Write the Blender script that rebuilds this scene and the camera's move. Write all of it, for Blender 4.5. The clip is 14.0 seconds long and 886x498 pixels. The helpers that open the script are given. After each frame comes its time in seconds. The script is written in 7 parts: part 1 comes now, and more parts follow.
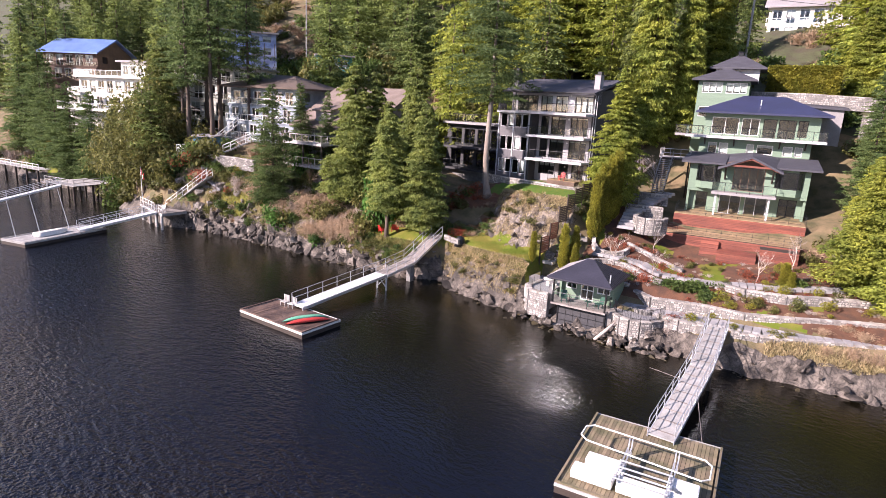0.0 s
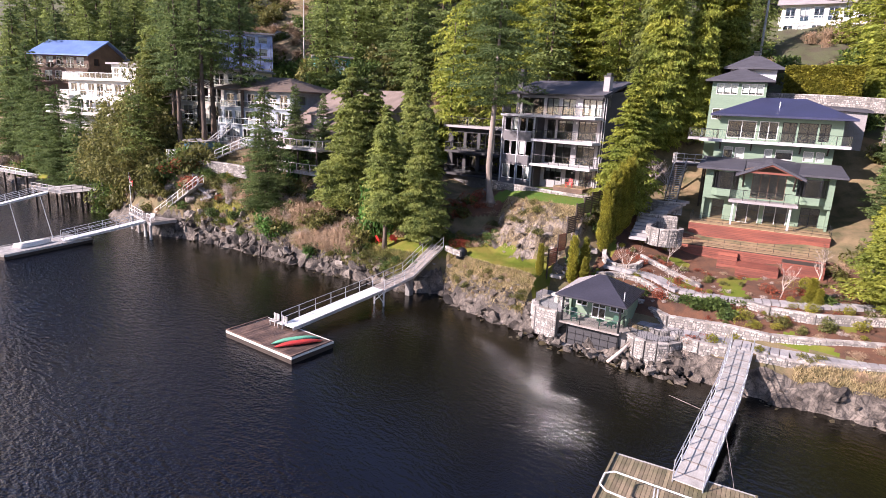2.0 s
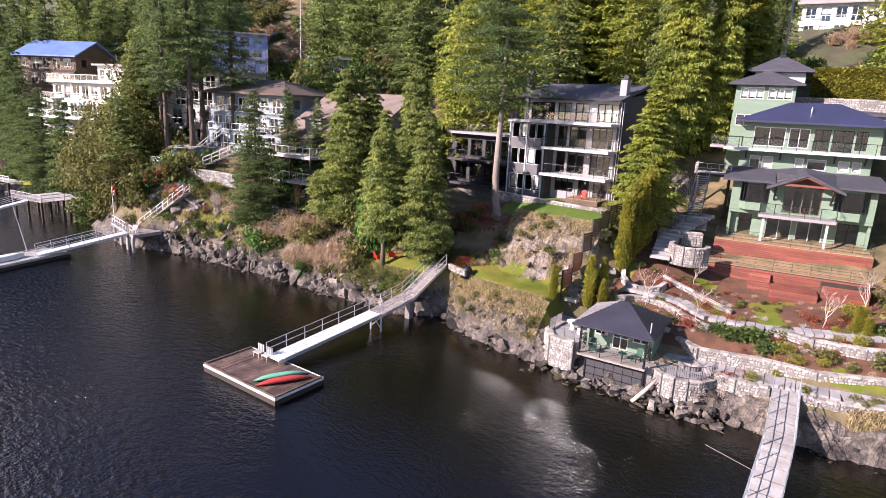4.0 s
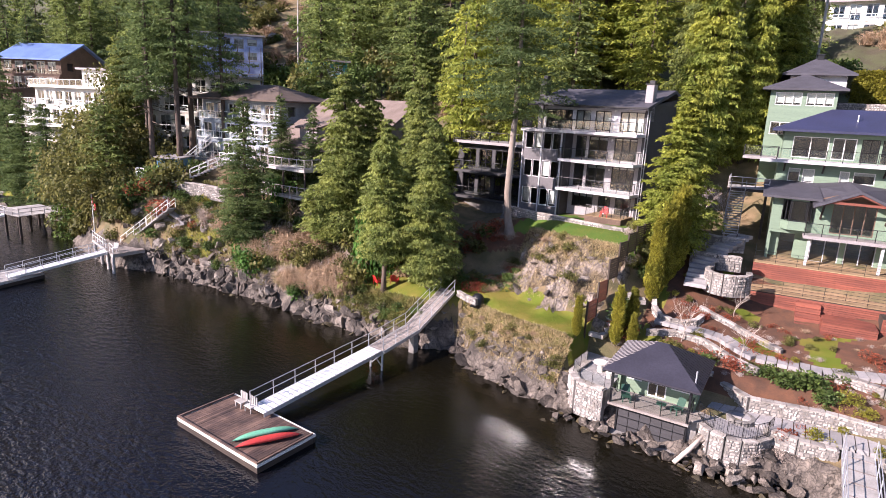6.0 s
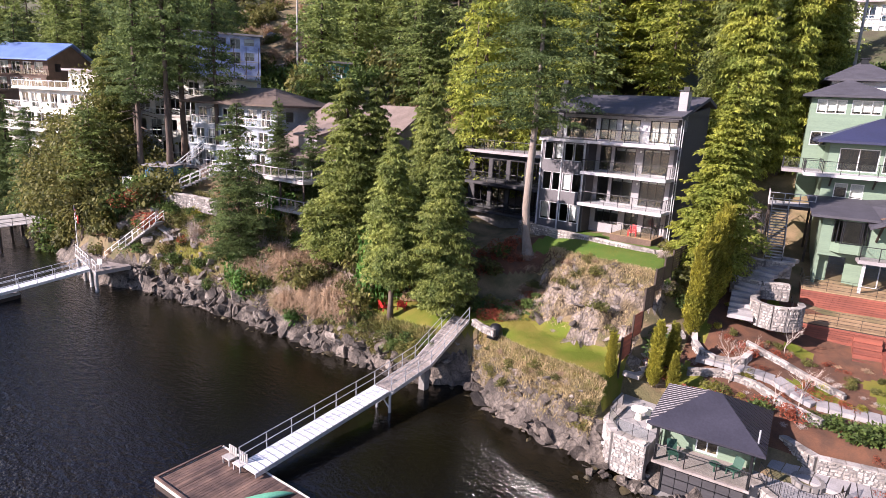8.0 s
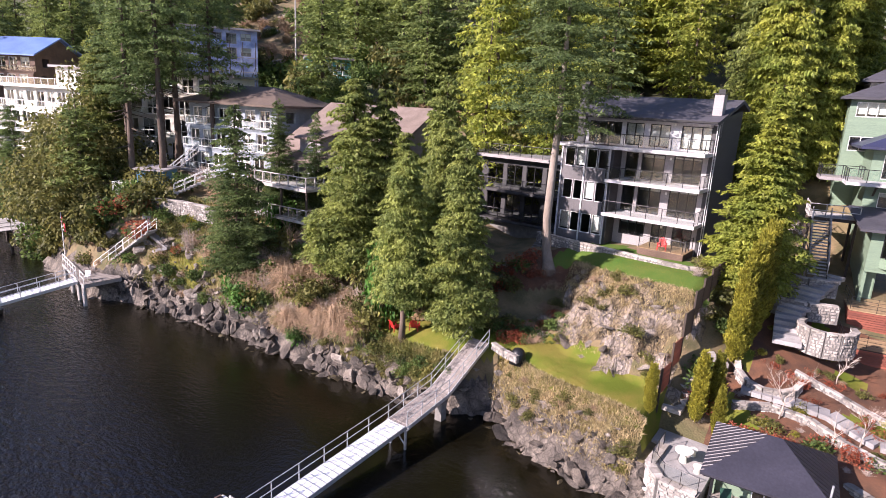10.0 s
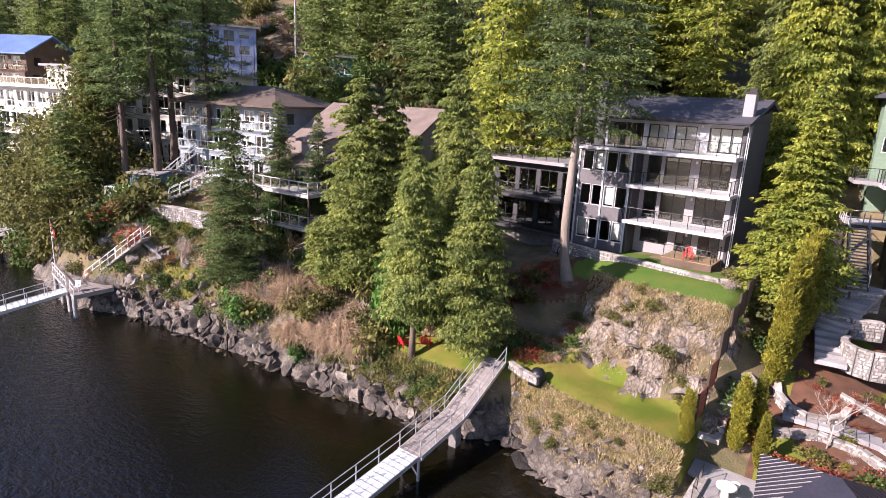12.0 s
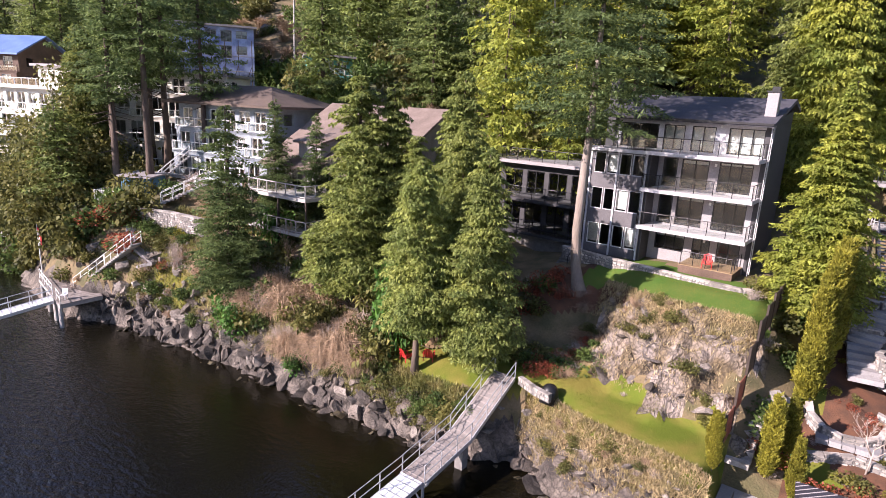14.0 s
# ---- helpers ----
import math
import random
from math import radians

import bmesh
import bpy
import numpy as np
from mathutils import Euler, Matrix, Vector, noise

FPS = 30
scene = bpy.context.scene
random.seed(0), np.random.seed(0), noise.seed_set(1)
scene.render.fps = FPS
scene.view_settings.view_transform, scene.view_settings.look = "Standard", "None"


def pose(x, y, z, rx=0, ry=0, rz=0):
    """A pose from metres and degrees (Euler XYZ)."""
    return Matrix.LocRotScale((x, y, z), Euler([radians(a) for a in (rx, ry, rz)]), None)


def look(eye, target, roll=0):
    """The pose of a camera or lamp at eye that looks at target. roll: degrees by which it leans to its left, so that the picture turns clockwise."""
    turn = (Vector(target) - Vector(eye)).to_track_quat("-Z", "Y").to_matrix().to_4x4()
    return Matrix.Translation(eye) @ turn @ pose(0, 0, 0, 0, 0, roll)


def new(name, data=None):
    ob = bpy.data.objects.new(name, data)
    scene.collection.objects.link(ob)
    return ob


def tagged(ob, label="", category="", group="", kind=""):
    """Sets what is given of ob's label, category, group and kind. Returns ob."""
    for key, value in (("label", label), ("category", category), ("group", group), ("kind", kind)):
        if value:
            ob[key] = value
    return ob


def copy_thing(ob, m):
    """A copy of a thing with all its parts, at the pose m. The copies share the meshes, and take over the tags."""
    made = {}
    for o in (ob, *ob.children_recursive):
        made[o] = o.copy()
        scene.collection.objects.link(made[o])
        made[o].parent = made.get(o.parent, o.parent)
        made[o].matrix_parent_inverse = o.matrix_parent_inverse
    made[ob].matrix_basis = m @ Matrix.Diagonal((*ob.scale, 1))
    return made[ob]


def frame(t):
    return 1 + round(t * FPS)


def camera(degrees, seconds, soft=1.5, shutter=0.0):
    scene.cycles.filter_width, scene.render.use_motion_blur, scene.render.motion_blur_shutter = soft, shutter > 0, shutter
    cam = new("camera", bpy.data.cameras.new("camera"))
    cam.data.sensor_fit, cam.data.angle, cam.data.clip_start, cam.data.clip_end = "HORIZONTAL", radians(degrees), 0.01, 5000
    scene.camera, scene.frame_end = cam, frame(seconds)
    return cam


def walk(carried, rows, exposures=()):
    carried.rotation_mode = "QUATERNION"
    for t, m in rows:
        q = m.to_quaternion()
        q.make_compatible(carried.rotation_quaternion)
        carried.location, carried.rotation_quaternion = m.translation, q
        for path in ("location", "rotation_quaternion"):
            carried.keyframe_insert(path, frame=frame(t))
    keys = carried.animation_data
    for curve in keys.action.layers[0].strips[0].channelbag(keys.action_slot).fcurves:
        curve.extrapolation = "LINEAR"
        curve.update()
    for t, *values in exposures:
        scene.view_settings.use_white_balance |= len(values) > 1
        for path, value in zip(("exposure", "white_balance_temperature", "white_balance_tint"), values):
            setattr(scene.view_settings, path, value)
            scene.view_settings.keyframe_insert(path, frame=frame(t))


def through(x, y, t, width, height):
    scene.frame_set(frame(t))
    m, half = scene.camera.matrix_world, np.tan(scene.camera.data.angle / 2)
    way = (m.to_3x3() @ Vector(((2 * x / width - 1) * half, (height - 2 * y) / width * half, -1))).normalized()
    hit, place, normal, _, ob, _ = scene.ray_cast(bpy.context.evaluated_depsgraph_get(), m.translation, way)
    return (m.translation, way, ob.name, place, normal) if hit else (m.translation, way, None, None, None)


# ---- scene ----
cam = camera(73.7, 14.0, soft=0.55)
PATH = [
    (0, (3.088, -2.563, 18.779), (1.972, -0.971, 18.312), 3.0),
    (0.5, (2.585, -1.896, 18.869), (1.469, -0.304, 18.4), 2.9),
    (1, (2.12, -1.124, 18.966), (1.001, 0.466, 18.498), 2.9),
    (1.5, (1.547, -0.266, 19.013), (0.427, 1.324, 18.547), 2.9),
    (2, (0.912, 0.593, 19.127), (-0.21, 2.182, 18.661), 2.8),
    (2.5, (0.16, 1.62, 19.229), (-0.962, 3.209, 18.765), 2.8),
    (3, (-0.647, 2.694, 19.313), (-1.772, 4.282, 18.851), 2.8),
    (3.2, (-1.001, 3.096, 19.334), (-2.124, 4.685, 18.871), 2.9),
    (5.5, (-5.438, 8.441, 20.076), (-6.569, 10.025, 19.618), 2.7),
    (6, (-6.556, 9.507, 20.232), (-7.686, 11.092, 19.773), 2.7),
    (6.5, (-7.678, 10.431, 20.346), (-8.805, 12.019, 19.889), 2.8),
    (7, (-8.734, 11.457, 20.483), (-9.862, 13.045, 20.027), 2.8),
    (7.5, (-9.8, 12.338, 20.733), (-10.926, 13.926, 20.272), 2.9),
    (8, (-10.707, 13.184, 20.896), (-11.835, 14.771, 20.436), 2.9),
    (8.2, (-11.055, 13.536, 20.934), (-12.184, 15.121, 20.472), 2.9),
    (10.5, (-15.231, 15.996, 21.745), (-16.34, 17.589, 21.264), 3.0),
    (11, (-15.894, 16.51, 21.778), (-17.004, 18.103, 21.296), 2.9),
    (11.5, (-16.525, 17.03, 21.793), (-17.634, 18.622, 21.308), 2.9),
    (12, (-17.069, 17.558, 21.778), (-18.179, 19.15, 21.292), 2.9),
    (12.5, (-17.586, 18.045, 21.674), (-18.695, 19.637, 21.192), 2.9),
    (13, (-18.018, 18.554, 21.605), (-19.13, 20.146, 21.123), 2.8),
    (13.5, (-18.451, 18.979, 21.516), (-19.562, 20.572, 21.038), 2.8),
    (14, (-18.765, 19.399, 21.446), (-19.877, 20.992, 20.971), 2.9),
]
walk(cam, [(t, look(eye, target, roll)) for t, eye, target, roll in PATH], [(0, 1.3, 6250, 32), (14, 1.3, 6250, 32)])

# ---- light ----
SUN_AZ, SUN_EL = (-0.508, -0.861), 28.5
world = bpy.data.worlds.new("sky")
scene.world = world
world.use_nodes = True
wn = world.node_tree.nodes
sky = wn.new("ShaderNodeTexSky")
sky.sky_type = "NISHITA"
sky.sun_disc = False
sky.dust_density, sky.ozone_density = 0.3, 2.0
sky.sun_elevation = radians(SUN_EL)
sky.sun_rotation = math.atan2(SUN_AZ[0], SUN_AZ[1])
wn["Background"].inputs[1].default_value = 0.085
world.node_tree.links.new(sky.outputs[0], wn["Background"].inputs[0])
lamp = bpy.data.lights.new("sun", "SUN")
lamp.energy, lamp.angle, lamp.color = 5.0, radians(0.55), (1.0, 0.93, 0.80)
sun = new("sun", lamp)
h = math.cos(radians(SUN_EL)) / math.hypot(*SUN_AZ)
sun.matrix_world = look((SUN_AZ[0] * h * 200, SUN_AZ[1] * h * 200, math.sin(radians(SUN_EL)) * 200), (0, 0, 0))


# ---- materials ----
def surface(name, base, rough=0.7, other=None, scale=1.5, amount=0.5, fine=18.0, bump=0.15, metal=0.0, lift=0.02, island=0.0, obj=0.0, stretch=(1, 1, 1), spec=0.5, crack=0.0):
    """A node material: two colours mixed by coarse noise, fine grain in value, fine relief."""
    m = bpy.data.materials.new(name)
    m.use_nodes = True
    nt = m.node_tree
    n, l = nt.nodes, nt.links
    b = n["Principled BSDF"]
    geo = n.new("ShaderNodeNewGeometry")
    mp = n.new("ShaderNodeMapping")
    mp.inputs["Scale"].default_value = stretch
    l.new(geo.outputs["Position"], mp.inputs[0])
    n1 = n.new("ShaderNodeTexNoise")
    n1.inputs["Scale"].default_value, n1.inputs["Detail"].default_value = scale, 6
    n2 = n.new("ShaderNodeTexNoise")
    n2.inputs["Scale"].default_value, n2.inputs["Detail"].default_value = fine, 4
    l.new(mp.outputs[0], n1.inputs[0])
    l.new(mp.outputs[0], n2.inputs[0])
    ramp = n.new("ShaderNodeMapRange")
    ramp.inputs[1].default_value, ramp.inputs[2].default_value = 0.5 - 0.25 / max(amount, 0.01) * 0.5, 0.5 + 0.25 / max(amount, 0.01) * 0.5
    l.new(n1.outputs[0], ramp.inputs[0])
    mix = n.new("ShaderNodeMix")
    mix.data_type = "RGBA"
    other = other or tuple(c * 0.6 for c in base)
    mix.inputs[6].default_value, mix.inputs[7].default_value = (*base, 1), (*other, 1)
    l.new(ramp.outputs[0], mix.inputs[0])
    hsv = n.new("ShaderNodeHueSaturation")
    l.new(mix.outputs[2], hsv.inputs["Color"])
    val = n.new("ShaderNodeMapRange")
    val.inputs[3].default_value, val.inputs[4].default_value = 0.6, 1.4
    l.new(n2.outputs[0], val.inputs[0])
    last = val.outputs[0]
    for k, out in ((island, geo.outputs["Random Per Island"]), (obj, n.new("ShaderNodeObjectInfo").outputs["Random"])):
        if k:
            r = n.new("ShaderNodeMapRange")
            r.inputs[3].default_value, r.inputs[4].default_value = 1 - k, 1 + k
            l.new(out, r.inputs[0])
            mul = n.new("ShaderNodeMath")
            mul.operation = "MULTIPLY"
            l.new(last, mul.inputs[0])
            l.new(r.outputs[0], mul.inputs[1])
            last = mul.outputs[0]
    l.new(last, hsv.inputs["Value"])
    l.new(hsv.outputs[0], b.inputs["Base Color"])
    b.inputs["Roughness"].default_value, b.inputs["Metallic"].default_value = rough, metal
    height = n2.outputs[0]
    if crack:
        # joints of broken rock: dark clefts with depth, in two sizes
        for sc in (crack, crack * 3.1):
            vo = n.new("ShaderNodeTexVoronoi")
            vo.feature = "DISTANCE_TO_EDGE"
            vo.inputs["Scale"].default_value = sc
            warp = n.new("ShaderNodeVectorMath")
            warp.operation = "MULTIPLY_ADD"
            warp.inputs[1].default_value = (2.6, 2.6, 2.6)
            l.new(n1.outputs["Color"], warp.inputs[0])
            l.new(mp.outputs[0], warp.inputs[2])
            l.new(warp.outputs[0], vo.inputs["Vector"])
            cr = n.new("ShaderNodeMapRange")
            cr.inputs[2].default_value, cr.inputs[3].default_value = 0.09, 0.5
            l.new(vo.outputs["Distance"], cr.inputs[0])
            for target in ("v", "h"):
                mul = n.new("ShaderNodeMath")
                mul.operation = "MULTIPLY"
                l.new(cr.outputs[0], mul.inputs[0])
                l.new(last if target == "v" else height, mul.inputs[1])
                if target == "v":
                    last = mul.outputs[0]
                else:
                    height = mul.outputs[0]
        l.new(last, hsv.inputs["Value"])
    b.inputs["Specular IOR Level"].default_value = spec
    if bump:
        bp = n.new("ShaderNodeBump")
        bp.inputs["Strength"].default_value, bp.inputs["Distance"].default_value = bump, lift
        l.new(height, bp.inputs["Height"])
        l.new(bp.outputs[0], b.inputs["Normal"])
    return m


def foliage(name, base, other, scale=0.5, through=0.35):
    """Leaves: diffuse with some light through them, varied from leaf to leaf and tree to tree."""
    m = surface(name, base, 0.6, other, scale, 0.8, 6.0, 0, 0, island=0.45, obj=0.15, spec=0.25)
    n, l = m.node_tree.nodes, m.node_tree.links
    tr = n.new("ShaderNodeBsdfTranslucent")
    mx = n.new("ShaderNodeMixShader")
    mx.inputs[0].default_value = through
    hsv = next(x for x in n if x.type == "HUE_SAT")
    l.new(hsv.outputs[0], tr.inputs[0])
    l.new(n["Principled BSDF"].outputs[0], mx.inputs[1])
    l.new(tr.outputs[0], mx.inputs[2])
    l.new(mx.outputs[0], n["Material Output"].inputs[0])
    return m


def clear_glass(name, tint=(0.9, 0.95, 0.95), rough=0.02):
    """A thin pane: clear, with the gloss of glass on top."""
    m = bpy.data.materials.new(name)
    m.use_nodes = True
    n, l = m.node_tree.nodes, m.node_tree.links
    n.remove(n["Principled BSDF"])
    t, g, f, mx = n.new("ShaderNodeBsdfTransparent"), n.new("ShaderNodeBsdfGlossy"), n.new("ShaderNodeFresnel"), n.new("ShaderNodeMixShader")
    t.inputs[0].default_value = (*tint, 1)
    g.inputs["Roughness"].default_value = rough
    f.inputs[0].default_value = 1.9
    l.new(f.outputs[0], mx.inputs[0])
    l.new(t.outputs[0], mx.inputs[1])
    l.new(g.outputs[0], mx.inputs[2])
    l.new(mx.outputs[0], n["Material Output"].inputs[0])
    return m


def water_material():
    m = bpy.data.materials.new("water")
    m.use_nodes = True
    n, l = m.node_tree.nodes, m.node_tree.links
    b = n["Principled BSDF"]
    b.inputs["Roughness"].default_value, b.inputs["IOR"].default_value = 0.025, 1.38
    geo = n.new("ShaderNodeNewGeometry")
    heights = []
    for scale, stretch, k in ((1.3, (1, 1.9, 1), 1.0), (4.2, (1.2, 1, 1), 0.35), (0.05, (1, 1, 1), 0.0)):
        mp = n.new("ShaderNodeMapping")
        mp.inputs["Scale"].default_value, mp.inputs["Rotation"].default_value = stretch, (0, 0, 0.6)
        nz = n.new("ShaderNodeTexNoise")
        nz.inputs["Scale"].default_value, nz.inputs["Detail"].default_value = scale, 3
        l.new(geo.outputs["Position"], mp.inputs[0])
        l.new(mp.outputs[0], nz.inputs[0])
        heights.append((nz.outputs[0], k))
    s = n.new("ShaderNodeMath")
    s.operation = "MULTIPLY_ADD"
    l.new(heights[1][0], s.inputs[0])
    s.inputs[1].default_value = 0.6
    l.new(heights[0][0], s.inputs[2])
    # the breeze ruffles the open water in patches
    gust = n.new("ShaderNodeMapRange")
    gust.inputs[1].default_value, gust.inputs[2].default_value = 0.35, 0.65
    gust.inputs[3].default_value, gust.inputs[4].default_value = 0.45, 1.0
    l.new(heights[2][0], gust.inputs[0])
    bp = n.new("ShaderNodeBump")
    bp.inputs["Distance"].default_value = 0.2
    # the land shelters the water close to the shore
    xyz = n.new("ShaderNodeSeparateXYZ")
    l.new(geo.outputs["Position"], xyz.inputs[0])
    lee = n.new("ShaderNodeMapRange")
    lee.inputs[1].default_value, lee.inputs[2].default_value = 15.0, 2.0
    lee.inputs[3].default_value, lee.inputs[4].default_value = 0.30, 2.8
    off = n.new("ShaderNodeMath")
    off.operation = "MULTIPLY_ADD"
    off.inputs[1].default_value = 0.4
    l.new(xyz.outputs[0], off.inputs[0])
    l.new(xyz.outputs[1], off.inputs[2])
    l.new(off.outputs[0], lee.inputs[0])
    calm = n.new("ShaderNodeMath")
    calm.operation = "MULTIPLY"
    l.new(gust.outputs[0], calm.inputs[0])
    l.new(lee.outputs[0], calm.inputs[1])
    l.new(calm.outputs[0], bp.inputs["Strength"])
    l.new(s.outputs[0], bp.inputs["Height"])
    l.new(bp.outputs[0], b.inputs["Normal"])
    # brown weed-stained shallows, blue-black deeper water
    tone = n.new("ShaderNodeMix")
    tone.data_type = "RGBA"
    tone.inputs[6].default_value, tone.inputs[7].default_value = (0.0035, 0.004, 0.008, 1), (0.005, 0.0042, 0.002, 1)
    deep = n.new("ShaderNodeMapRange")
    deep.inputs[1].default_value, deep.inputs[2].default_value = 20.0, 42.0
    l.new(xyz.outputs[1], deep.inputs[0])
    l.new(deep.outputs[0], tone.inputs[0])
    l.new(tone.outputs[2], b.inputs["Base Color"])
    return m


WATER = water_material()
GLASS = clear_glass("pane_glass", (0.75, 0.8, 0.8), 0.085)
RAIL_GLASS = clear_glass("rail_glass", rough=0.085)
EARTH = surface("dry_bank_earth", (0.20, 0.14, 0.075), 0.95, (0.09, 0.08, 0.035), 0.6, 0.9, 9, 0.6, lift=0.08)
GRASS = surface("lawn_grass", (0.105, 0.135, 0.018), 0.95, (0.18, 0.155, 0.035), 0.5, 0.9, 30, 0.7, lift=0.05, spec=0.08)
LUSH = surface("lush_lawn", (0.060, 0.125, 0.022), 0.9, (0.10, 0.14, 0.03), 0.5, 0.6, 30, 0.5, lift=0.04, spec=0.08)
ROCK = surface("shore_rock", (0.20, 0.165, 0.135), 0.85, (0.06, 0.048, 0.04), 0.7, 0.9, 6, 0.8, lift=0.15, crack=0.9)
OUTCROP = surface("pale_outcrop_rock", (0.33, 0.275, 0.235), 0.88, (0.17, 0.125, 0.07), 0.45, 1.0, 5, 1.0, lift=0.25, crack=0.7, stretch=(1.5, 0.8, 1.1))
STONE = surface("pale_granite", (0.40, 0.36, 0.325), 0.85, (0.22, 0.195, 0.17), 1.6, 0.9, 12, 0.6, island=0.38)
MORTAR = surface("wall_mortar", (0.22, 0.205, 0.19), 0.9, None, 3, 0.5, 20, 0.4)
PAVING = surface("grey_paving", (0.33, 0.31, 0.30), 0.85, (0.22, 0.21, 0.21), 0.8, 0.7, 16, 0.3, obj=0.15)
MULCH = surface("bark_mulch", (0.13, 0.055, 0.028), 0.95, (0.07, 0.035, 0.02), 1.2, 0.7, 14, 0.7, lift=0.05)
MOSS = surface("forest_floor", (0.075, 0.085, 0.035), 0.95, (0.06, 0.05, 0.03), 0.5, 0.8, 9, 0.8, lift=0.06)
SPANDREL = surface("dark_spandrel_panel", (0.13, 0.12, 0.125), 0.6, None, 0.7, 0.4, 12, 0.1)
BLACK_WALL = surface("charcoal_siding", (0.050, 0.047, 0.050), 0.7, (0.035, 0.033, 0.035), 0.7, 0.5, 10, 0.15, stretch=(1, 1, 8))
GREY_WALL = surface("grey_panel", (0.30, 0.275, 0.275), 0.65, (0.23, 0.21, 0.21), 0.7, 0.5, 12, 0.1)
PALE_WALL = surface("pale_panel", (0.58, 0.56, 0.57), 0.65, None, 0.6, 0.3, 12, 0.1)
DARK_ROOF = surface("charcoal_shingle", (0.065, 0.062, 0.075), 0.75, (0.045, 0.043, 0.052), 0.8, 0.7, 5, 0.4, stretch=(1, 1, 6))
BLUE_ROOF = surface("dark_blue_metal_roof", (0.035, 0.038, 0.085), 0.42, (0.028, 0.030, 0.06), 0.5, 0.5, 8, 0.1)
GREEN_WALL = surface("sage_green_siding", (0.17, 0.24, 0.165), 0.7, (0.14, 0.20, 0.14), 0.6, 0.5, 9, 0.25, stretch=(0.4, 0.4, 7))
WHITE = surface("white_paint", (0.80, 0.79, 0.76), 0.5, (0.68, 0.67, 0.63), 0.8, 0.5, 12, 0.1)
WHITE_WALL = surface("white_stucco", (0.74, 0.70, 0.63), 0.8, (0.64, 0.60, 0.53), 0.5, 0.5, 15, 0.2)
GALV = surface("galvanised_steel", (0.62, 0.63, 0.65), 0.4, (0.45, 0.46, 0.48), 3, 0.5, 20, 0.05, metal=0.6)
ALU = surface("white_aluminium_deck", (0.72, 0.73, 0.76), 0.45, (0.58, 0.58, 0.60), 2, 0.5, 20, 0.1, metal=0.1)
BLACK_METAL = surface("black_metal", (0.02, 0.02, 0.022), 0.4, None, 2, 0.3, 20, 0.05, metal=0.3)
RED_WOOD = surface("red_stained_cedar", (0.24, 0.07, 0.042), 0.65, (0.14, 0.042, 0.028), 0.8, 0.7, 12, 0.2, obj=0.2, stretch=(0.4, 0.4, 3))
TAN_DECK = surface("tan_deck_boards", (0.36, 0.25, 0.14), 0.7, (0.26, 0.17, 0.09), 1.0, 0.6, 14, 0.2, obj=0.2)
DOCK_WOOD = surface("wet_dock_boards", (0.16, 0.10, 0.075), 0.6, (0.07, 0.045, 0.038), 1.1, 0.8, 9, 0.3, obj=0.35)
OLD_WOOD = surface("weathered_mossy_boards", (0.24, 0.18, 0.115), 0.8, (0.12, 0.11, 0.055), 0.9, 0.8, 9, 0.3, obj=0.3)
PIER_WOOD = surface("worn_pier_boards", (0.27, 0.235, 0.215), 0.85, (0.17, 0.145, 0.13), 1.2, 0.6, 12, 0.2, obj=0.2)
GREY_WOOD = surface("silvered_boards", (0.42, 0.40, 0.38), 0.85, (0.28, 0.26, 0.24), 1.2, 0.6, 12, 0.2, obj=0.2)
DARK_WOOD = surface("dark_timber", (0.055, 0.038, 0.028), 0.8, None, 1, 0.6, 10, 0.3)
BROWN_ROOF = surface("brown_shingle", (0.20, 0.15, 0.125), 0.85, (0.14, 0.105, 0.085), 0.8, 0.7, 7, 0.4)
BROWN_WALL = surface("brown_siding", (0.16, 0.10, 0.07), 0.8, None, 0.8, 0.5, 10, 0.2)
BARK = surface("conifer_bark", (0.13, 0.095, 0.07), 0.95, (0.07, 0.05, 0.04), 2.0, 0.8, 14, 0.7, lift=0.05, stretch=(1, 1, 0.25))
PALE_BARK = surface("pale_sunlit_bark", (0.30, 0.25, 0.21), 0.9, (0.19, 0.15, 0.12), 1.5, 0.8, 12, 0.7, lift=0.05, stretch=(1, 1, 0.25))
TWIG = surface("bare_twigs", (0.42, 0.28, 0.17), 0.9, (0.27, 0.19, 0.12), 1.0, 0.7, 8, 0, island=0.3)
PALE_TWIG = surface("pale_branches", (0.48, 0.40, 0.34), 0.9, (0.35, 0.28, 0.24), 1.0, 0.7, 8, 0, island=0.3)
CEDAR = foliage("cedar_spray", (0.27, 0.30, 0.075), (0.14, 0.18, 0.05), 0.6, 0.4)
# brighter, yellower copy of the cedar leaves, with sunshine put into the colour
SUNNY = foliage("sunlit_tint_cedar", (0.36, 0.37, 0.06), (0.20, 0.25, 0.05), 0.4, 0.45)
FIR = foliage("fir_needles", (0.17, 0.225, 0.075), (0.09, 0.135, 0.05), 0.5, 0.45)
GOLD = foliage("golden_cedar", (0.33, 0.30, 0.04), (0.20, 0.20, 0.03), 0.5, 0.4)
FAR = foliage("far_forest", (0.27, 0.32, 0.09), (0.11, 0.155, 0.055), 0.12, 0.45)
OLIVE = foliage("olive_leaves", (0.19, 0.175, 0.05), (0.10, 0.11, 0.035), 0.5, 0.4)
SHRUB = foliage("shrub_leaves", (0.12, 0.17, 0.04), (0.06, 0.10, 0.03), 1.0)
BRIGHT = foliage("bright_ivy", (0.09, 0.20, 0.035), (0.06, 0.14, 0.03), 1.0)
RUST = foliage("rust_shrub", (0.34, 0.085, 0.045), (0.24, 0.075, 0.04), 1.0)
STRAW = foliage("dry_grass", (0.45, 0.35, 0.20), (0.30, 0.25, 0.12), 1.0, 0.35)
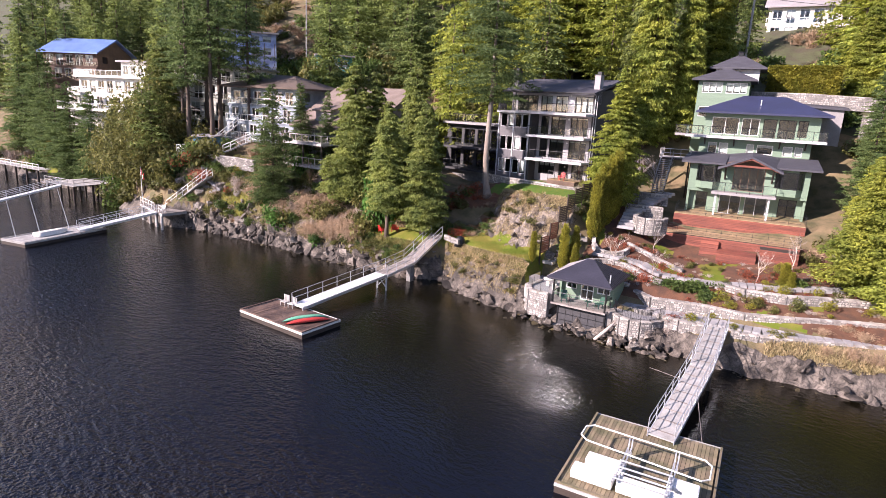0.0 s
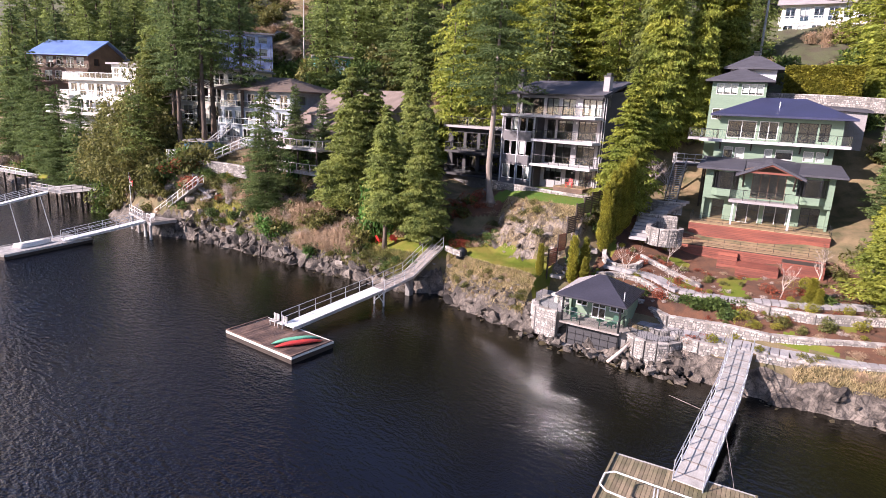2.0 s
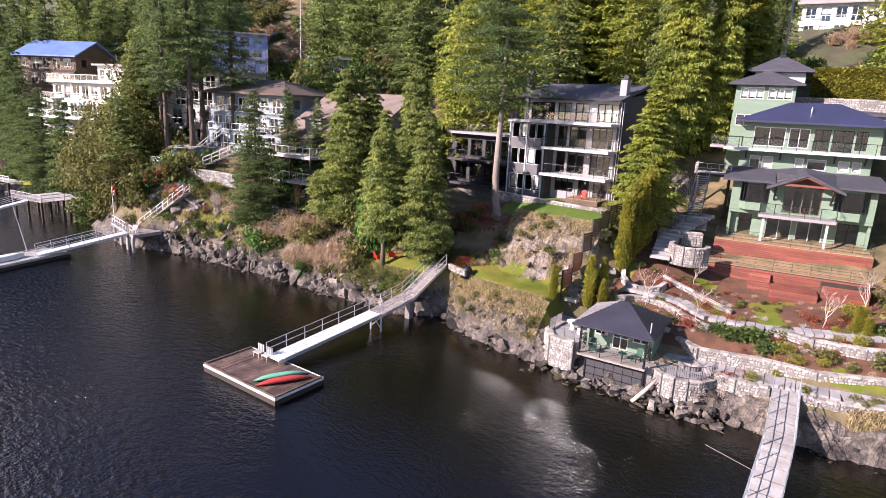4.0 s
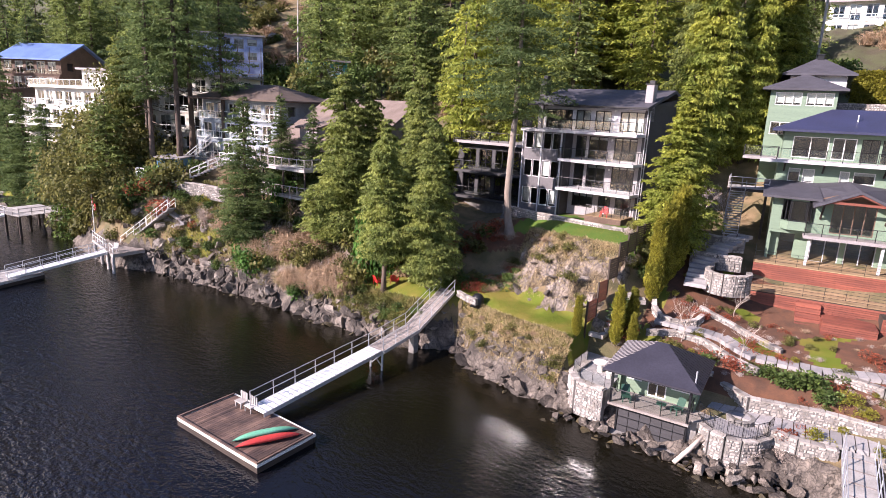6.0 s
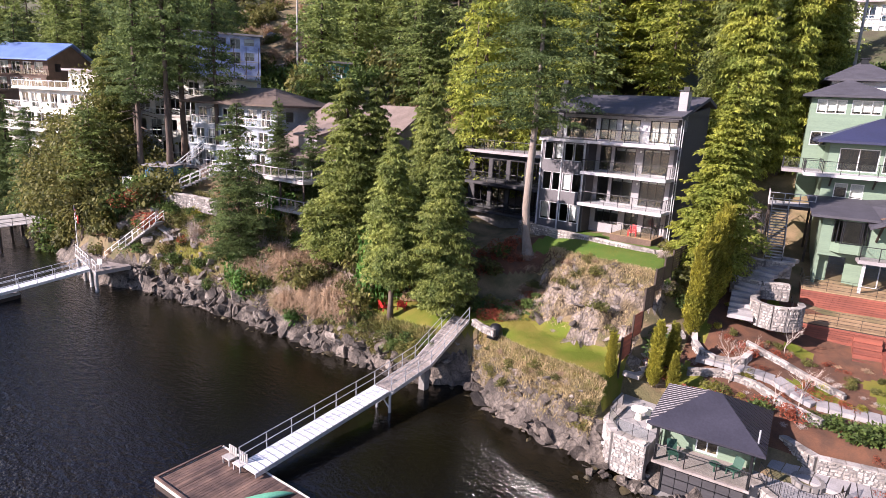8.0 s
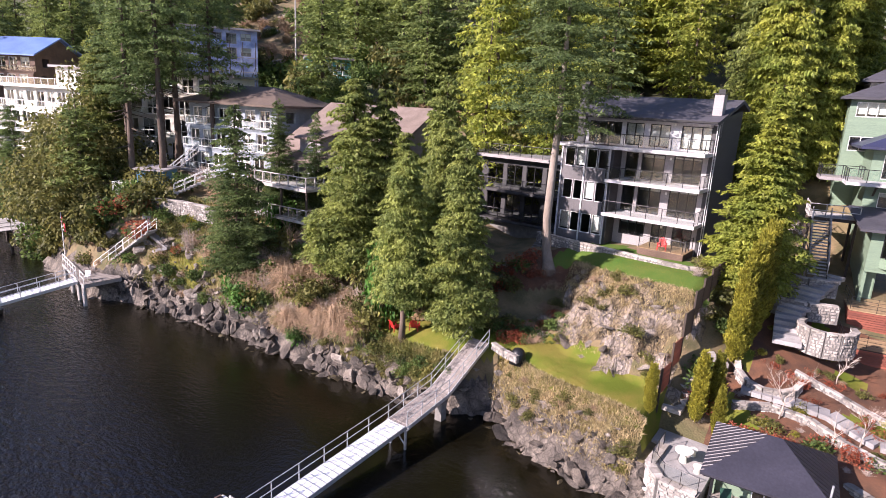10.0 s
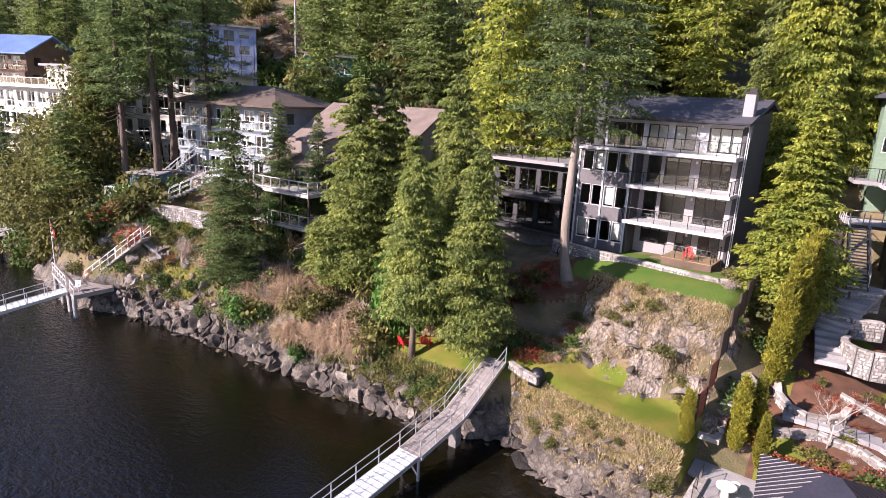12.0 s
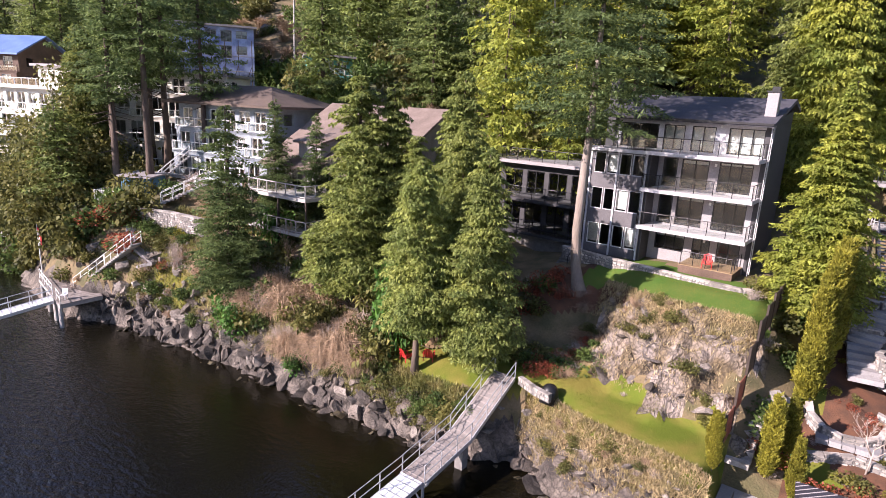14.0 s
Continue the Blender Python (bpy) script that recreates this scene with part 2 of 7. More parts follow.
BLIND = surface("white_blind", (0.78, 0.78, 0.75), 0.8, None, 0.5, 0.2, 10, 0)
# the dimness inside the rooms is put into this dark plaster colour
ROOM = surface("dim_room_plaster", (0.13, 0.125, 0.13), 0.8, None, 0.5, 0.3, 10, 0)
RED = surface("red_plastic", (0.55, 0.035, 0.03), 0.4, (0.42, 0.03, 0.025), 1, 0.4, 10, 0)
KAYAK_GREEN = surface("mint_plastic", (0.16, 0.50, 0.32), 0.35, None, 1, 0.2, 10, 0)
KAYAK_RED = surface("coral_red_plastic", (0.62, 0.06, 0.05), 0.35, None, 1, 0.2, 10, 0)
BLUE_PAINT = surface("blue_painted_boards", (0.075, 0.20, 0.30), 0.7, (0.05, 0.14, 0.22), 1, 0.5, 10, 0.2)
TARP = surface("blue_white_sheathing", (0.35, 0.42, 0.62), 0.6, (0.16, 0.20, 0.38), 0.7, 0.9, 6, 0.2)
TEAL = surface("teal_panel", (0.12, 0.42, 0.36), 0.6, None, 1, 0.3, 10, 0)
BLUE_METAL = surface("pale_blue_metal", (0.20, 0.30, 0.60), 0.35, (0.14, 0.22, 0.48), 0.5, 0.6, 8, 0.05, metal=0.3)


# ---- mesh helpers ----
class M:
    """Vertices and faces of one mesh in the making."""

    def __init__(self):
        self.v, self.f = [], []

    def add(self, verts, faces):
        o = len(self.v)
        self.v += [tuple(p) for p in verts]
        self.f += [tuple(i + o for i in f) for f in faces]
        return self

    def box(self, x0, y0, z0, x1, y1, z1, c=0.0):
        """A box; c chamfers its four upright edges."""
        if c:
            ring = [(x0 + c, y0), (x1 - c, y0), (x1, y0 + c), (x1, y1 - c), (x1 - c, y1), (x0 + c, y1), (x0, y1 - c), (x0, y0 + c)]
            return self.prism(ring, z0, z1)
        return self.add([(x0, y0, z0), (x1, y0, z0), (x1, y1, z0), (x0, y1, z0), (x0, y0, z1), (x1, y0, z1), (x1, y1, z1), (x0, y1, z1)],
                        [(3, 2, 1, 0), (4, 5, 6, 7), (0, 1, 5, 4), (1, 2, 6, 5), (2, 3, 7, 6), (3, 0, 4, 7)])

    def prism(self, ring, z0, z1):
        n = len(ring)
        zs = (lambda z: z if isinstance(z, (list, tuple)) else [z] * n)
        a, b = zs(z0), zs(z1)
        v = [(x, y, a[i]) for i, (x, y) in enumerate(ring)] + [(x, y, b[i]) for i, (x, y) in enumerate(ring)]
        return self.add(v, [tuple(range(n - 1, -1, -1)), tuple(range(n, 2 * n))] + [(i, (i + 1) % n, n + (i + 1) % n, n + i) for i in range(n)])

    def rod(self, p, q, r, r2=None, n=6):
        p, q = Vector(p), Vector(q)
        r2 = r if r2 is None else r2
        d = (q - p).normalized()
        a = d.orthogonal().normalized()
        b = d.cross(a)
        ring = [(math.cos(2 * math.pi * i / n), math.sin(2 * math.pi * i / n)) for i in range(n)]
        v = [p + (a * c + b * s) * r for c, s in ring] + [q + (a * c + b * s) * r2 for c, s in ring]
        return self.add(v, [tuple(range(n - 1, -1, -1)), tuple(range(n, 2 * n))] + [(i, (i + 1) % n, n + (i + 1) % n, n + i) for i in range(n)])

    def tube(self, pts, radii, n=7):
        rings = []
        for i, p in enumerate(pts):
            p = Vector(p)
            d = (Vector(pts[min(i + 1, len(pts) - 1)]) - Vector(pts[max(i - 1, 0)])).normalized()
            a = d.cross(Vector((0.3, 0.9, 0.2))).normalized()
            b = d.cross(a)
            rings.append([p + (a * math.cos(2 * math.pi * k / n) + b * math.sin(2 * math.pi * k / n)) * radii[i] for k in range(n)])
        v = [q for r in rings for q in r]
        f = [(i * n + k, i * n + (k + 1) % n, (i + 1) * n + (k + 1) % n, (i + 1) * n + k) for i in range(len(pts) - 1) for k in range(n)]
        return self.add(v, f + [tuple(range(n - 1, -1, -1)), tuple(range(len(v) - n, len(v)))])

    def slab(self, quad, thick):
        """A sloping plate: four top corners, its thickness downwards."""
        q = [Vector(p) for p in quad]
        d = Vector((0, 0, -thick))
        n = len(q)
        return self.add([p + d for p in q] + q, [tuple(range(n - 1, -1, -1)), tuple(range(n, 2 * n))] + [(i, (i + 1) % n, n + (i + 1) % n, n + i) for i in range(n)])

    def mesh(self, name, smooth=False):
        me = bpy.data.meshes.new(name)
        me.from_pydata(self.v, [], self.f)
        if smooth:
            me.polygons.foreach_set("use_smooth", [True] * len(me.polygons))
        me.update()
        return me


def thing(name, label, category, x=0.0, y=0.0, z=0.0, rz=0.0, group="", kind=""):
    ob = new(name)
    ob.empty_display_size = 0.3
    ob.matrix_world = pose(x, y, z, 0, 0, rz)
    return tagged(ob, label, category, group, kind)


def part(name, m, material, parent, label="", smooth=False, bevel=0.0):
    ob = new(name, m if isinstance(m, bpy.types.Mesh) else m.mesh(name, smooth))
    if not ob.data.materials:
        ob.data.materials.append(material)
    ob.parent = parent
    if bevel:
        bv = ob.modifiers.new("bevel", "BEVEL")
        bv.width, bv.segments, bv.limit_method = bevel, 2, "ANGLE"
    if label:
        tagged(ob, label)
    return ob


def solid(name, m, material, label, category, kind="", group="", smooth=False, bevel=0.0):
    """A top-level thing of one mesh, in world coordinates."""
    ob = part(name, m, material, None, "", smooth, bevel)
    return tagged(ob, label, category, group, kind)


def wall_cells(x0, x1, z0, z1, holes):
    """The solid rectangles of a wall with openings (x0, z0, x1, z1)."""
    zs = sorted({z0, z1, *(v for o in holes for v in (o[1], o[3]) if z0 < v < z1)})
    out = []
    for a, b in zip(zs, zs[1:]):
        cut = sorted((o[0], o[2]) for o in holes if o[1] < (a + b) / 2 < o[3])
        x = x0
        for c, d in cut:
            if c > x:
                out.append((x, a, c, b))
            x = max(x, d)
        if x < x1:
            out.append((x, a, x1, b))
    return out


def wall(parent, x0, x1, z0, z1, y, t, material, holes=(), name="wall", side=False, label=""):
    """A wall along local x (side: along local y at x = y) with openings through it."""
    m = M()
    for a, b, c, d in wall_cells(x0, x1, z0, z1, holes):
        if side:
            m.box(y, a, b, y + t, c, d)
        else:
            m.box(a, y, b, c, y + t, d)
    return part(name, m, material, parent, label)


def window(parent, x0, z0, x1, z1, y, frame_mat, cols=2, rows=1, w=0.07, blind=0.0, depth=0.14, name="window"):
    """A framed window in the plane y: frame with mullions, one pane a light, perhaps a blind behind."""
    m = M().add([(a, b, c) for b in (y, y + depth) for a, c in ((x0, z0), (x1, z0), (x1, z1), (x0, z1), (x0 + w, z0 + w), (x1 - w, z0 + w), (x1 - w, z1 - w), (x0 + w, z1 - w))],
                [(i, (i + 1) % 4, 4 + (i + 1) % 4, 4 + i) for i in range(4)] + [(8 + (i + 1) % 4, 8 + i, 12 + i, 12 + (i + 1) % 4) for i in range(4)]
                + [((i + 1) % 4, i, 8 + i, 8 + (i + 1) % 4) for i in range(4)] + [(4 + i, 4 + (i + 1) % 4, 12 + (i + 1) % 4, 12 + i) for i in range(4)])
    win = part(name, m, frame_mat, parent)
    for i in range(1, cols):
        c = x0 + (x1 - x0) * i / cols
        part("mullion", M().box(c - w / 2, y + 0.01, z0 + w, c + w / 2, y + depth - 0.01, z1 - w), frame_mat, win)
    for j in range(1, rows):
        c = z0 + (z1 - z0) * j / rows
        part("glazing_bar", M().box(x0 + w, y + 0.015, c - w / 2, x1 - w, y + depth - 0.02, c + w / 2), frame_mat, win)
    for i in range(cols):
        a, b = x0 + (x1 - x0) * i / cols + w * 0.4, x0 + (x1 - x0) * (i + 1) / cols - w * 0.4
        p = part("pane", M().add([(a, y + 0.05, z0 + w * 0.4), (b, y + 0.05, z0 + w * 0.4), (b, y + 0.05, z1 - w * 0.4), (a, y + 0.05, z1 - w * 0.4)], [(0, 1, 2, 3)]), GLASS, win)
        p.visible_shadow = False
    if blind:
        part("blind", M().box(x0 + w, y + 0.2, z1 - (z1 - z0) * blind, x1 - w, y + 0.22, z1 - w), BLIND, win)
    return win


def railing(parent, pts, z, post_mat, height=1.05, step=1.3, glass=True, rails=(1.0,), r=0.03, balusters=0.0, panel=None):
    """A rail along the points (x, y) at floor height z (or heights z): posts, rails, glass panels or balusters."""
    zs = z if isinstance(z, (list, tuple)) else [z] * len(pts)
    top, posts = M(), []
    for (p, za), (q, zb) in zip(zip(pts, zs), zip(pts[1:], zs[1:])):
        p, q = Vector((*p, za)), Vector((*q, zb))
        n = max(1, round((q - p).length / step))
        for i in range(n + 1):
            c = p.lerp(q, i / n)
            if all((c - o).length > 0.05 for o in posts):
                posts.append(c)
        for k in rails:
            d = Vector((0, 0, height * k))
            top.rod(p + d, q + d, r, n=5)
        if balusters:
            for i in range(int((q - p).length / balusters)):
                c = p.lerp(q, (i + 0.5) * balusters / (q - p).length)
                top.rod(c + Vector((0, 0, 0.06)), c + Vector((0, 0, height)), 0.012, n=4)
        if glass:
            for i in range(n):
                a, b = p.lerp(q, (i + 0.04) / n), p.lerp(q, (i + 0.96) / n)
                lo, hi = Vector((0, 0, 0.1)), Vector((0, 0, height * 0.93))
                g = part("glass_panel", M().add([a + lo, b + lo, b + hi, a + hi], [(0, 1, 2, 3)]), panel or RAIL_GLASS, parent)
                if not panel:
                    g.visible_shadow = False
    part("rail", top, post_mat, parent)
    for c in posts:
        part("post", M().rod(c - Vector((0, 0, 0.12)), c + Vector((0, 0, height)), r * 1.1, n=6), post_mat, parent)


def hip_roof(x0, y0, x1, y1, z0, z1, thick=0.25, ridge=None):
    """A hip roof over a rectangle; ridge: (xa, ya, xb, yb)."""
    if ridge is None:
        d = (y1 - y0) / 2
        ridge = (x0 + d, (y0 + y1) / 2, x1 - d, (y0 + y1) / 2)
    xa, ya, xb, yb = ridge
    m = M()
    v = [(x0, y0, z0), (x1, y0, z0), (x1, y1, z0), (x0, y1, z0), (xa, ya, z1), (xb, yb, z1), (x0, y0, z0 - thick), (x1, y0, z0 - thick), (x1, y1, z0 - thick), (x0, y1, z0 - thick)]
    return m.add(v, [(0, 1, 5, 4), (1, 2, 5), (2, 3, 4, 5), (3, 0, 4), (6, 7, 1, 0), (7, 8, 2, 1), (8, 9, 3, 2), (9, 6, 0, 3), (9, 8, 7, 6)])


# ---- the lie of the land ----
def smooth(a, b, x):
    t = min(1.0, max(0.0, (x - a) / (b - a)))
    return t * t * (3 - 2 * t)


def ramp(x, xs, ys):
    return float(np.interp(x, xs, ys))


SHORE_X = (-400, -160, -150, -125, -108, -100, -92, -82, -78, -74, -68, -60, -48, -43, -37.5, -35.5, -33.5, -31.5, -29, -22, -19, -12, -7, -3, 1.5, 7, 30, 80, 300)
SHORE_Y = (30, 42, 49, 46, 50, 47, 44, 42.5, 42.5, 44.3, 45.4, 46.0, 46.4, 47.0, 46.7, 47.6, 49.3, 48.2, 46.8, 45.6, 45.8, 45.1, 45.9, 45.4, 46.0, 46.9, 50, 55, 60)
# heights inland: distance from the shore, then height, for stretches of the shore
INLAND = (0, 1.0, 2.5, 4, 6, 9, 12, 15, 18, 24, 30, 40, 60, 100, 200, 500, 1500)
PROFILES = (
    (-140, (0, 1.5, 3.0, 4, 5.5, 7, 9, 11, 13, 17, 20, 25, 33, 50, 95, 220, 500)),
    (-76, (0, 2.2, 6.0, 8.6, 9.8, 10.7, 11.4, 12.0, 12.8, 15, 17.5, 21, 29, 47, 92, 220, 500)),
    (-62, (0, 2.0, 4.2, 6.0, 7.2, 8.6, 9.7, 10.5, 12, 14, 16, 20, 28, 46, 90, 220, 500)),
    (-48, (0, 1.6, 3.4, 4.3, 5, 6, 7.5, 9, 10, 10.5, 13, 18, 27, 45, 90, 220, 500)),
    (-42, (0, 1.6, 3.6, 4.2, 4.5, 5.2, 6.6, 8.0, 8.4, 9.2, 12, 18, 27, 45, 90, 220, 500)),
    (-33, (0, 1.8, 3.9, 4.5, 4.7, 5.6, 9.0, 10.1, 10.2, 10.2, 12, 18, 27, 45, 90, 220, 500)),
    (-28, (0, 2.6, 4.3, 4.5, 4.7, 7.0, 9.4, 10.1, 10.2, 10.2, 12, 19, 27, 45, 90, 220, 500)),
    (-22.8, (0, 2.6, 4.4, 4.5, 4.6, 7.0, 9.6, 10.1, 10.2, 10.2, 12, 19, 27, 45, 90, 220, 500)),
    (-19.5, (0, 1.0, 2.4, 2.8, 3.0, 4.5, 6.5, 8, 8.6, 9.5, 11, 17, 26, 45, 90, 220, 500)),
    (-12, (0, 1.4, 2.3, 2.4, 3.6, 4.0, 4.6, 4.9, 6, 8.6, 10, 17, 26, 45, 90, 220, 500)),
    (0, (0, 1.3, 2.2, 2.5, 3.6, 4.2, 4.7, 5, 6, 8.6, 10, 17, 26, 45, 90, 220, 500)),
    (25, (0, 1.3, 2.4, 3.0, 3.8, 4.6, 5.2, 6, 7, 9, 11, 17, 26, 45, 90, 220, 500)),
)


def shore(x):
    return ramp(x, SHORE_X, SHORE_Y)


def land(x, y):
    """The height of the ground, without its roughness."""
    d = y - shore(x)
    if d < 0:
        return max(-4.0, d * 0.9)
    k = [p[0] for p in PROFILES]
    x = min(max(x, k[0]), k[-1])
    i = min(max(int(np.searchsorted(k, x)) - 1, 0), len(k) - 2)
    s = (x - k[i]) / (k[i + 1] - k[i])
    return ramp(d, INLAND, PROFILES[i][1]) * (1 - s) + ramp(d, INLAND, PROFILES[i + 1][1]) * s


def rockiness(x, y):
    """1 on bare rock: the shore and the outcrop below the upper lawn."""
    d = y - shore(x)
    w = noise.noise(Vector((x * 0.45, y * 0.45, 11)))
    x, d0 = x + w * 2.6, d + noise.noise(Vector((x * 0.4, y * 0.4, 17))) * 2.0
    a = smooth(-1.5, -0.3, d) * (1 - smooth(0.9, 1.8, d))
    b = smooth(5.6, 7.0, d0) * (1 - smooth(10.6, 12.0, d0)) * smooth(-33, -31, x) * (1 - smooth(-22.6, -21.6, x))
    return max(a, b)


def ground(x, y):
    z = land(x, y)
    k = rockiness(x, y)
    if k > 0.01:
        p = Vector((x, y, z))
        c = noise.voronoi(p * 0.75)[0]
        e = noise.voronoi(p * 1.9)[0]
        z += k * ((c[1] - c[0]) * 0.9 - 0.45 + (e[1] - e[0]) * 0.45 + noise.fractal(p * 0.6, 0.7, 2.1, 4) * 0.7 + noise.ridged_multi_fractal(p * 0.9, 0.8, 2.2, 4, 1.0, 2.0) * 0.28)
    d = y - shore(x)
    if -22.1 < x < -17.8 and 45.6 < y < 51.2:
        return min(z, 2.4)
    if d > 2:
        z += noise.noise(Vector((x * 0.35, y * 0.35, 0))) * 0.12 * (1 + smooth(25, 60, d) * 6)
    if d > 120:
        z += noise.noise(Vector((x * 0.01, y * 0.01, 3))) * d * 0.08
    return z


def build_ground():
    xs = np.concatenate([np.arange(-900, -160, 30), np.arange(-160, -84, 1.6), np.arange(-84, 13, 0.38), np.arange(13, 40, 1.5), np.arange(40, 420, 20)])
    ys = np.concatenate([[-6, 15, 25, 32, 36, 38, 40, 41], np.arange(41.5, 61, 0.33), np.arange(61, 90, 0.9), np.arange(90, 150, 3), np.arange(150, 320, 10), np.arange(320, 1100, 40)])
    v = [(x, y, ground(x, y)) for y in ys for x in xs]
    nx = len(xs)
    f = [(j * nx + i, j * nx + i + 1, (j + 1) * nx + i + 1, (j + 1) * nx + i) for j in range(len(ys) - 1) for i in range(nx - 1)]
    me = bpy.data.meshes.new("ground")
    me.from_pydata(v, [], f)
    for m in (EARTH, ROCK, GRASS, LUSH, MULCH, OUTCROP, MOSS):
        me.materials.append(m)
    idx = []
    for a, b, c, d in f:
        x, y, z = [(v[a][k] + v[c][k]) / 2 for k in range(3)]
        s = y - shore(x)
        e = noise.noise(Vector((x, y, 0)) * 0.9) * 0.7
        if rockiness(x, y) > 0.5 + e * 0.25 or s < 0:
            i = 1 if s < 4 else 5
        elif -34 + e < x < -22.2 and 2.0 + e * 0.5 < s < 6.8 + e or -45.5 < x <= -34 + e and 2.2 + e < s < 7.5 + e:
            i = 2
        elif -35 + e < x < -21.8 and 12.3 + e * 0.5 < s < 18.5:
            i = 3
        elif -38 < x < -30.5 + e * 2 and 10.5 < s < 15.5 + e:
            i = 4
        elif x > -19.5 and 4.5 < s < 20:
            i = 4 if noise.noise(Vector((x * 0.35, y * 0.35, 7))) < 0.28 else 2
        elif s > 42:
            i = 0 if any(math.hypot(x - a, y - b) < r + e * 4 for a, b, r in ((-118, 96, 10), (-128, 105, 11), (-145, 118, 14), (-165, 132, 18))) else 6
        elif s < 14 and x < -36 and noise.noise(Vector((x * 0.16, y * 0.16, 2))) > 0.25:
            i = 2
        else:
            i = 0
        idx.append(i)
    me.polygons.foreach_set("material_index", idx)
    me.polygons.foreach_set("use_smooth", [i not in (1, 5) for i in idx])
    me.update()
    return tagged(new("ground", me), "steep shore with bare rock, dry bank and lawns", "ground", kind="structure")


build_ground()
solid("water", M().add([(-1500, -1500, 0), (800, -1500, 0), (800, 700, 0), (-1500, 700, 0)], [(0, 1, 2, 3)]), WATER, "dark rippled sea water of a calm inlet", "water", "structure")


# ---- docks and gangways ----
def boards(parent, x0, y0, x1, y1, z, material, along="x", w=0.19, t=0.05, gap=0.02, name="board", seed=3):
    """Deck boards, each an object on one shared mesh, slightly uneven."""
    rnd = random.Random(seed)
    n = int(((y1 - y0) if along == "x" else (x1 - x0)) / (w + gap))
    length = (x1 - x0) if along == "x" else (y1 - y0)
    me = (M().box(-length / 2, -w / 2, -t, length / 2, w / 2, 0) if along == "x" else M().box(-w / 2, -length / 2, -t, w / 2, length / 2, 0)).mesh(name)
    for i in range(n):
        b = part(name, me, material, parent)
        c = (i + 0.5) * (w + gap)
        b.location = ((x0 + x1) / 2, y0 + c, z + rnd.uniform(-0.006, 0.006)) if along == "x" else (x0 + c, (y0 + y1) / 2, z + rnd.uniform(-0.006, 0.006))


def float_dock(x, y, w, d, rz, wood, label, along, edge_mat):
    dock = thing("floating_dock", label, "dock", x, y, 0, rz)
    part("float", M().box(0.1, 0.1, -0.5, w - 0.1, d - 0.1, 0.42), DARK_WOOD, dock)
    for a, b, c, e in ((0, 0, w, 0.14), (0, d - 0.14, w, d), (0, 0.14, 0.14, d - 0.14), (w - 0.14, 0.14, w, d - 0.14)):
        part("fascia", M().box(a, b, 0.38, c, e, 0.55), edge_mat, dock, "pale weathered edge beam")
        part("skirt", M().box(a + 0.02, b + 0.02, -0.1, c - 0.02, e - 0.02, 0.376), DARK_WOOD, dock)
    for a, b, c, e in ((0.0, 0.0, w, 0.16), (0.0, 0.16, 0.16, d - 0.16), (w - 0.16, 0.16, w, d - 0.16)):
        part("bull_rail", M().box(a + 0.02, b + 0.02, 0.58, c - 0.02, e - 0.02, 0.68), wood, dock)
    boards(dock, 0.15, 0.15, w - 0.15, d - 0.15, 0.56, wood, along)
    return dock


def gangway(name, label, pts, w, deck_mat, rail_mat, cleats=0.0, rail_sides=(0, 1), beam=True, rails=(0.5, 1.0), boards_on=None):
    """A ramp through the points (x, y, z): side beams, deck, cleats, rails on posts."""
    g = thing(name, label, "gangway")
    for i, (p, q) in enumerate(zip(pts, pts[1:])):
        p, q = Vector(p), Vector(q)
        d = (q - p).normalized()
        s = Vector((d.y, -d.x, 0)).normalized() * w / 2
        part("deck", M().slab([p + s, q + s, q - s, p - s], 0.07), deck_mat, g)
        for k in (-1, 1):
            o = s * k
            part("side_beam", M().slab([p + o * 1.0, q + o, q + o * 1.08, p + o * 1.08] if k > 0 else [p + o * 1.08, q + o * 1.08, q + o, p + o], 0.28), rail_mat, g)
        if cleats:
            n = int((q - p).length / cleats)
            for j in range(n):
                c = p.lerp(q, (j + 0.5) / n)
                e = d * 0.035
                u = Vector((0, 0, 0.035))
                part("cleat", M().slab([c + s * 0.95 - e + u, c + s * 0.95 + e + u, c - s * 0.95 + e + u, c - s * 0.95 - e + u], 0.034), boards_on or rail_mat, g)
        for k in rail_sides:
            o = s * (1.04 if k else -1.04)
            railing(g, [((p + o).x, (p + o).y), ((q + o).x, (q + o).y)], [p.z, q.z], rail_mat, 1.05, 1.75, False, rails, 0.028)
    return g


dock = float_dock(-39.4, 27.5, 8.05, 4.3, 0, DOCK_WOOD, "low floating dock of wet reddish-brown boards", "y", WHITE_WALL)
# two small benches with open backs
for bx in (-37.6, -36.6):
    st = thing("dock_bench", "small grey slatted bench at the edge of the dock", "bench", bx, 31.2, 0.56, group="benches on the dock")
    part("seat", M().box(-0.35, -0.5, 0.36, 0.35, -0.05, 0.42), GREY_WOOD, st)
    for k in range(4):
        part("slat", M().box(-0.35 + k * 0.19, 0.0, 0.1, -0.22 + k * 0.19, 0.05, 0.95), GREY_WOOD, st)
    for k in (-0.3, 0.26):
        part("leg", M().box(k, -0.48, 0, k + 0.06, -0.42, 0.36), GREY_WOOD, st)


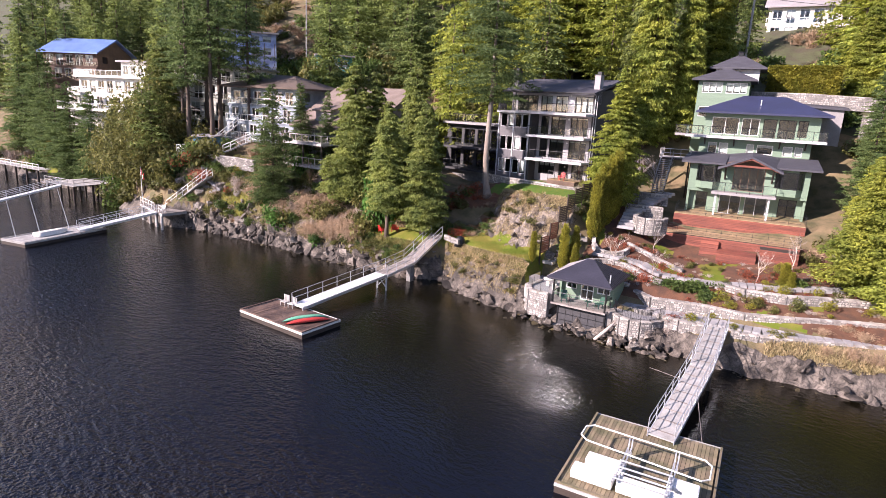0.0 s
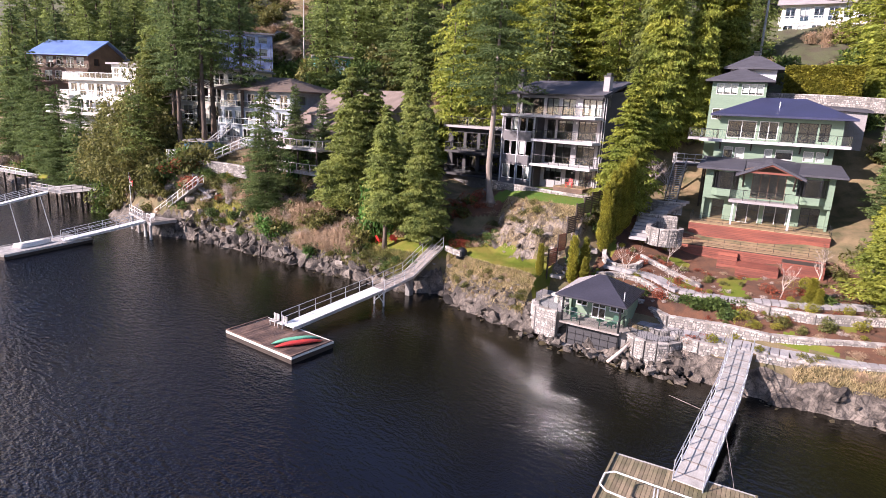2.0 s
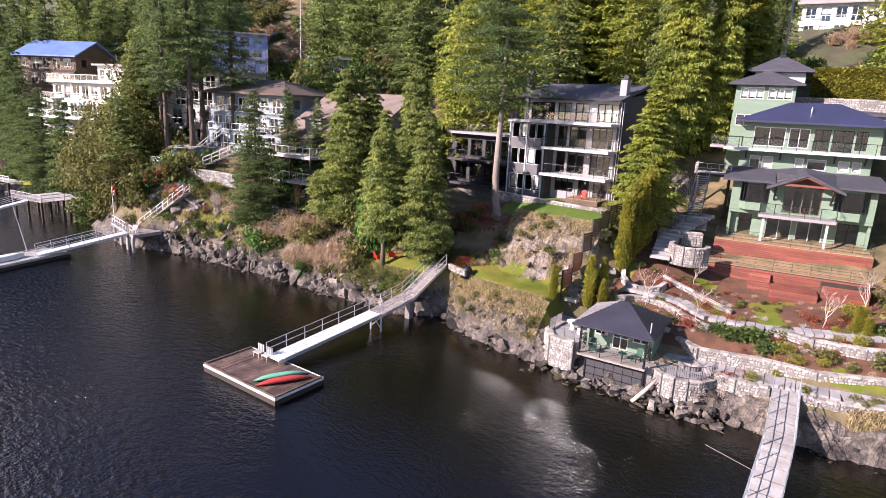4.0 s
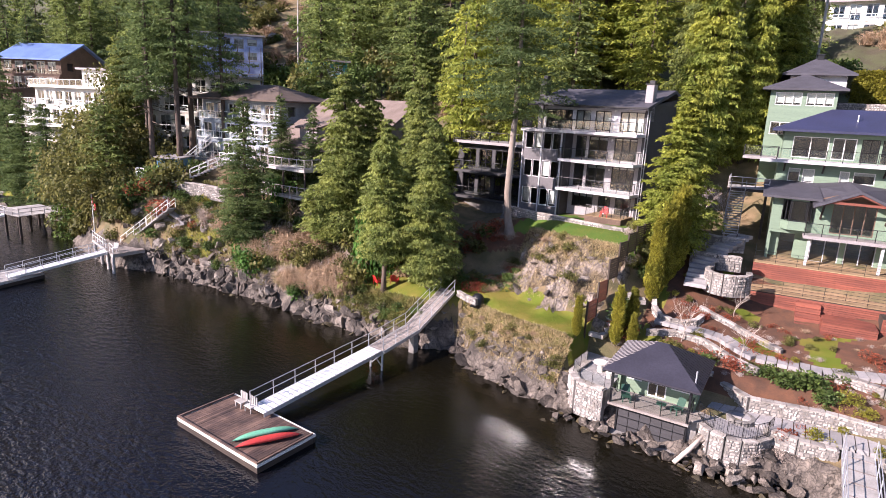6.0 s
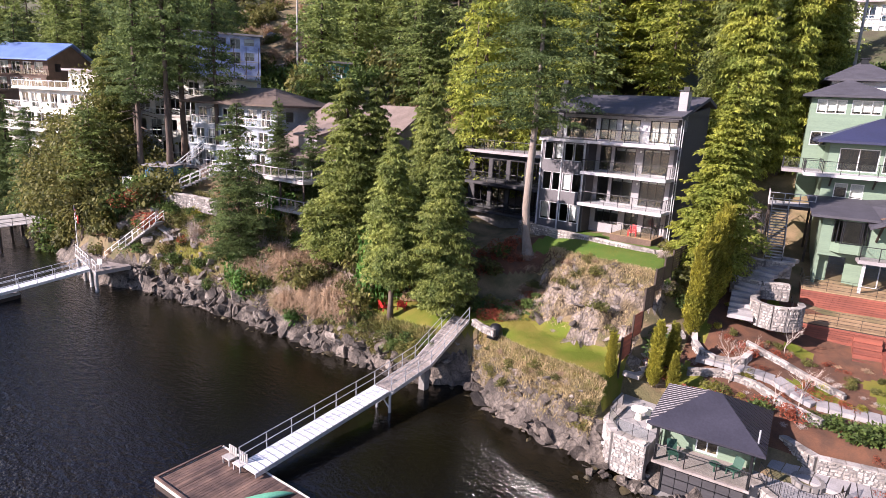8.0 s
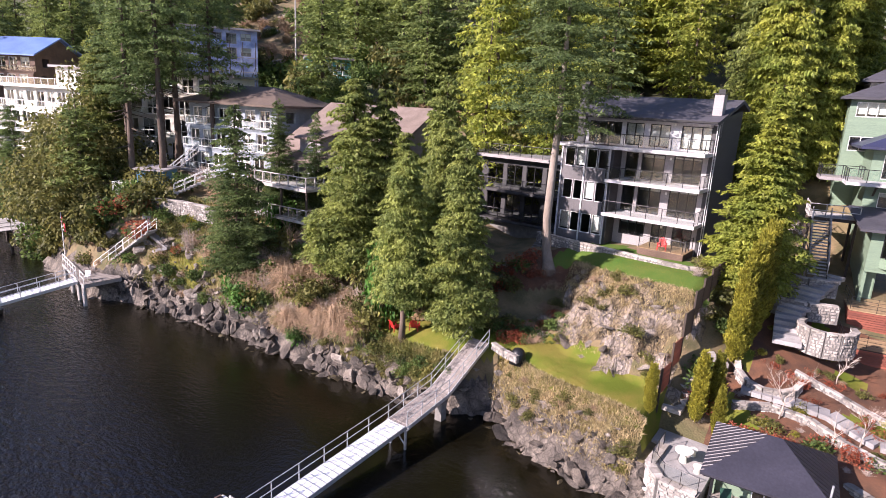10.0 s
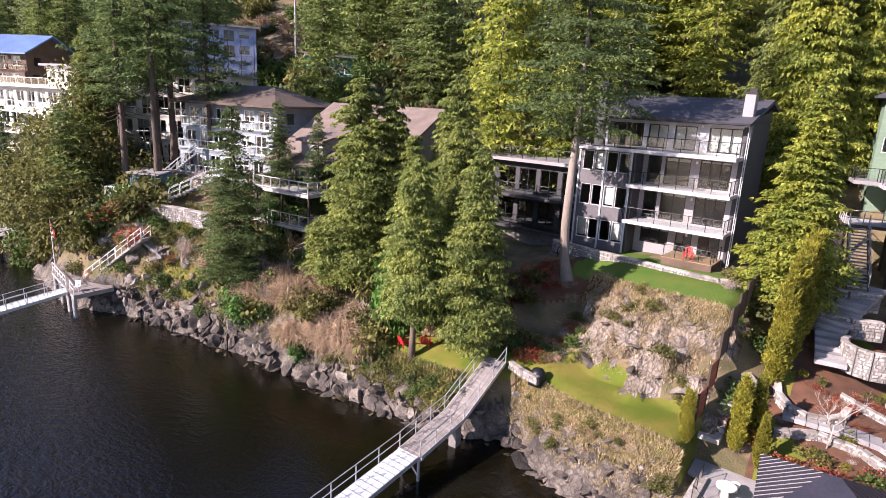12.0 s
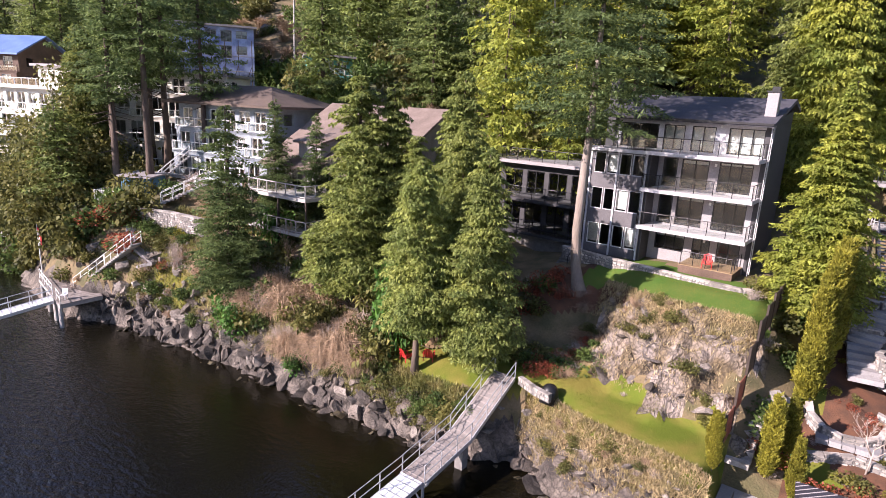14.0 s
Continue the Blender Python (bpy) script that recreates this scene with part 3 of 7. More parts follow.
def kayak(x, y, z, rz, mat, label, tilt):
    k = thing("kayak", label, "kayak", x, y, z, rz, group="kayaks on the dock")
    v = []
    n, ring = 15, 10
    for i in range(n):
        s = -1 + 2 * i / (n - 1)
        w = 0.33 * (1 - abs(s) ** 2.4) + 0.012
        for j in range(ring):
            a = 2 * math.pi * j / ring
            v.append((s * 1.95, math.cos(a) * w, 0.2 + math.sin(a) * (0.17 * (1 - abs(s) ** 3) + 0.012) + 0.16 * abs(s) ** 3))
    f = [(i * ring + j, i * ring + (j + 1) % ring, (i + 1) * ring + (j + 1) % ring, (i + 1) * ring + j) for i in range(n - 1) for j in range(ring)]
    part("hull", M().add(v, f + [tuple(range(ring)), tuple(range((n - 1) * ring, n * ring))]), mat, k, smooth=True)
    part("cockpit_rim", M().tube([(-0.45 + 0.4 * math.cos(t * math.pi / 6) + 0.4, 0.2 * math.sin(t * math.pi / 6), 0.375) for t in range(13)], [0.022] * 13, 5), BLACK_METAL, k)
    k.matrix_world = pose(x, y, z, tilt, 0, rz)


kayak(-33.55, 29.75, 0.60, 63, KAYAK_GREEN, "mint green kayak lying upside down on the dock", 168)
kayak(-32.85, 29.45, 0.60, 63, KAYAK_RED, "coral red kayak lying upside down on the dock", 172)
for o in [o for o in scene.objects if o.name.startswith("kayak")]:
    o.location.z = 0.98

gangway("aluminium_gangway", "white aluminium gangway with a ribbed deck", [(-35.85, 30.9, 0.95), (-35.75, 41.9, 1.75)], 1.35, ALU, GALV, 0.45, (0,))
gangway("timber_pier", "grey timber footbridge with white rails up to the lawn", [(-35.75, 42.0, 1.7), (-35.65, 46.4, 2.3), (-35.5, 51.1, 4.6)], 1.5, PIER_WOOD, GALV, 0.4, (0, 1), boards_on=PIER_WOOD)
bent = thing("pier_bent", "grey steel bent with braces under the footbridge", "pier support", -35.75, 42.1, 0)
for k in (-0.6, 0.6):
    part("leg", M().rod((k, 0, -2.5), (k, 0, 1.55), 0.09, n=8), GALV, bent)
part("brace", M().rod((-0.6, 0, 0.3), (0.6, 0, 1.4), 0.05).rod((0.6, 0, 0.3), (-0.6, 0, 1.4), 0.05), GALV, bent)
part("cap_beam", M().box(-0.9, -0.12, 1.5, 0.9, 0.12, 1.66), GREY_WOOD, bent)
pier = solid("pier_footing", M().prism([(-35.9, 46.3), (-35.35, 46.3), (-35.35, 46.9), (-35.9, 46.9)], -0.8, 2.0), MORTAR, "concrete footing under the footbridge", "footing")

dock1 = float_dock(-7.0, 22.7, 7.3, 8.5, 7.0, OLD_WOOD, "square floating dock of mossy weathered boards", "y", GREY_WOOD)
# boat lift on the dock: two float tanks, side rail loop, cross frames
lift = thing("boat_lift", "white boat lift with float tanks and tube rails on the dock", "boat lift", -3.5, 25.9, 0.62, 7.0)
for y0 in (-0.25, -1.55):
    for x0, x1 in ((-2.9, -0.9), (1.2, 2.7)) if y0 > -1 else ((-3.3, -1.2), (-1.0, 2.6)):
        part("float_tank", M().box(x0, y0 - 0.42, 0.0, x1, y0 + 0.42, 0.55), WHITE, lift, bevel=0.08)
loop = [(-3.1, 1.9), (2.7, 1.6), (3.05, 1.2), (3.05, -0.1), (2.7, -0.45), (-3.1, 0.1), (-3.5, 0.5), (-3.5, 1.5), (-3.1, 1.9)]
part("rail_loop", M().tube([(x, y, 1.15) for x, y in loop], [0.045] * len(loop), 6), WHITE, lift)
for x in (-1.15, 1.25):
    for o in (0, 0.16):
        part("upright", M().box(x + o, 1.55, 0, x + o + 0.07, 1.62, 1.15).box(x + o, -2.0, 0.6, x + o + 0.07, 1.6, 0.68), GALV, lift)
for k in range(4):
    part("cross_tube", M().rod((-1.2, -1.9 + k * 0.55, 0.75 + 0.05 * (k % 2)), (1.4, -1.9 + k * 0.55, 0.75 + 0.05 * (k % 2)), 0.05), GALV, lift)
gangway("timber_gangway", "weathered timber gangway with white pipe rails", [(-3.9, 30.4, 0.75), (-4.0, 40.5, 1.8), (-4.5, 47.6, 2.55)], 1.45, GREY_WOOD, GALV, 1.15, (0, 1), boards_on=PIER_WOOD)
post = thing("gangway_bent", "dark timber piles under the gangway", "pier support", -4.0, 40.6, 0)
for k in (-0.6, 0.6):
    part("pier_leg", M().rod((k, 0, -3), (k, 0, 1.6), 0.13, n=8), DARK_WOOD, post)
for k, (a, b) in enumerate((((-1.9, 31.8, 0.6), (-3.2, 36.0, 1.3)), ((-4.8, 38, 1.4), (-7.8, 41.5, 0.1)))):
    solid("mooring_rope", M().rod(a, b, 0.018, n=5), PIER_WOOD, "slack grey mooring rope", "rope", group="mooring ropes")

# far floats and piers
fd = float_dock(-80.3, 23.3, 4.3, 11.0, 14.0, GREY_WOOD, "long grey floating dock beside a gangway", "y", GREY_WOOD)
gangway("aluminium_gangway", "white aluminium gangway up to a timber pier", [(-79.2, 31.6, 0.8), (-77.3, 41.0, 2.4)], 1.4, ALU, GALV, 0.5, (0, 1))
for (x, y), dx, hh in zip(((-80.3, 24.9), (-81.0, 27.8), (-81.9, 31.6)), (-1.2, -1.6, -1.9), (5.0, 5.5, 5.6)):
    solid("mast", M().rod((x, y, 0.5), (x + dx * 0.6, y + dx * 0.3, 0.5 + hh), 0.06, 0.04), GALV, "slender grey mast of a moored dinghy", "mast", group="masts at the float")
boat = thing("dinghy", "upturned pale dinghy under a cover on the float", "boat", -79.5, 28.6, 0.6, 104)
v = []
for i in range(9):
    s = -1 + i / 4
    w = 0.75 * (1 - max(0, s) ** 2.2)
    v += [(s * 2.1, -w, 0), (s * 2.1, -w * 0.6, 0.45), (s * 2.1, w * 0.6, 0.45), (s * 2.1, w, 0)]
part("hull", M().add(v, [(i * 4 + j, i * 4 + j + 1, i * 4 + j + 5, i * 4 + j + 4) for i in range(8) for j in range(3)] + [(3, 2, 1, 0)]), WHITE_WALL, boat, smooth=True)
pr = thing("timber_pier", "timber pier landing with white rails on piles", "pier")
PA, PB, PC, PD = (Vector(p) for p in ((-84.6, 42.7, 2.4), (-75.0, 40.7, 2.4), (-75.0, 44.4, 2.4), (-84.6, 45.8, 2.4)))
for i in range(36):
    g0, g1 = i / 36, (i + 0.93) / 36
    part("board", M().slab([PA.lerp(PB, g0), PA.lerp(PB, g1), PD.lerp(PC, g1), PD.lerp(PC, g0)], 0.06), PIER_WOOD, pr)
for p, q in ((PA, PB), (PB, PC), (PC, PD), (PD, PA)):
    k = (q - p).cross(Vector((0, 0, 1))).normalized() * -0.14
    d = Vector((0, 0, -0.07))
    part("edge_beam", M().slab([p + d, q + d, q + k + d, p + k + d], 0.32), GREY_WOOD, pr)
for g in (0.06, 0.4, 0.72, 0.97):
    for p in (PA.lerp(PB, g), PD.lerp(PC, g)):
        p = p.lerp((PA + PC) / 2, 0.08)
        part("pier_leg", M().rod((p.x, p.y, -3), (p.x, p.y, 2.05), 0.2, n=9), GREY_WOOD, pr)
railing(pr, [(PA.x + 0.1, PA.y + 0.1), (PB.x - 3.4, PB.y + 0.8)], 2.4, WHITE, 1.0, 1.2, False, (0.5, 1.0), 0.035)
railing(pr, [(PB.x - 1.8, PB.y + 0.5), (PB.x - 0.1, PB.y + 0.1)], 2.4, WHITE, 1.0, 1.2, False, (0.5, 1.0), 0.035)
bx = thing("storage_box", "black covered box on the pier landing", "box", -82.6, 44.6, 2.4, 10)
part("body", M().box(-0.8, -0.5, 0, 0.8, 0.5, 0.8, 0.06), BLACK_METAL, bx)
part("lid", M().box(-0.85, -0.55, 0.8, 0.85, 0.55, 0.92, 0.06), BLACK_METAL, bx)
for cx, cy in ((-76.3, 41.6), (-79.6, 44.4)):
    ch = thing("deck_chair", "white plastic chair on the pier landing", "chair", cx, cy, 2.4, 40, group="white chairs on the landing")
    part("seat", M().box(-0.26, -0.26, 0.4, 0.26, 0.26, 0.45, 0.05), WHITE, ch)
    part("backrest", M().slab([(-0.26, 0.24, 0.45), (0.26, 0.24, 0.45), (0.26, 0.36, 0.95), (-0.26, 0.36, 0.95)], 0.04), WHITE, ch)
    for lx in (-0.24, 0.19):
        for ly in (-0.24, 0.19):
            part("leg", M().box(lx, ly, 0, lx + 0.05, ly + 0.05, 0.4), WHITE, ch)
fp = thing("flagpole", "white flagpole with a small red and white flag", "flagpole", -84.3, 43.0, 2.4)
part("pole", M().rod((0, 0, -0.2), (-0.1, 0, 5.6), 0.06, 0.04, n=8), WHITE, fp)
fl = M().add([(-0.1 + u * 1.3, -0.25 * u + 0.1 * math.sin(u * 7), 5.3 - 0.9 * w - 0.75 * u) for u in [i / 6 for i in range(7)] for w in (0, 1)], [(2 * i, 2 * i + 1, 2 * i + 3, 2 * i + 2) for i in range(6)])
flag = part("flag", fl, WHITE, fp)
sm = flag.modifiers.new("thick", "SOLIDIFY")
sm.thickness = 0.015
flag.data.materials.append(RED)
for i, p in enumerate(flag.data.polygons):
    p.material_index = 1 if i in (0, 1, 5) else 0
gangway("far_gangway", "pale gangway at the neighbour's pier", [(-106.5, 31.0, 0.9), (-104, 39.8, 3.2)], 1.5, ALU, GALV, 0.8, (0, 1))
pr2 = thing("timber_pier", "old timber pier with rails on dark piles", "pier", -105.5, 39.6, 0, 8)
boards(pr2, -3, 0, 5, 7, 3.2, GREY_WOOD, "y", 0.4)
for x in (-2.6, 0.8, 4.4):
    for y in (0.4, 3.6, 6.6):
        part("pier_leg", M().rod((x, y, -3), (x, y, 3.16), 0.18, n=7), DARK_WOOD, pr2)
railing(pr2, [(-3, 0.1), (5, 0.1), (5, 6.8)], 3.2, GREY_WOOD, 1.0, 1.5, False, (0.5, 1.0), 0.05)
pr3 = thing("timber_pier", "long pale pier on dark piles close to the shore", "pier", -131, 43, 0, 6)
boards(pr3, -14, 0, 8, 3, 3.4, GREY_WOOD, "x", 0.5)
for x in range(-13, 8, 4):
    part("pier_leg", M().rod((x, 0.4, -3), (x, 0.4, 3.36), 0.2, n=7), DARK_WOOD, pr3)
railing(pr3, [(-14, 0.1), (8, 0.1)], 3.4, WHITE, 1.0, 2.0, False, (0.5, 1.0), 0.05)


# ---- the charcoal house ----
def balcony(parent, x0, x1, y0, y1, z, mat=PALE_WALL, rail=BLACK_METAL, sides=(1, 1), t=0.28):
    b = part("balcony", M().box(x0, y0, z - t, x1, y1, z), mat, parent, "pale balcony slab with glass rail")
    pts = ([(x0 + 0.06, y1)] if sides[0] else []) + [(x0 + 0.06, y0 + 0.06), (x1 - 0.06, y0 + 0.06)] + ([(x1 - 0.06, y1)] if sides[1] else [])
    railing(b, pts, z, rail, 1.05, 1.3)
    return b


def charcoal_house():
    h = thing("charcoal_house", "four-storey charcoal house with glass balconies and shed roof", "house", -36.95, 65.3, 0, -3.0)
    W, Y, back = 12.3, 2.3, 10.0
    FL = (10.2, 13.1, 16.0, 18.8)
    # wall behind the balconies, storey by storey
    for k, z in enumerate(FL):
        top = FL[k + 1] if k < 3 else 21.3
        x0 = 4.6 if k < 3 else 1.2
        if k == 3:
            wins = [(4.9, 6.5, 0.95), (7.0, 8.7, 0.95), (9.6, 12.0, 0.95), (1.5, 4.5, 0.0)]
        elif k == 0:
            wins = [(5.3, 7.6, 0.3), (8.2, 9.5, 0), (10.0, 11.6, 0)]
        else:
            wins = [(5.2, 6.3, 0), (6.6, 8.6, 0.15), (9.3, 11.6, 0.1)]
        holes = [(a, z + (0.9 if k == 0 and a < 6 else 0.12), b, top - 0.5) for a, b, _ in wins]
        wall(h, x0, W - 0.3, z, top, Y, 0.25, PALE_WALL if k == 3 else GREY_WALL, holes, label="grey panelled wall")
        for (a, zb, b, zt), (_, _, bl) in zip(holes, wins):
            window(h, a, zb, b, zt, Y + 0.05, BLACK_METAL, max(1, round((b - a) / 0.8)), 1, 0.07, bl)
        part("wall_lamp", M().box(9.0, Y - 0.12, z + 1.95, 9.14, Y, z + 2.15), WHITE, h)
    for z in FL[1:]:
        balcony(h, 4.4 if z < 18 else 3.0, W, 0, Y, z, sides=(1, 1))
    # glazed bay of three storeys
    for k, z in enumerate(FL[:3]):
        top = FL[k + 1] - 0.25
        m = [(0.35 + i * 1.05, z + 0.75, 0.35 + i * 1.05 + 0.95, top - 0.15) for i in range(4)]
        wall(h, 0, 4.6, z, top + 0.25, 0.35, 0.2, SPANDREL, m, "bay_wall", label="dark spandrel panels between windows")
        for i, (a, b, c, d) in enumerate(m):
            window(h, a, b, c, d, 0.38, WHITE if k == 0 else PALE_WALL, 1, 1, 0.06, 0.9 if (i + k) % 3 == 0 else 0)
        for x in (0.0, 2.25, 4.5):
            part("pilaster", M().box(x, 0.28, z, x + 0.14, 0.36, top + 0.25), PALE_WALL, h)
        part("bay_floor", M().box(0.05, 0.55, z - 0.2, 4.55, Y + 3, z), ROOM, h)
    part("bay_terrace", M().box(-0.2, 0.1, 18.5, 4.4, 2.3, 18.8), PALE_WALL, h)
    railing(h, [(-0.1, 2.2), (-0.1, 0.2), (4.4, 0.2)], 18.8, BLACK_METAL, 1.05, 1.1)
    wall(h, 0.55, back, 10.0, 18.5, 0.0, 0.25, BLACK_WALL, [], side=True)
    wall(h, 4.6, 4.8, 10.2, 18.6, 0.55, 1.75, BLACK_WALL)
    wall(h, Y, back, 10.0, 21.4, W - 0.3, 0.3, BLACK_WALL, [], side=True, label="black side wall")
    wall(h, 0.25, W - 0.3, 10.0, 22.2, back, 0.3, BLACK_WALL)
    wall(h, Y, back, 18.6, 21.4, 1.0, 0.22, BLACK_WALL, [], side=True)
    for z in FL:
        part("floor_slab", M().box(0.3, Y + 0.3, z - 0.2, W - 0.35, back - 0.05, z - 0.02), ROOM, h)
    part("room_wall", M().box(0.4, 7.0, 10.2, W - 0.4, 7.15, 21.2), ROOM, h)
    # shed roof with fascia
    part("roof", M().add([(-0.2, 1.2, 21.35), (W + 0.35, 1.2, 21.25), (W + 0.35, 8.3, 23.15), (-0.2, 8.3, 23.15), (-0.2, back + 0.8, 22.5), (W + 0.35, back + 0.8, 22.5),
                          (-0.2, 1.2, 21.1), (W + 0.35, 1.2, 21.0), (W + 0.35, back + 0.8, 22.2), (-0.2, back + 0.8, 22.2), (-0.2, 8.3, 22.85), (W + 0.35, 8.3, 22.85)],
                         [(0, 1, 2, 3), (3, 2, 5, 4), (6, 7, 1, 0), (7, 11, 2, 1), (11, 8, 5, 2), (8, 9, 4, 5), (9, 10, 3, 4), (10, 6, 0, 3), (6, 10, 11, 7), (10, 9, 8, 11)]), DARK_ROOF, h, "charcoal shingle shed roof")
    part("gable_wall", M().prism([(W - 0.3, Y), (W, Y), (W, back), (W - 0.3, back)], 21.3, [21.3, 21.3, 22.3, 22.3]), BLACK_WALL, h)
    part("gutter", M().box(-0.2, 1.1, 21.12, W + 0.3, 1.19, 21.26), BLACK_METAL, h)
    for x, y, s in ((W - 0.75, 3.0, 23.4), (-0.6, 4.2, 23.9)):
        c = part("chimney", M().box(x, y, 20 if x > 0 else 17, x + 0.75, y + 0.9, s, 0.03), GREY_WALL if x > 0 else BLACK_WALL, h, "grey stucco chimney")
        part("chimney_cap", M().box(x - 0.08, y - 0.08, s, x + 0.83, y + 0.98, s + 0.1).box(x + 0.2, y + 0.2, s + 0.1, x + 0.7, y + 0.8, s + 0.4), BLACK_METAL, c)
    tr = part("trellis", M().box(W + 0.1, 1.9, 10.3, W + 0.16, 1.98, 21.0).box(W + 0.1, 2.5, 10.3, W + 0.16, 2.58, 21.0), PALE_WALL, h, "pale ladder-like trellis on the side wall")
    for i in range(11):
        part("rung", M().box(W + 0.1, 1.98, 10.8 + i * 0.95, W + 0.15, 2.5, 10.85 + i * 0.95), PALE_WALL, tr)
    # ground-floor deck with rail and two red chairs
    d = part("deck", M().box(8.2, -0.4, 9.9, 11.9, Y, 10.75), BROWN_WALL, h, "brown timber deck with slatted skirt")
    for i in range(5):
        part("skirt_slat", M().box(8.18, -0.44, 9.95 + i * 0.16, 11.92, -0.4, 10.07 + i * 0.16), BROWN_WALL, d)
    part("deck_top", M().box(8.15, -0.45, 10.75, 11.95, Y, 10.8), TAN_DECK, d)
    railing(d, [(8.25, -0.35), (11.8, -0.35), (11.8, Y)], 10.8, BLACK_METAL, 1.0, 0.9)
    # lower wing with a roof terrace
    wz = (8.4, 10.6, 13.6, 16.6)
    for k in (1, 2):
        z, t = wz[k], wz[k + 1]
        holes = [(-9.2 + i * 2.25, z + 0.3, -9.2 + i * 2.25 + 1.8, t - 0.6) for i in range(4)]
        wall(h, -10, 0, z, t, 2.4, 0.25, BLACK_WALL, holes)
        for a in holes:
            window(h, *a, 2.45, BLACK_METAL, 2)
        part("wing_floor", M().box(-9.95, 2.66, z - 0.15, -0.02, 9.4, z), ROOM, h)
        balcony(h, -9.5, -0.3, 1.0, 2.4, z, BLACK_WALL)
    wall(h, -10, 0, wz[0] - 1, wz[1], 2.0, 0.35, MORTAR, label="pale concrete base wall")
    wall(h, 2.65, 9.4, wz[0], wz[3], -10, 0.25, BLACK_WALL, side=True)
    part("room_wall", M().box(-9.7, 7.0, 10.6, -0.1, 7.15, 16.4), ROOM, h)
    part("roof_terrace", M().box(-10.2, 1.5, wz[3], 0.0, 9.6, wz[3] + 0.3), GREY_WALL, h, "grey roof terrace with glass rail")
    railing(h, [(-10.1, 9.5), (-10.1, 1.6), (-0.1, 1.6)], wz[3] + 0.3, BLACK_METAL, 1.05, 1.3)
    for i in range(10):
        part("step", M().box(-1.4, -1.6 + i * 0.3, 8.6, -0.2, -1.3 + i * 0.3, 8.9 + i * 0.17), MORTAR, h)
    railing(h, [(-0.2, -1.6), (-0.2, 1.4)], [8.9, 10.6], BLACK_METAL, 1.0, 1.0, False)
    return h


charcoal_house()


def adirondack(x, y, z, rz):
    c = thing("adirondack_chair", "red slatted garden chair with a sloping back", "chair", x, y, z, rz, group="red garden chairs")
    part("seat", M().slab([(-0.28, -0.3, 0.38), (0.28, -0.3, 0.38), (0.28, 0.25, 0.27), (-0.28, 0.25, 0.27)], 0.03), RED, c)
    for i in range(5):
        part("back_slat", M().slab([(-0.28 + i * 0.115, 0.2, 0.27), (-0.18 + i * 0.115, 0.2, 0.27), (-0.18 + i * 0.115, 0.52, 1.0 - abs(i - 2) * 0.04), (-0.28 + i * 0.115, 0.52, 1.0 - abs(i - 2) * 0.04)], 0.03), RED, c)
    for s in (-0.37, 0.29):
        part("arm", M().box(s, -0.35, 0.55, s + 0.1, 0.4, 0.58), RED, c)
        part("leg", M().box(s + 0.02, -0.3, 0, s + 0.07, -0.24, 0.55), RED, c)
        part("leg", M().box(s + 0.02, 0.3, 0, s + 0.07, 0.36, 0.55), RED, c)


adirondack(-26.9, 64.6, 10.8, 10)
adirondack(-42.7, 49.9, ground(-42.7, 49.9), 165)
adirondack(-41.2, 50.5, ground(-41.2, 50.5), 205)


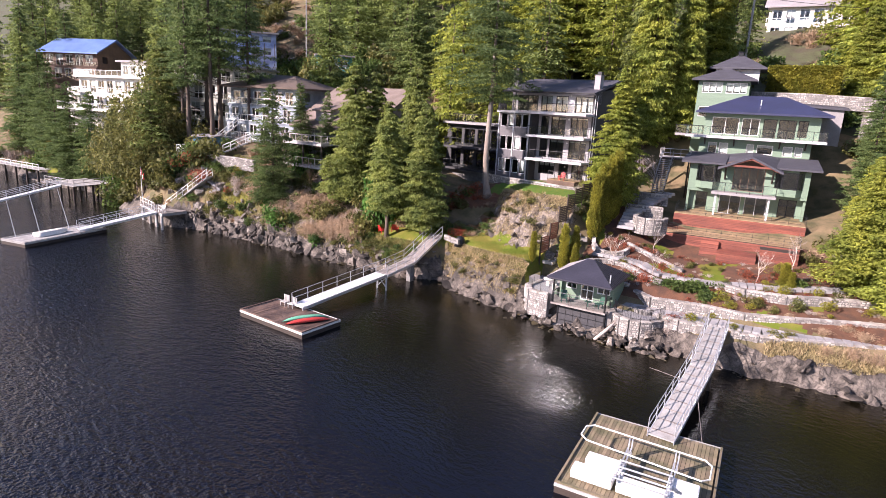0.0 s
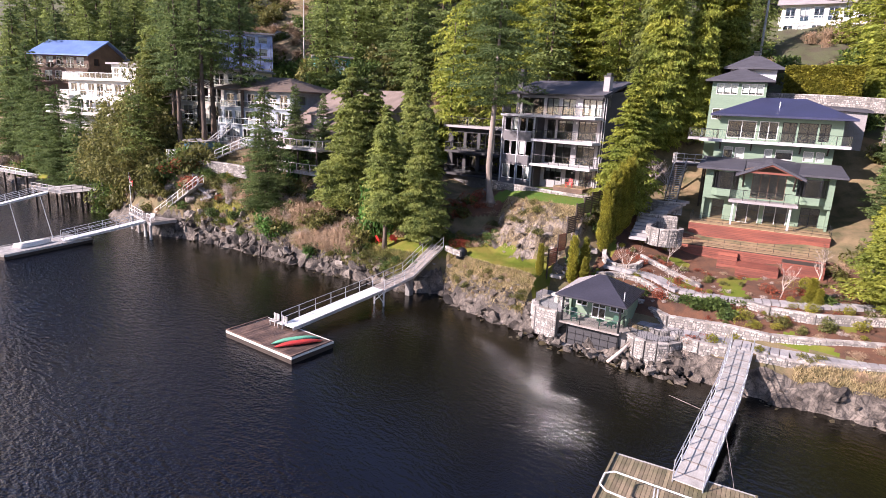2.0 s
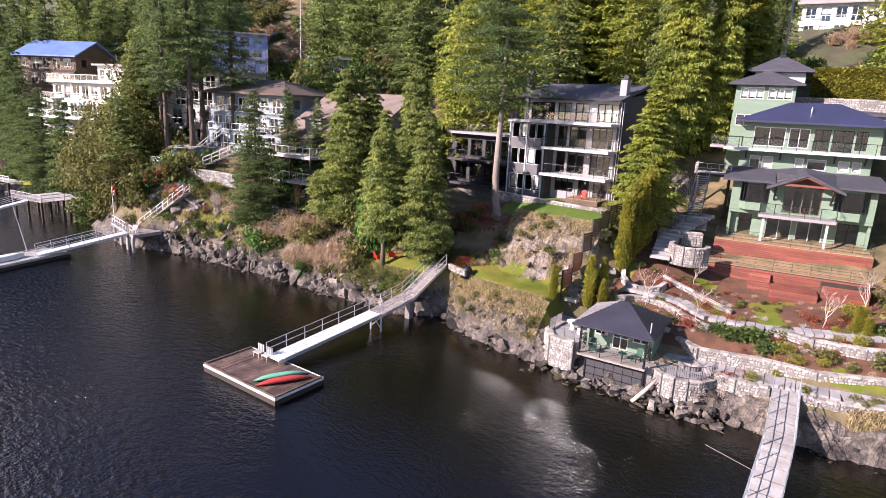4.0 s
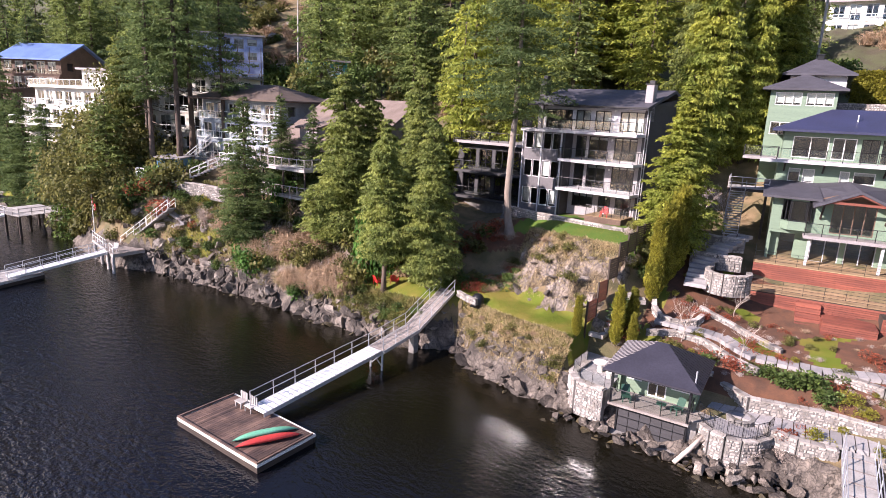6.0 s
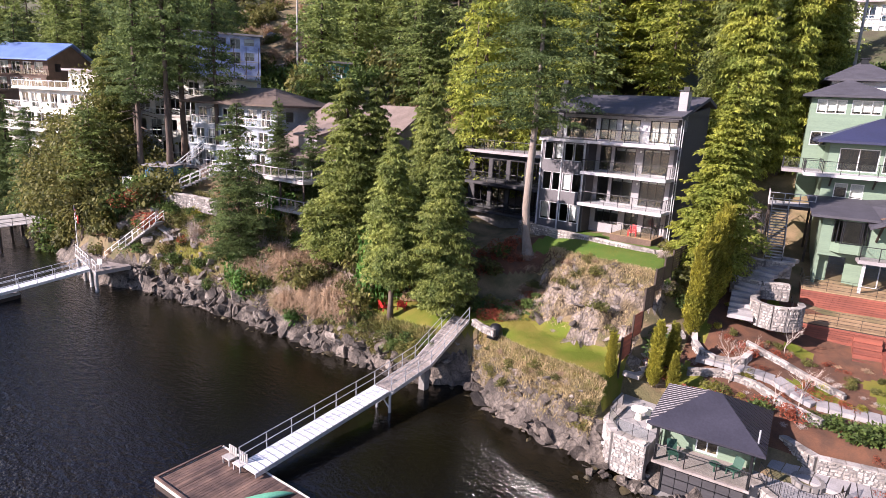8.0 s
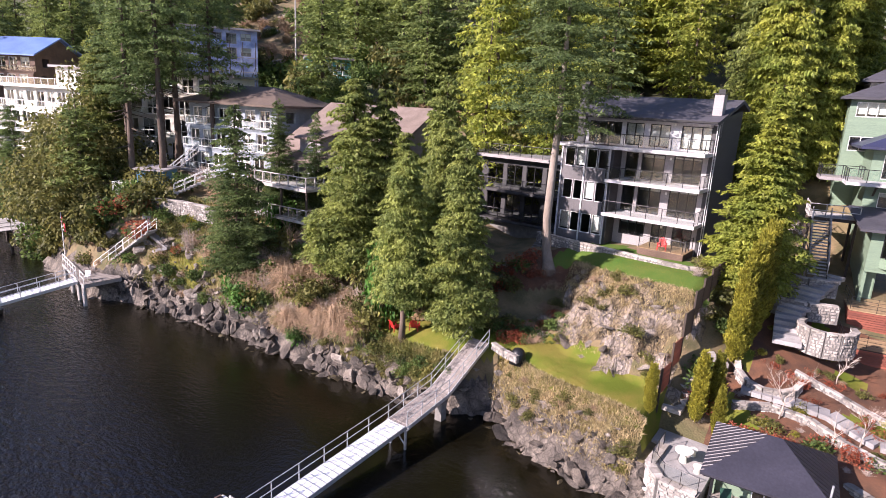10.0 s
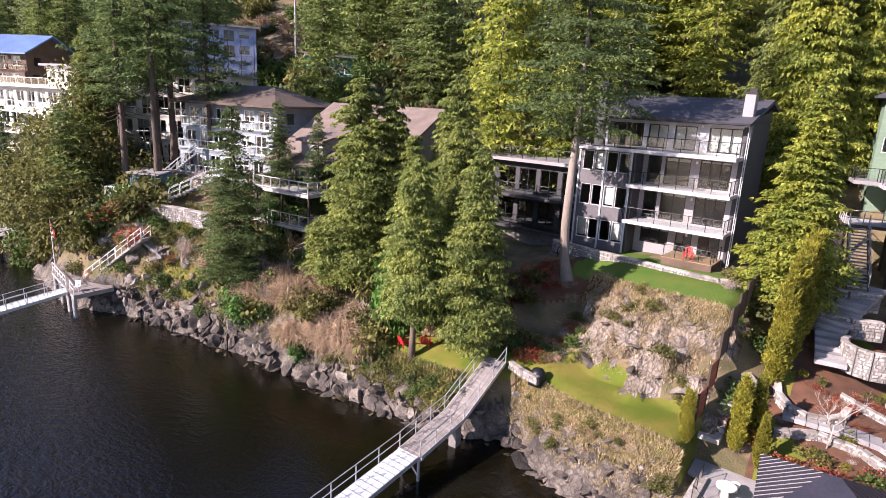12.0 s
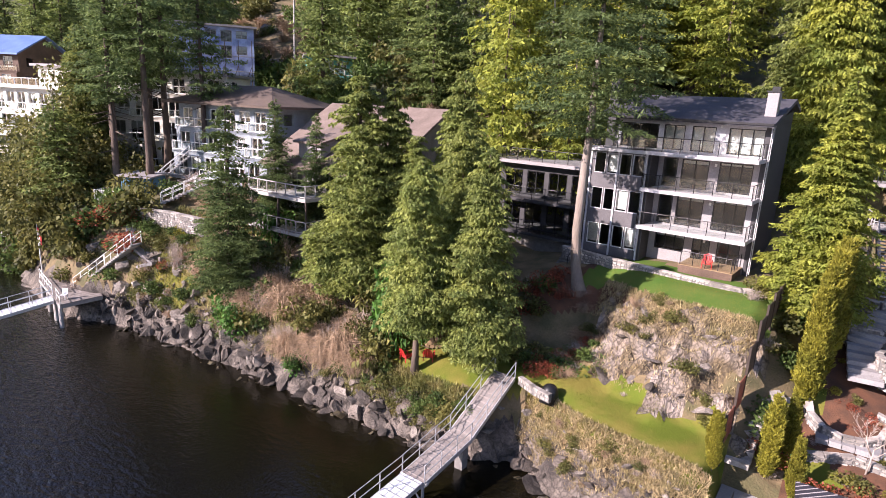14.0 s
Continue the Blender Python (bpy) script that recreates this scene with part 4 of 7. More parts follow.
# ---- the green house ----
def green_house():
    h = thing("green_house", "stepped sage-green house with dark blue hip roof", "house", -13.2, 68.6, 0, 8.0)
    W = 11.8
    # lower block: ground storey and main storey under a low roof
    z0, z1, z2 = 8.6, 11.3, 14.3
    g_holes = [(3.4, z0 + 0.05, 5.6, z1 - 0.35), (6.0, z0 + 0.05, 8.2, z1 - 0.35), (0.9, z0 + 0.05, 2.2, z1 - 0.35), (9.3, z0 + 0.05, 11.0, z1 - 0.4)]
    wall(h, 0, W, z0 - 1, z1, 0.9, 0.25, GREEN_WALL, g_holes)
    for a in g_holes[:2]:
        window(h, *a, 0.95, PALE_WALL, 2, blind=0)
    window(h, *g_holes[2], 0.95, GREEN_WALL, 1)
    window(h, *g_holes[3], 0.95, BLACK_METAL, 2)
    u_holes = [(0.9, z1 + 0.9, 3.1, z2 - 0.3), (4.5, z1 + 0.15, 7.6, z2 - 0.1), (8.7, z1 + 0.8, 11.1, z2 - 0.4)]
    wall(h, 0, W, z1, z2, 0.0, 0.25, GREEN_WALL, u_holes)
    part("floor_slab", M().box(0.0, 0.0, z1 - 0.25, W, 7, z1 - 0.01), GREEN_WALL, h)
    for i, a in enumerate(u_holes):
        if i == 1:
            window(h, *a, 0.06, BROWN_WALL, 4, blind=0.0)
            continue
        # a canted bay: sill and head, a broad middle light, two slanting side lights
        x0, zb, x1, zt = a
        ring = [(x0 - 0.1, -0.02), (x0 + 0.45, -0.62), (x1 - 0.45, -0.62), (x1 + 0.1, -0.02)]
        bay = part("bay_window", M().prism(ring, zb - 0.75, zb), GREEN_WALL, h, "sage-green canted bay window")
        part("bay_head", M().prism(ring, zt, zt + 0.25), GREEN_WALL, bay)
        window(bay, x0 + 0.5, zb, x1 - 0.5, zt, -0.6, BLACK_METAL, 1, 1, 0.08)
        for p, q in ((ring[0], ring[1]), (ring[2], ring[3])):
            p, q = Vector((*p, zb)), Vector((*q, zb))
            up = Vector((0, 0, zt - zb))
            fr = M()
            for e in (p, q, p.lerp(q, 0.5)):
                fr.rod(e.lerp((p + q) / 2, 0.06), e.lerp((p + q) / 2, 0.06) + up, 0.05, n=4)
            part("side_frame", fr, BLACK_METAL, bay)
            pane = part("pane", M().add([p, q, q + up, p + up], [(0, 1, 2, 3)]), GLASS, bay)
            pane.visible_shadow = False
    balcony(h, 2.6, 8.9, -1.6, 0.0, z1 - 0.02, GREY_WALL)
    part("corner_post", M().box(3.0, -1.3, z0, 3.2, -1.1, z1 - 0.3).box(8.2, -1.3, z0, 8.4, -1.1, z1 - 0.3), PALE_WALL, h)
    wall(h, 0.25, 7.2, z0 - 1, 14.3, W - 0.25, 0.25, GREEN_WALL, [(4, 12, 5.5, 13.5)], side=True)
    wall(h, 0.25, 7.2, z0 - 1, 14.3, 0, 0.25, GREEN_WALL, side=True)
    wall(h, 7.2, 14, z0 - 1, 17.0, W - 0.25, 0.25, GREEN_WALL, side=True)
    wall(h, 7.2, 14, z0 - 1, 17.0, 0, 0.25, GREEN_WALL, side=True)
    part("room_wall", M().box(0.3, 4.5, z0, W - 0.3, 4.6, z2), ROOM, h)
    # low roof with central gable on brackets
    part("low_roof", M().slab([(-0.9, -1.0, 14.35), (3.6, -1.0, 14.35), (3.6, 7.15, 15.05), (-0.9, 7.15, 15.05)], 0.2).slab([(8.5, -1.0, 14.35), (W + 0.9, -1.0, 14.35), (W + 0.9, 7.15, 15.05), (8.5, 7.15, 15.05)], 0.2), DARK_ROOF, h, "charcoal shingle lower roof")
    part("gable_roof", M().slab([(2.9, -1.9, 13.9), (6.05, -1.9, 15.35), (6.05, 7.1, 15.4), (2.9, 7.1, 14.95)], 0.22).slab([(6.05, -1.9, 15.35), (9.2, -1.9, 13.9), (9.2, 7.1, 14.95), (6.05, 7.1, 15.4)], 0.22), DARK_ROOF, h, "charcoal shingle gable over the entrance balcony")
    part("gable_wall", M().prism([(3.3, -0.1), (8.8, -0.1), (8.8, 0.1), (3.3, 0.1)], 14.2, 14.32).add([(3.4, -0.05, 14.3), (8.7, -0.05, 14.3), (6.05, -0.05, 15.2), (3.4, 0.1, 14.3), (8.7, 0.1, 14.3), (6.05, 0.1, 15.2)], [(0, 1, 2), (5, 4, 3), (0, 2, 5, 3), (1, 4, 5, 2)]), BROWN_WALL, h)
    truss = part("truss", M().box(4.1, -1.75, 14.15, 8.0, -1.6, 14.35).slab([(3.3, -1.8, 14.05), (6.05, -1.8, 15.2), (6.05, -1.62, 15.2), (3.3, -1.62, 14.05)], 0.24).slab([(6.05, -1.8, 15.2), (8.8, -1.8, 14.05), (8.8, -1.62, 14.05), (6.05, -1.62, 15.2)], 0.24), RED, h, "red-brown timber gable truss")
    truss.data.materials.clear()
    truss.data.materials.append(RED_WOOD)
    for x in (3.7, 8.3):
        part("bracket", M().rod((x, -0.05, 12.6), (x, -1.5, 14.0), 0.09).box(x - 0.08, -1.6, 13.95, x + 0.08, 0, 14.1), DARK_WOOD, h)
    # middle storey, upper balcony, top storey
    m_holes = [(1.0, 15.0, 2.0, 16.3), (2.2, 15.0, 3.2, 16.3), (5.2, 15.2, 6.0, 16.3), (6.3, 15.2, 8.0, 16.3), (9.0, 15.2, 10.0, 16.3), (10.2, 15.2, 11.0, 16.3)]
    wall(h, 0.25, W - 0.25, 14.3, 17.0, 7.2, 0.25, GREEN_WALL, m_holes)
    for i, a in enumerate(m_holes):
        window(h, *a, 7.25, WHITE, 1, blind=(0.9 if i % 3 else 0.3))
    for x in (0.6, 3.8, 8.6, 11.2):
        part("bracket", M().rod((x, 7.15, 16.0), (x, 6.2, 16.85), 0.08).box(x - 0.07, 5.8, 16.7, x + 0.07, 7.2, 16.85), DARK_WOOD, h)
    balcony(h, -1.6, W + 1.3, 5.6, 8.2, 17.1, PALE_WALL)
    t_holes = [(1.0, 17.3, 4.0, 19.3), (4.3, 17.3, 6.2, 19.3), (6.6, 17.15, 8.0, 19.3), (8.2, 17.15, 10.0, 19.3), (10.2, 17.4, 11.2, 19.3)]
    wall(h, 0.2, W + 0.6, 17.1, 19.8, 8.2, 0.25, GREEN_WALL, t_holes)
    for i, a in enumerate(t_holes):
        window(h, *a, 8.25, WHITE if i < 2 else BLACK_METAL, 2, blind=0)
    wall(h, 8.45, 15, 17, 19.8, 0.2, 0.25, GREEN_WALL, side=True)
    wall(h, 8.45, 15, 17, 19.8, W + 0.35, 0.25, GREEN_WALL, side=True)
    part("floor_slab", M().box(0.3, 7.5, 16.85, W + 0.3, 15, 17.08), ROOM, h)
    part("room_wall", M().box(0.4, 11.8, 14.3, W + 0.3, 11.95, 19.8), ROOM, h)
    roof = part("roof", hip_roof(-0.9, 6.9, W + 1.7, 16.5, 19.95, 22.0, 0.22, (4.0, 11.5, 8.6, 11.5)), BLUE_ROOF, h, "dark blue metal hip roof")
    part("roof_vent", M().rod((6.0, 9.0, 20.8), (6.0, 9.0, 21.5), 0.07), GALV, roof)
    # rear tower with two small roofs
    tw = (-1.6, 13.0, 4.4, 18.5)
    t_h = [(-1.1, 22.3, 1.3, 23.6), (1.7, 22.3, 4.1, 23.6)]
    wall(h, tw[0], tw[2], 14, 23.9, tw[1], 0.25, GREEN_WALL, t_h + [(-1.2, 19.3, 1.5, 20.6)])
    for a in t_h:
        window(h, *a, tw[1] + 0.03, WHITE, 3, blind=0.8)
    window(h, -1.2, 19.3, 1.5, 20.6, tw[1] + 0.03, WHITE, 3)
    wall(h, tw[1] + 0.25, tw[3], 14, 23.9, tw[0], 0.25, GREEN_WALL, side=True)
    wall(h, tw[1] + 0.25, tw[3], 14, 23.9, tw[2] - 0.25, 0.25, GREEN_WALL, side=True)
    part("room_wall", M().box(tw[0] + 0.3, 15.5, 14, tw[2] - 0.3, 15.6, 23.8), ROOM, h)
    part("tower_roof", hip_roof(tw[0] - 0.8, tw[1] - 0.8, tw[2] + 0.8, 19.5, 24.0, 25.6, 0.2), DARK_ROOF, h, "brown-grey shingle tower roof")
    part("tower_wall", M().box(0.0, 16.5, 24, 5.2, 21, 25.6), PALE_WALL, h)
    cr = part("cupola_roof", hip_roof(-0.8, 15.7, 6.0, 22, 25.7, 27.5, 0.2), DARK_ROOF, h)
    part("cupola_vent", M().box(2.3, 18.5, 27.1, 2.9, 19.1, 27.8).box(2.2, 18.4, 27.8, 3.0, 19.2, 27.9), BLACK_METAL, cr)
    part("side_shed_roof", M().slab([(9.5, 14, 21.3), (15.5, 14, 21.0), (15.5, 20, 21.4), (9.5, 20, 21.7)], 0.25), DARK_ROOF, h)
    part("side_shed_wall", M().box(9.8, 14.4, 14, 15.0, 19.5, 21.0), GREY_WALL, h)
    # side balcony at the left with stairs
    balcony(h, -3.2, 0, 9.0, 12, 17.1, GREY_WALL)
    return h


green_house()


def red_decks():
    d = thing("terrace_deck", "two-level deck with red-stained board skirts and cable rails", "deck", -13.6, 65.9, 0, 8.0)
    # level: x0, y0, x1, y1, top, bottom
    for n, (x0, y0, x1, y1, top, low) in enumerate(((0, 0, 12.8, 3.6, 8.65, 6.9), (-0.6, -3.4, 12.4, 0, 7.0, 5.0))):
        lv = part("level", M().box(x0 + 0.06, y0 + 0.06, low - 0.8, x1 - 0.06, y1, top - 0.06), DARK_WOOD, d)
        boards(lv, x0, y0, x1, y1, top, TAN_DECK, "x", 0.2, seed=n)
        rows = int((top - low) / 0.17)
        for i in range(rows):
            z = low + i * 0.17
            part("skirt_board", M().box(x0, y0, z, x1, y0 + 0.05, z + 0.15), RED_WOOD, lv)
            part("skirt_board", M().box(x0, y0 + 0.06, z, x0 + 0.05, y1, z + 0.15).box(x1 - 0.05, y0 + 0.06, z, x1, y1, z + 0.15), RED_WOOD, lv)
        railing(lv, [(x0 + 0.05, y1), (x0 + 0.05, y0 + 0.05), (x1 - 0.05, y0 + 0.05), (x1 - 0.05, y1)], top, BLACK_METAL, 1.0, 1.5, False, (0.25, 0.5, 0.75, 1.0), 0.014)
    # projecting bay and steps
    bay = part("bay", M().box(5.2, -5.8, 3.8, 8.6, -3.4, 5.9), DARK_WOOD, d)
    for i in range(10):
        z = 4.2 + i * 0.17
        part("skirt_board", M().box(5.15, -5.85, z, 8.65, -5.8, z + 0.15).box(5.1, -5.8, z, 5.2, -3.4, z + 0.15), RED_WOOD, bay)
    boards(bay, 5.15, -5.85, 8.65, -3.4, 5.95, RED_WOOD, "x", 0.2, seed=5)
    bay2 = part("bay", M().box(8.9, -5.2, 3.8, 12.2, -3.4, 6.7), DARK_WOOD, d)
    for i in range(15):
        z = 4.2 + i * 0.17
        part("skirt_board", M().box(8.85, -5.25, z, 12.25, -5.2, z + 0.15).box(12.2, -5.2, z, 12.26, -3.4, z + 0.15), RED_WOOD, bay2)
    for i in range(7):
        part("step", M().box(3.4, -5.5 + i * 0.3, 4.0, 5.1, -5.2 + i * 0.3, 4.6 + i * 0.34), RED_WOOD, d)
    for i in range(4):
        part("step", M().box(1.0, -5.2 + i * 0.45, 4.0, 3.2, -4.75 + i * 0.45, 4.7 + i * 0.2), TAN_DECK, d)
    return d


red_decks()


# ---- pavilion and boathouse ----
def pavilion():
    p = thing("pavilion", "small green pavilion with dark hip roof over a boathouse", "pavilion", -18.0, 45.0, 0, 4.0)
    W = 5.0
    # boathouse under it
    part("base_wall", M().box(0.5, 0.55, -0.6, 4.95, 4.5, 2.05), MORTAR, p)
    part("boat_door_frame", M().box(0.5, 0.3, -0.1, 4.9, 0.5, 0.05).box(0.5, 0.3, 1.7, 4.9, 0.5, 1.85).box(0.5, 0.3, 0.05, 0.6, 0.5, 1.7).box(4.8, 0.3, 0.05, 4.9, 0.5, 1.7), BLACK_METAL, p)
    for i in range(6):
        part("boat_door_panel", M().box(0.63 + i * 0.695, 0.36, 0.06, 0.63 + i * 0.695 + 0.66, 0.42, 1.68), BLACK_WALL, p, "charcoal boathouse door panel")
        for k in range(2):
            part("rib", M().box(0.63 + i * 0.695, 0.33, 0.55 + k * 0.6, 0.63 + i * 0.695 + 0.66, 0.36, 0.6 + k * 0.6), BLACK_METAL, p)
    # porch floor in the darker boards: the roof's shade is put into its colour
    part("floor", M().box(0.0, -0.2, 2.05, W, 5.2, 2.2), PIER_WOOD, p)
    hs = [(0.5, 3.1, 1.5, 4.1), (1.9, 2.25, 3.1, 4.15), (3.4, 3.1, 4.6, 4.1)]
    wall(p, 0.2, W - 0.2, 2.2, 4.5, 2.2, 0.2, GREEN_WALL, hs)
    window(p, *hs[0], 2.24, WHITE, 2)
    window(p, *hs[1], 2.24, WHITE, 2, 2, name="glass_door")
    window(p, *hs[2], 2.24, WHITE, 2)
    wall(p, 1.8, 5.2, 2.2, 4.5, 0.0, 0.2, GREEN_WALL, [(2.6, 3.1, 3.8, 4.1)], side=True)
    wall(p, 1.8, 5.2, 2.2, 4.5, W - 0.2, 0.2, GREEN_WALL, side=True)
    wall(p, 0.2, W - 0.2, 2.2, 4.5, 5.0, 0.2, GREEN_WALL)
    for x in (0.05, W - 0.2):
        part("post", M().box(x, -0.1, 2.2, x + 0.15, 0.05, 4.5, 0.02), BLACK_METAL, p)
    part("fascia", M().box(-0.3, -0.55, 4.42, W + 0.3, -0.45, 4.62), BLACK_METAL, p)
    railing(p, [(0.1, 1.6), (0.1, -0.12), (W - 0.1, -0.12), (W - 0.1, 1.6)], 2.2, BLACK_METAL, 1.0, 1.7)
    x0, y0, x1, y1, ze, zt, n = -0.45, -0.6, W + 0.45, 5.3, 4.6, 6.1, 20
    roof = part("roof", hip_roof(x0, y0, x1, y1, ze, zt, 0.12, (2.2, 2.4, 2.8, 2.4)), surface("charcoal_metal_roof", (0.038, 0.036, 0.05), 0.5, None, 0.6, 0.5, 8, 0.05), p, "charcoal standing-seam hip roof")
    # standing seams run up to the hips
    apexes = ((2.2, 2.4), (2.8, 2.4))
    for s in range(16):
        u = (s + 0.5) / 16
        for a, b, c in (((x0, y0), (x0, y1), apexes[0]), ((x1, y0), (x1, y1), apexes[1])):
            y = a[1] + (b[1] - a[1]) * u
            k = min((y - a[1]) / (c[1] - a[1]), (b[1] - y) / (b[1] - c[1]))
            # sun and shade put into the seam colour: pale left slope, black right
            part("seam", M().rod((a[0], y, ze + 0.02), (a[0] + (c[0] - a[0]) * k, y, ze + (zt - ze) * k + 0.02), 0.02, n=4), GREY_WALL if a[0] == x0 else BLACK_METAL, roof)
    part("vent_pipe", M().rod((5.0, 0.2, 4.6), (5.0, 0.2, 5.6), 0.05), GALV, roof)
    return p


pavilion()


def tree_chair(x, y, z, rz, label, mat):
    c = thing("patio_chair", label, "chair", x, y, z, rz, group="chairs on the pavilion porch")
    part("seat", M().box(-0.28, -0.28, 0.36, 0.28, 0.28, 0.42), mat, c)
    part("backrest", M().slab([(-0.28, 0.24, 0.42), (0.28, 0.24, 0.42), (0.28, 0.42, 1.0), (-0.28, 0.42, 1.0)], 0.04), mat, c)
    for a in (-0.26, 0.2):
        for b in (-0.26, 0.2):
            part("leg", M().box(a, b, 0, a + 0.06, b + 0.06, 0.36), mat, c)


GREEN_PAINT = surface("dark_green_paint", (0.03, 0.09, 0.06), 0.5, None, 1, 0.3, 10, 0)
tree_chair(-17.1, 45.7, 2.2, 30, "dark green wooden chair on the porch", GREEN_PAINT)
tree_chair(-14.0, 46.2, 2.2, -30, "dark green wooden chair on the porch", GREEN_PAINT)
tb = thing("side_table", "small round dark table on the porch", "table", -14.9, 45.9, 2.2)
part("tabletop", M().rod((0, 0, 0.46), (0, 0, 0.5), 0.32, n=14), GREEN_PAINT, tb)
part("leg", M().rod((0, 0, 0), (0, 0, 0.46), 0.05), GREEN_PAINT, tb)


# ---- houses along the cove ----
def terraced_house(name, label, x, y, rz, w, depth, levels, wall_mat, roof_mat, rail_mat, frame_mat, step=1.6, roof="flat", bal=True, rise=3.2):
    """A house of stacked storeys, each set back behind its balcony; levels: floor heights, last is the eave."""
    h = thing(name, label, "house", x, y, 0, rz)
    for k, (z, t) in enumerate(zip(levels, levels[1:])):
        yy = k * step
        n = max(3, int(w / 2.3))
        holes = [(0.6 + i * (w - 1.0) / n, z + (0.1 if i % 2 else 0.7), 0.6 + (i + 0.72) * (w - 1.0) / n, t - 0.5) for i in range(n)]
        wall(h, 0, w, z - (0 if k else 5), t, yy, 0.3, wall_mat, holes)
        for i, a in enumerate(holes):
            window(h, *a, yy + 0.06, frame_mat, 2, blind=(0.5 if i % 3 == 1 else 0))
        wall(h, yy + 0.3, depth, z - (0 if k else 5), t, 0, 0.3, wall_mat, side=True)
        wall(h, yy + 0.3, depth, z - (0 if k else 5), t, w - 0.3, 0.3, wall_mat, [(yy + 1.5, z + 0.8, yy + 3, t - 0.6)], side=True)
        part("floor_slab", M().box(0.3, yy + 0.32, t - 0.25, w - 0.3, depth, t - 0.02), wall_mat, h)
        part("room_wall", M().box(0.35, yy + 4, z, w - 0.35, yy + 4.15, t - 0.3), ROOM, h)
        if bal:
            b = part("balcony", M().box(-0.3, yy - step, z - 0.3, w + 0.2, yy - 0.01, z - 0.02), wall_mat, h)
            railing(b, [(-0.25, yy - 0.1), (-0.25, yy - step + 0.08), (w + 0.15, yy - step + 0.08), (w + 0.15, yy - 0.1)], z, rail_mat, 1.0, 1.6, True, (0.1, 1.0), 0.05)
    z, yy = levels[-1], (len(levels) - 2) * step
    if roof == "flat":
        part("roof", M().box(-0.5, yy - 0.8, z, w + 0.5, depth + 0.4, z + 0.3), roof_mat, h)
    elif roof == "hip":
        part("roof", hip_roof(-1.2, yy - 1.3, w + 1.2, depth + 1.2, z + 0.2, z + 2.2, 0.25), roof_mat, h)
    else:
        c = (yy + depth) / 2
        part("roof", M().slab([(-0.8, yy - 0.9, z), (w + 0.8, yy - 0.9, z), (w + 0.8, c, z + rise), (-0.8, c, z + rise)], 0.25).slab([(-0.8, c, z + rise), (w + 0.8, c, z + rise), (w + 0.8, depth + 0.8, z), (-0.8, depth + 0.8, z)], 0.25), roof_mat, h)
        for xx in (0, w - 0.3):
            part("gable_wall", M().add([(xx, yy, z - 0.05), (xx, depth, z - 0.05), (xx, c, z + rise - 0.3), (xx + 0.3, yy, z - 0.05), (xx + 0.3, depth, z - 0.05), (xx + 0.3, c, z + rise - 0.3)], [(0, 2, 1), (3, 4, 5), (0, 3, 5, 2), (1, 2, 5, 4), (0, 1, 4, 3)]), wall_mat, h)
    return h


wh = terraced_house("white_house", "white stepped house with railed terraces facing the water", -121, 49.5, 9.5, 18, 13, (15.2, 18.0, 20.8), WHITE_WALL, WHITE_WALL, WHITE, WHITE, 2.2)
uh = [(9.5 + i * 2.0, 21.6, 9.5 + i * 2.0 + 1.3, 23.2) for i in range(4)]
wall(wh, 9, 18, 21.1, 23.8, 4.6, 0.3, WHITE_WALL, uh)
for o in uh:
    window(wh, *o, 4.66, WHITE, 2)
part("upper_wall", M().box(9, 4.9, 21.1, 9.3, 12, 23.8).box(17.7, 4.9, 21.1, 18, 12, 23.8).box(9.3, 7.5, 21.1, 17.7, 7.7, 23.8), WHITE_WALL, wh)
part("upper_roof", M().box(8.4, 3.9, 23.8, 18.6, 12.5, 24.1), GREY_WALL, wh)
part("chimney", M().box(12.5, 8, 24.1, 13.4, 9, 25.3), WHITE_WALL, wh)
railing(wh, [(-0.4, 4.4), (-0.4, 1.5), (18.3, 1.5)], 21.1, WHITE, 1.0, 1.6, True, (0.1, 1.0), 0.05)
bh = terraced_house("blue_roof_house", "brown house with pale blue metal gable roof", -143, 54, 25, 13, 11, (20.5, 23.2, 26.0), BROWN_WALL, BLUE_METAL, BROWN_WALL, WHITE, 0.6, "gable")
terraced_house("stucco_house", "cream stucco house half hidden by tall firs", -99, 57, 30, 15, 11, (12, 15, 18, 21, 23.5), WHITE_WALL, GREY_WALL, WHITE, WHITE, 1.2)
terraced_house("hip_roof_house", "white and grey house under a brown hip roof", -83.0, 57, 6, 14.5, 10, (12.2, 15.0, 17.6, 20.2), surface("pale_blue_panel", (0.30, 0.34, 0.37), 0.7, None, 1, 0.4, 10, 0.1), surface("dark_brown_shingle", (0.12, 0.085, 0.065), 0.85, (0.08, 0.058, 0.045), 0.8, 0.7, 7, 0.4), WHITE, WHITE, 0.5, "hip")
gh2 = terraced_house("gable_house", "brown shingled house with railed decks behind cedars", -66.0, 56.8, 0, 14, 18, (9.8, 12.9, 15.2), surface("taupe_siding", (0.30, 0.25, 0.22), 0.75, None, 1, 0.4, 10, 0.1), BROWN_ROOF, GREY_WOOD, WHITE, 0.3, "gable", True, 5.8)
for z in (10.0, 13.1):
    b = part("balcony", M().box(1.8, -3.9, z - 0.3, 9.5, -0.3, z), GREY_WOOD, gh2, "grey railed timber deck")
    railing(b, [(1.9, -0.4), (1.9, -3.8), (9.4, -3.8), (9.4, -0.4)], z, GREY_WOOD, 1.05, 1.3, True, (0.1, 1.0), 0.05)
    for x in (2.0, 5.6, 9.2):
        part("deck_post", M().box(x, -3.7, 4, x + 0.16, -3.54, z - 0.3), DARK_WOOD, gh2)
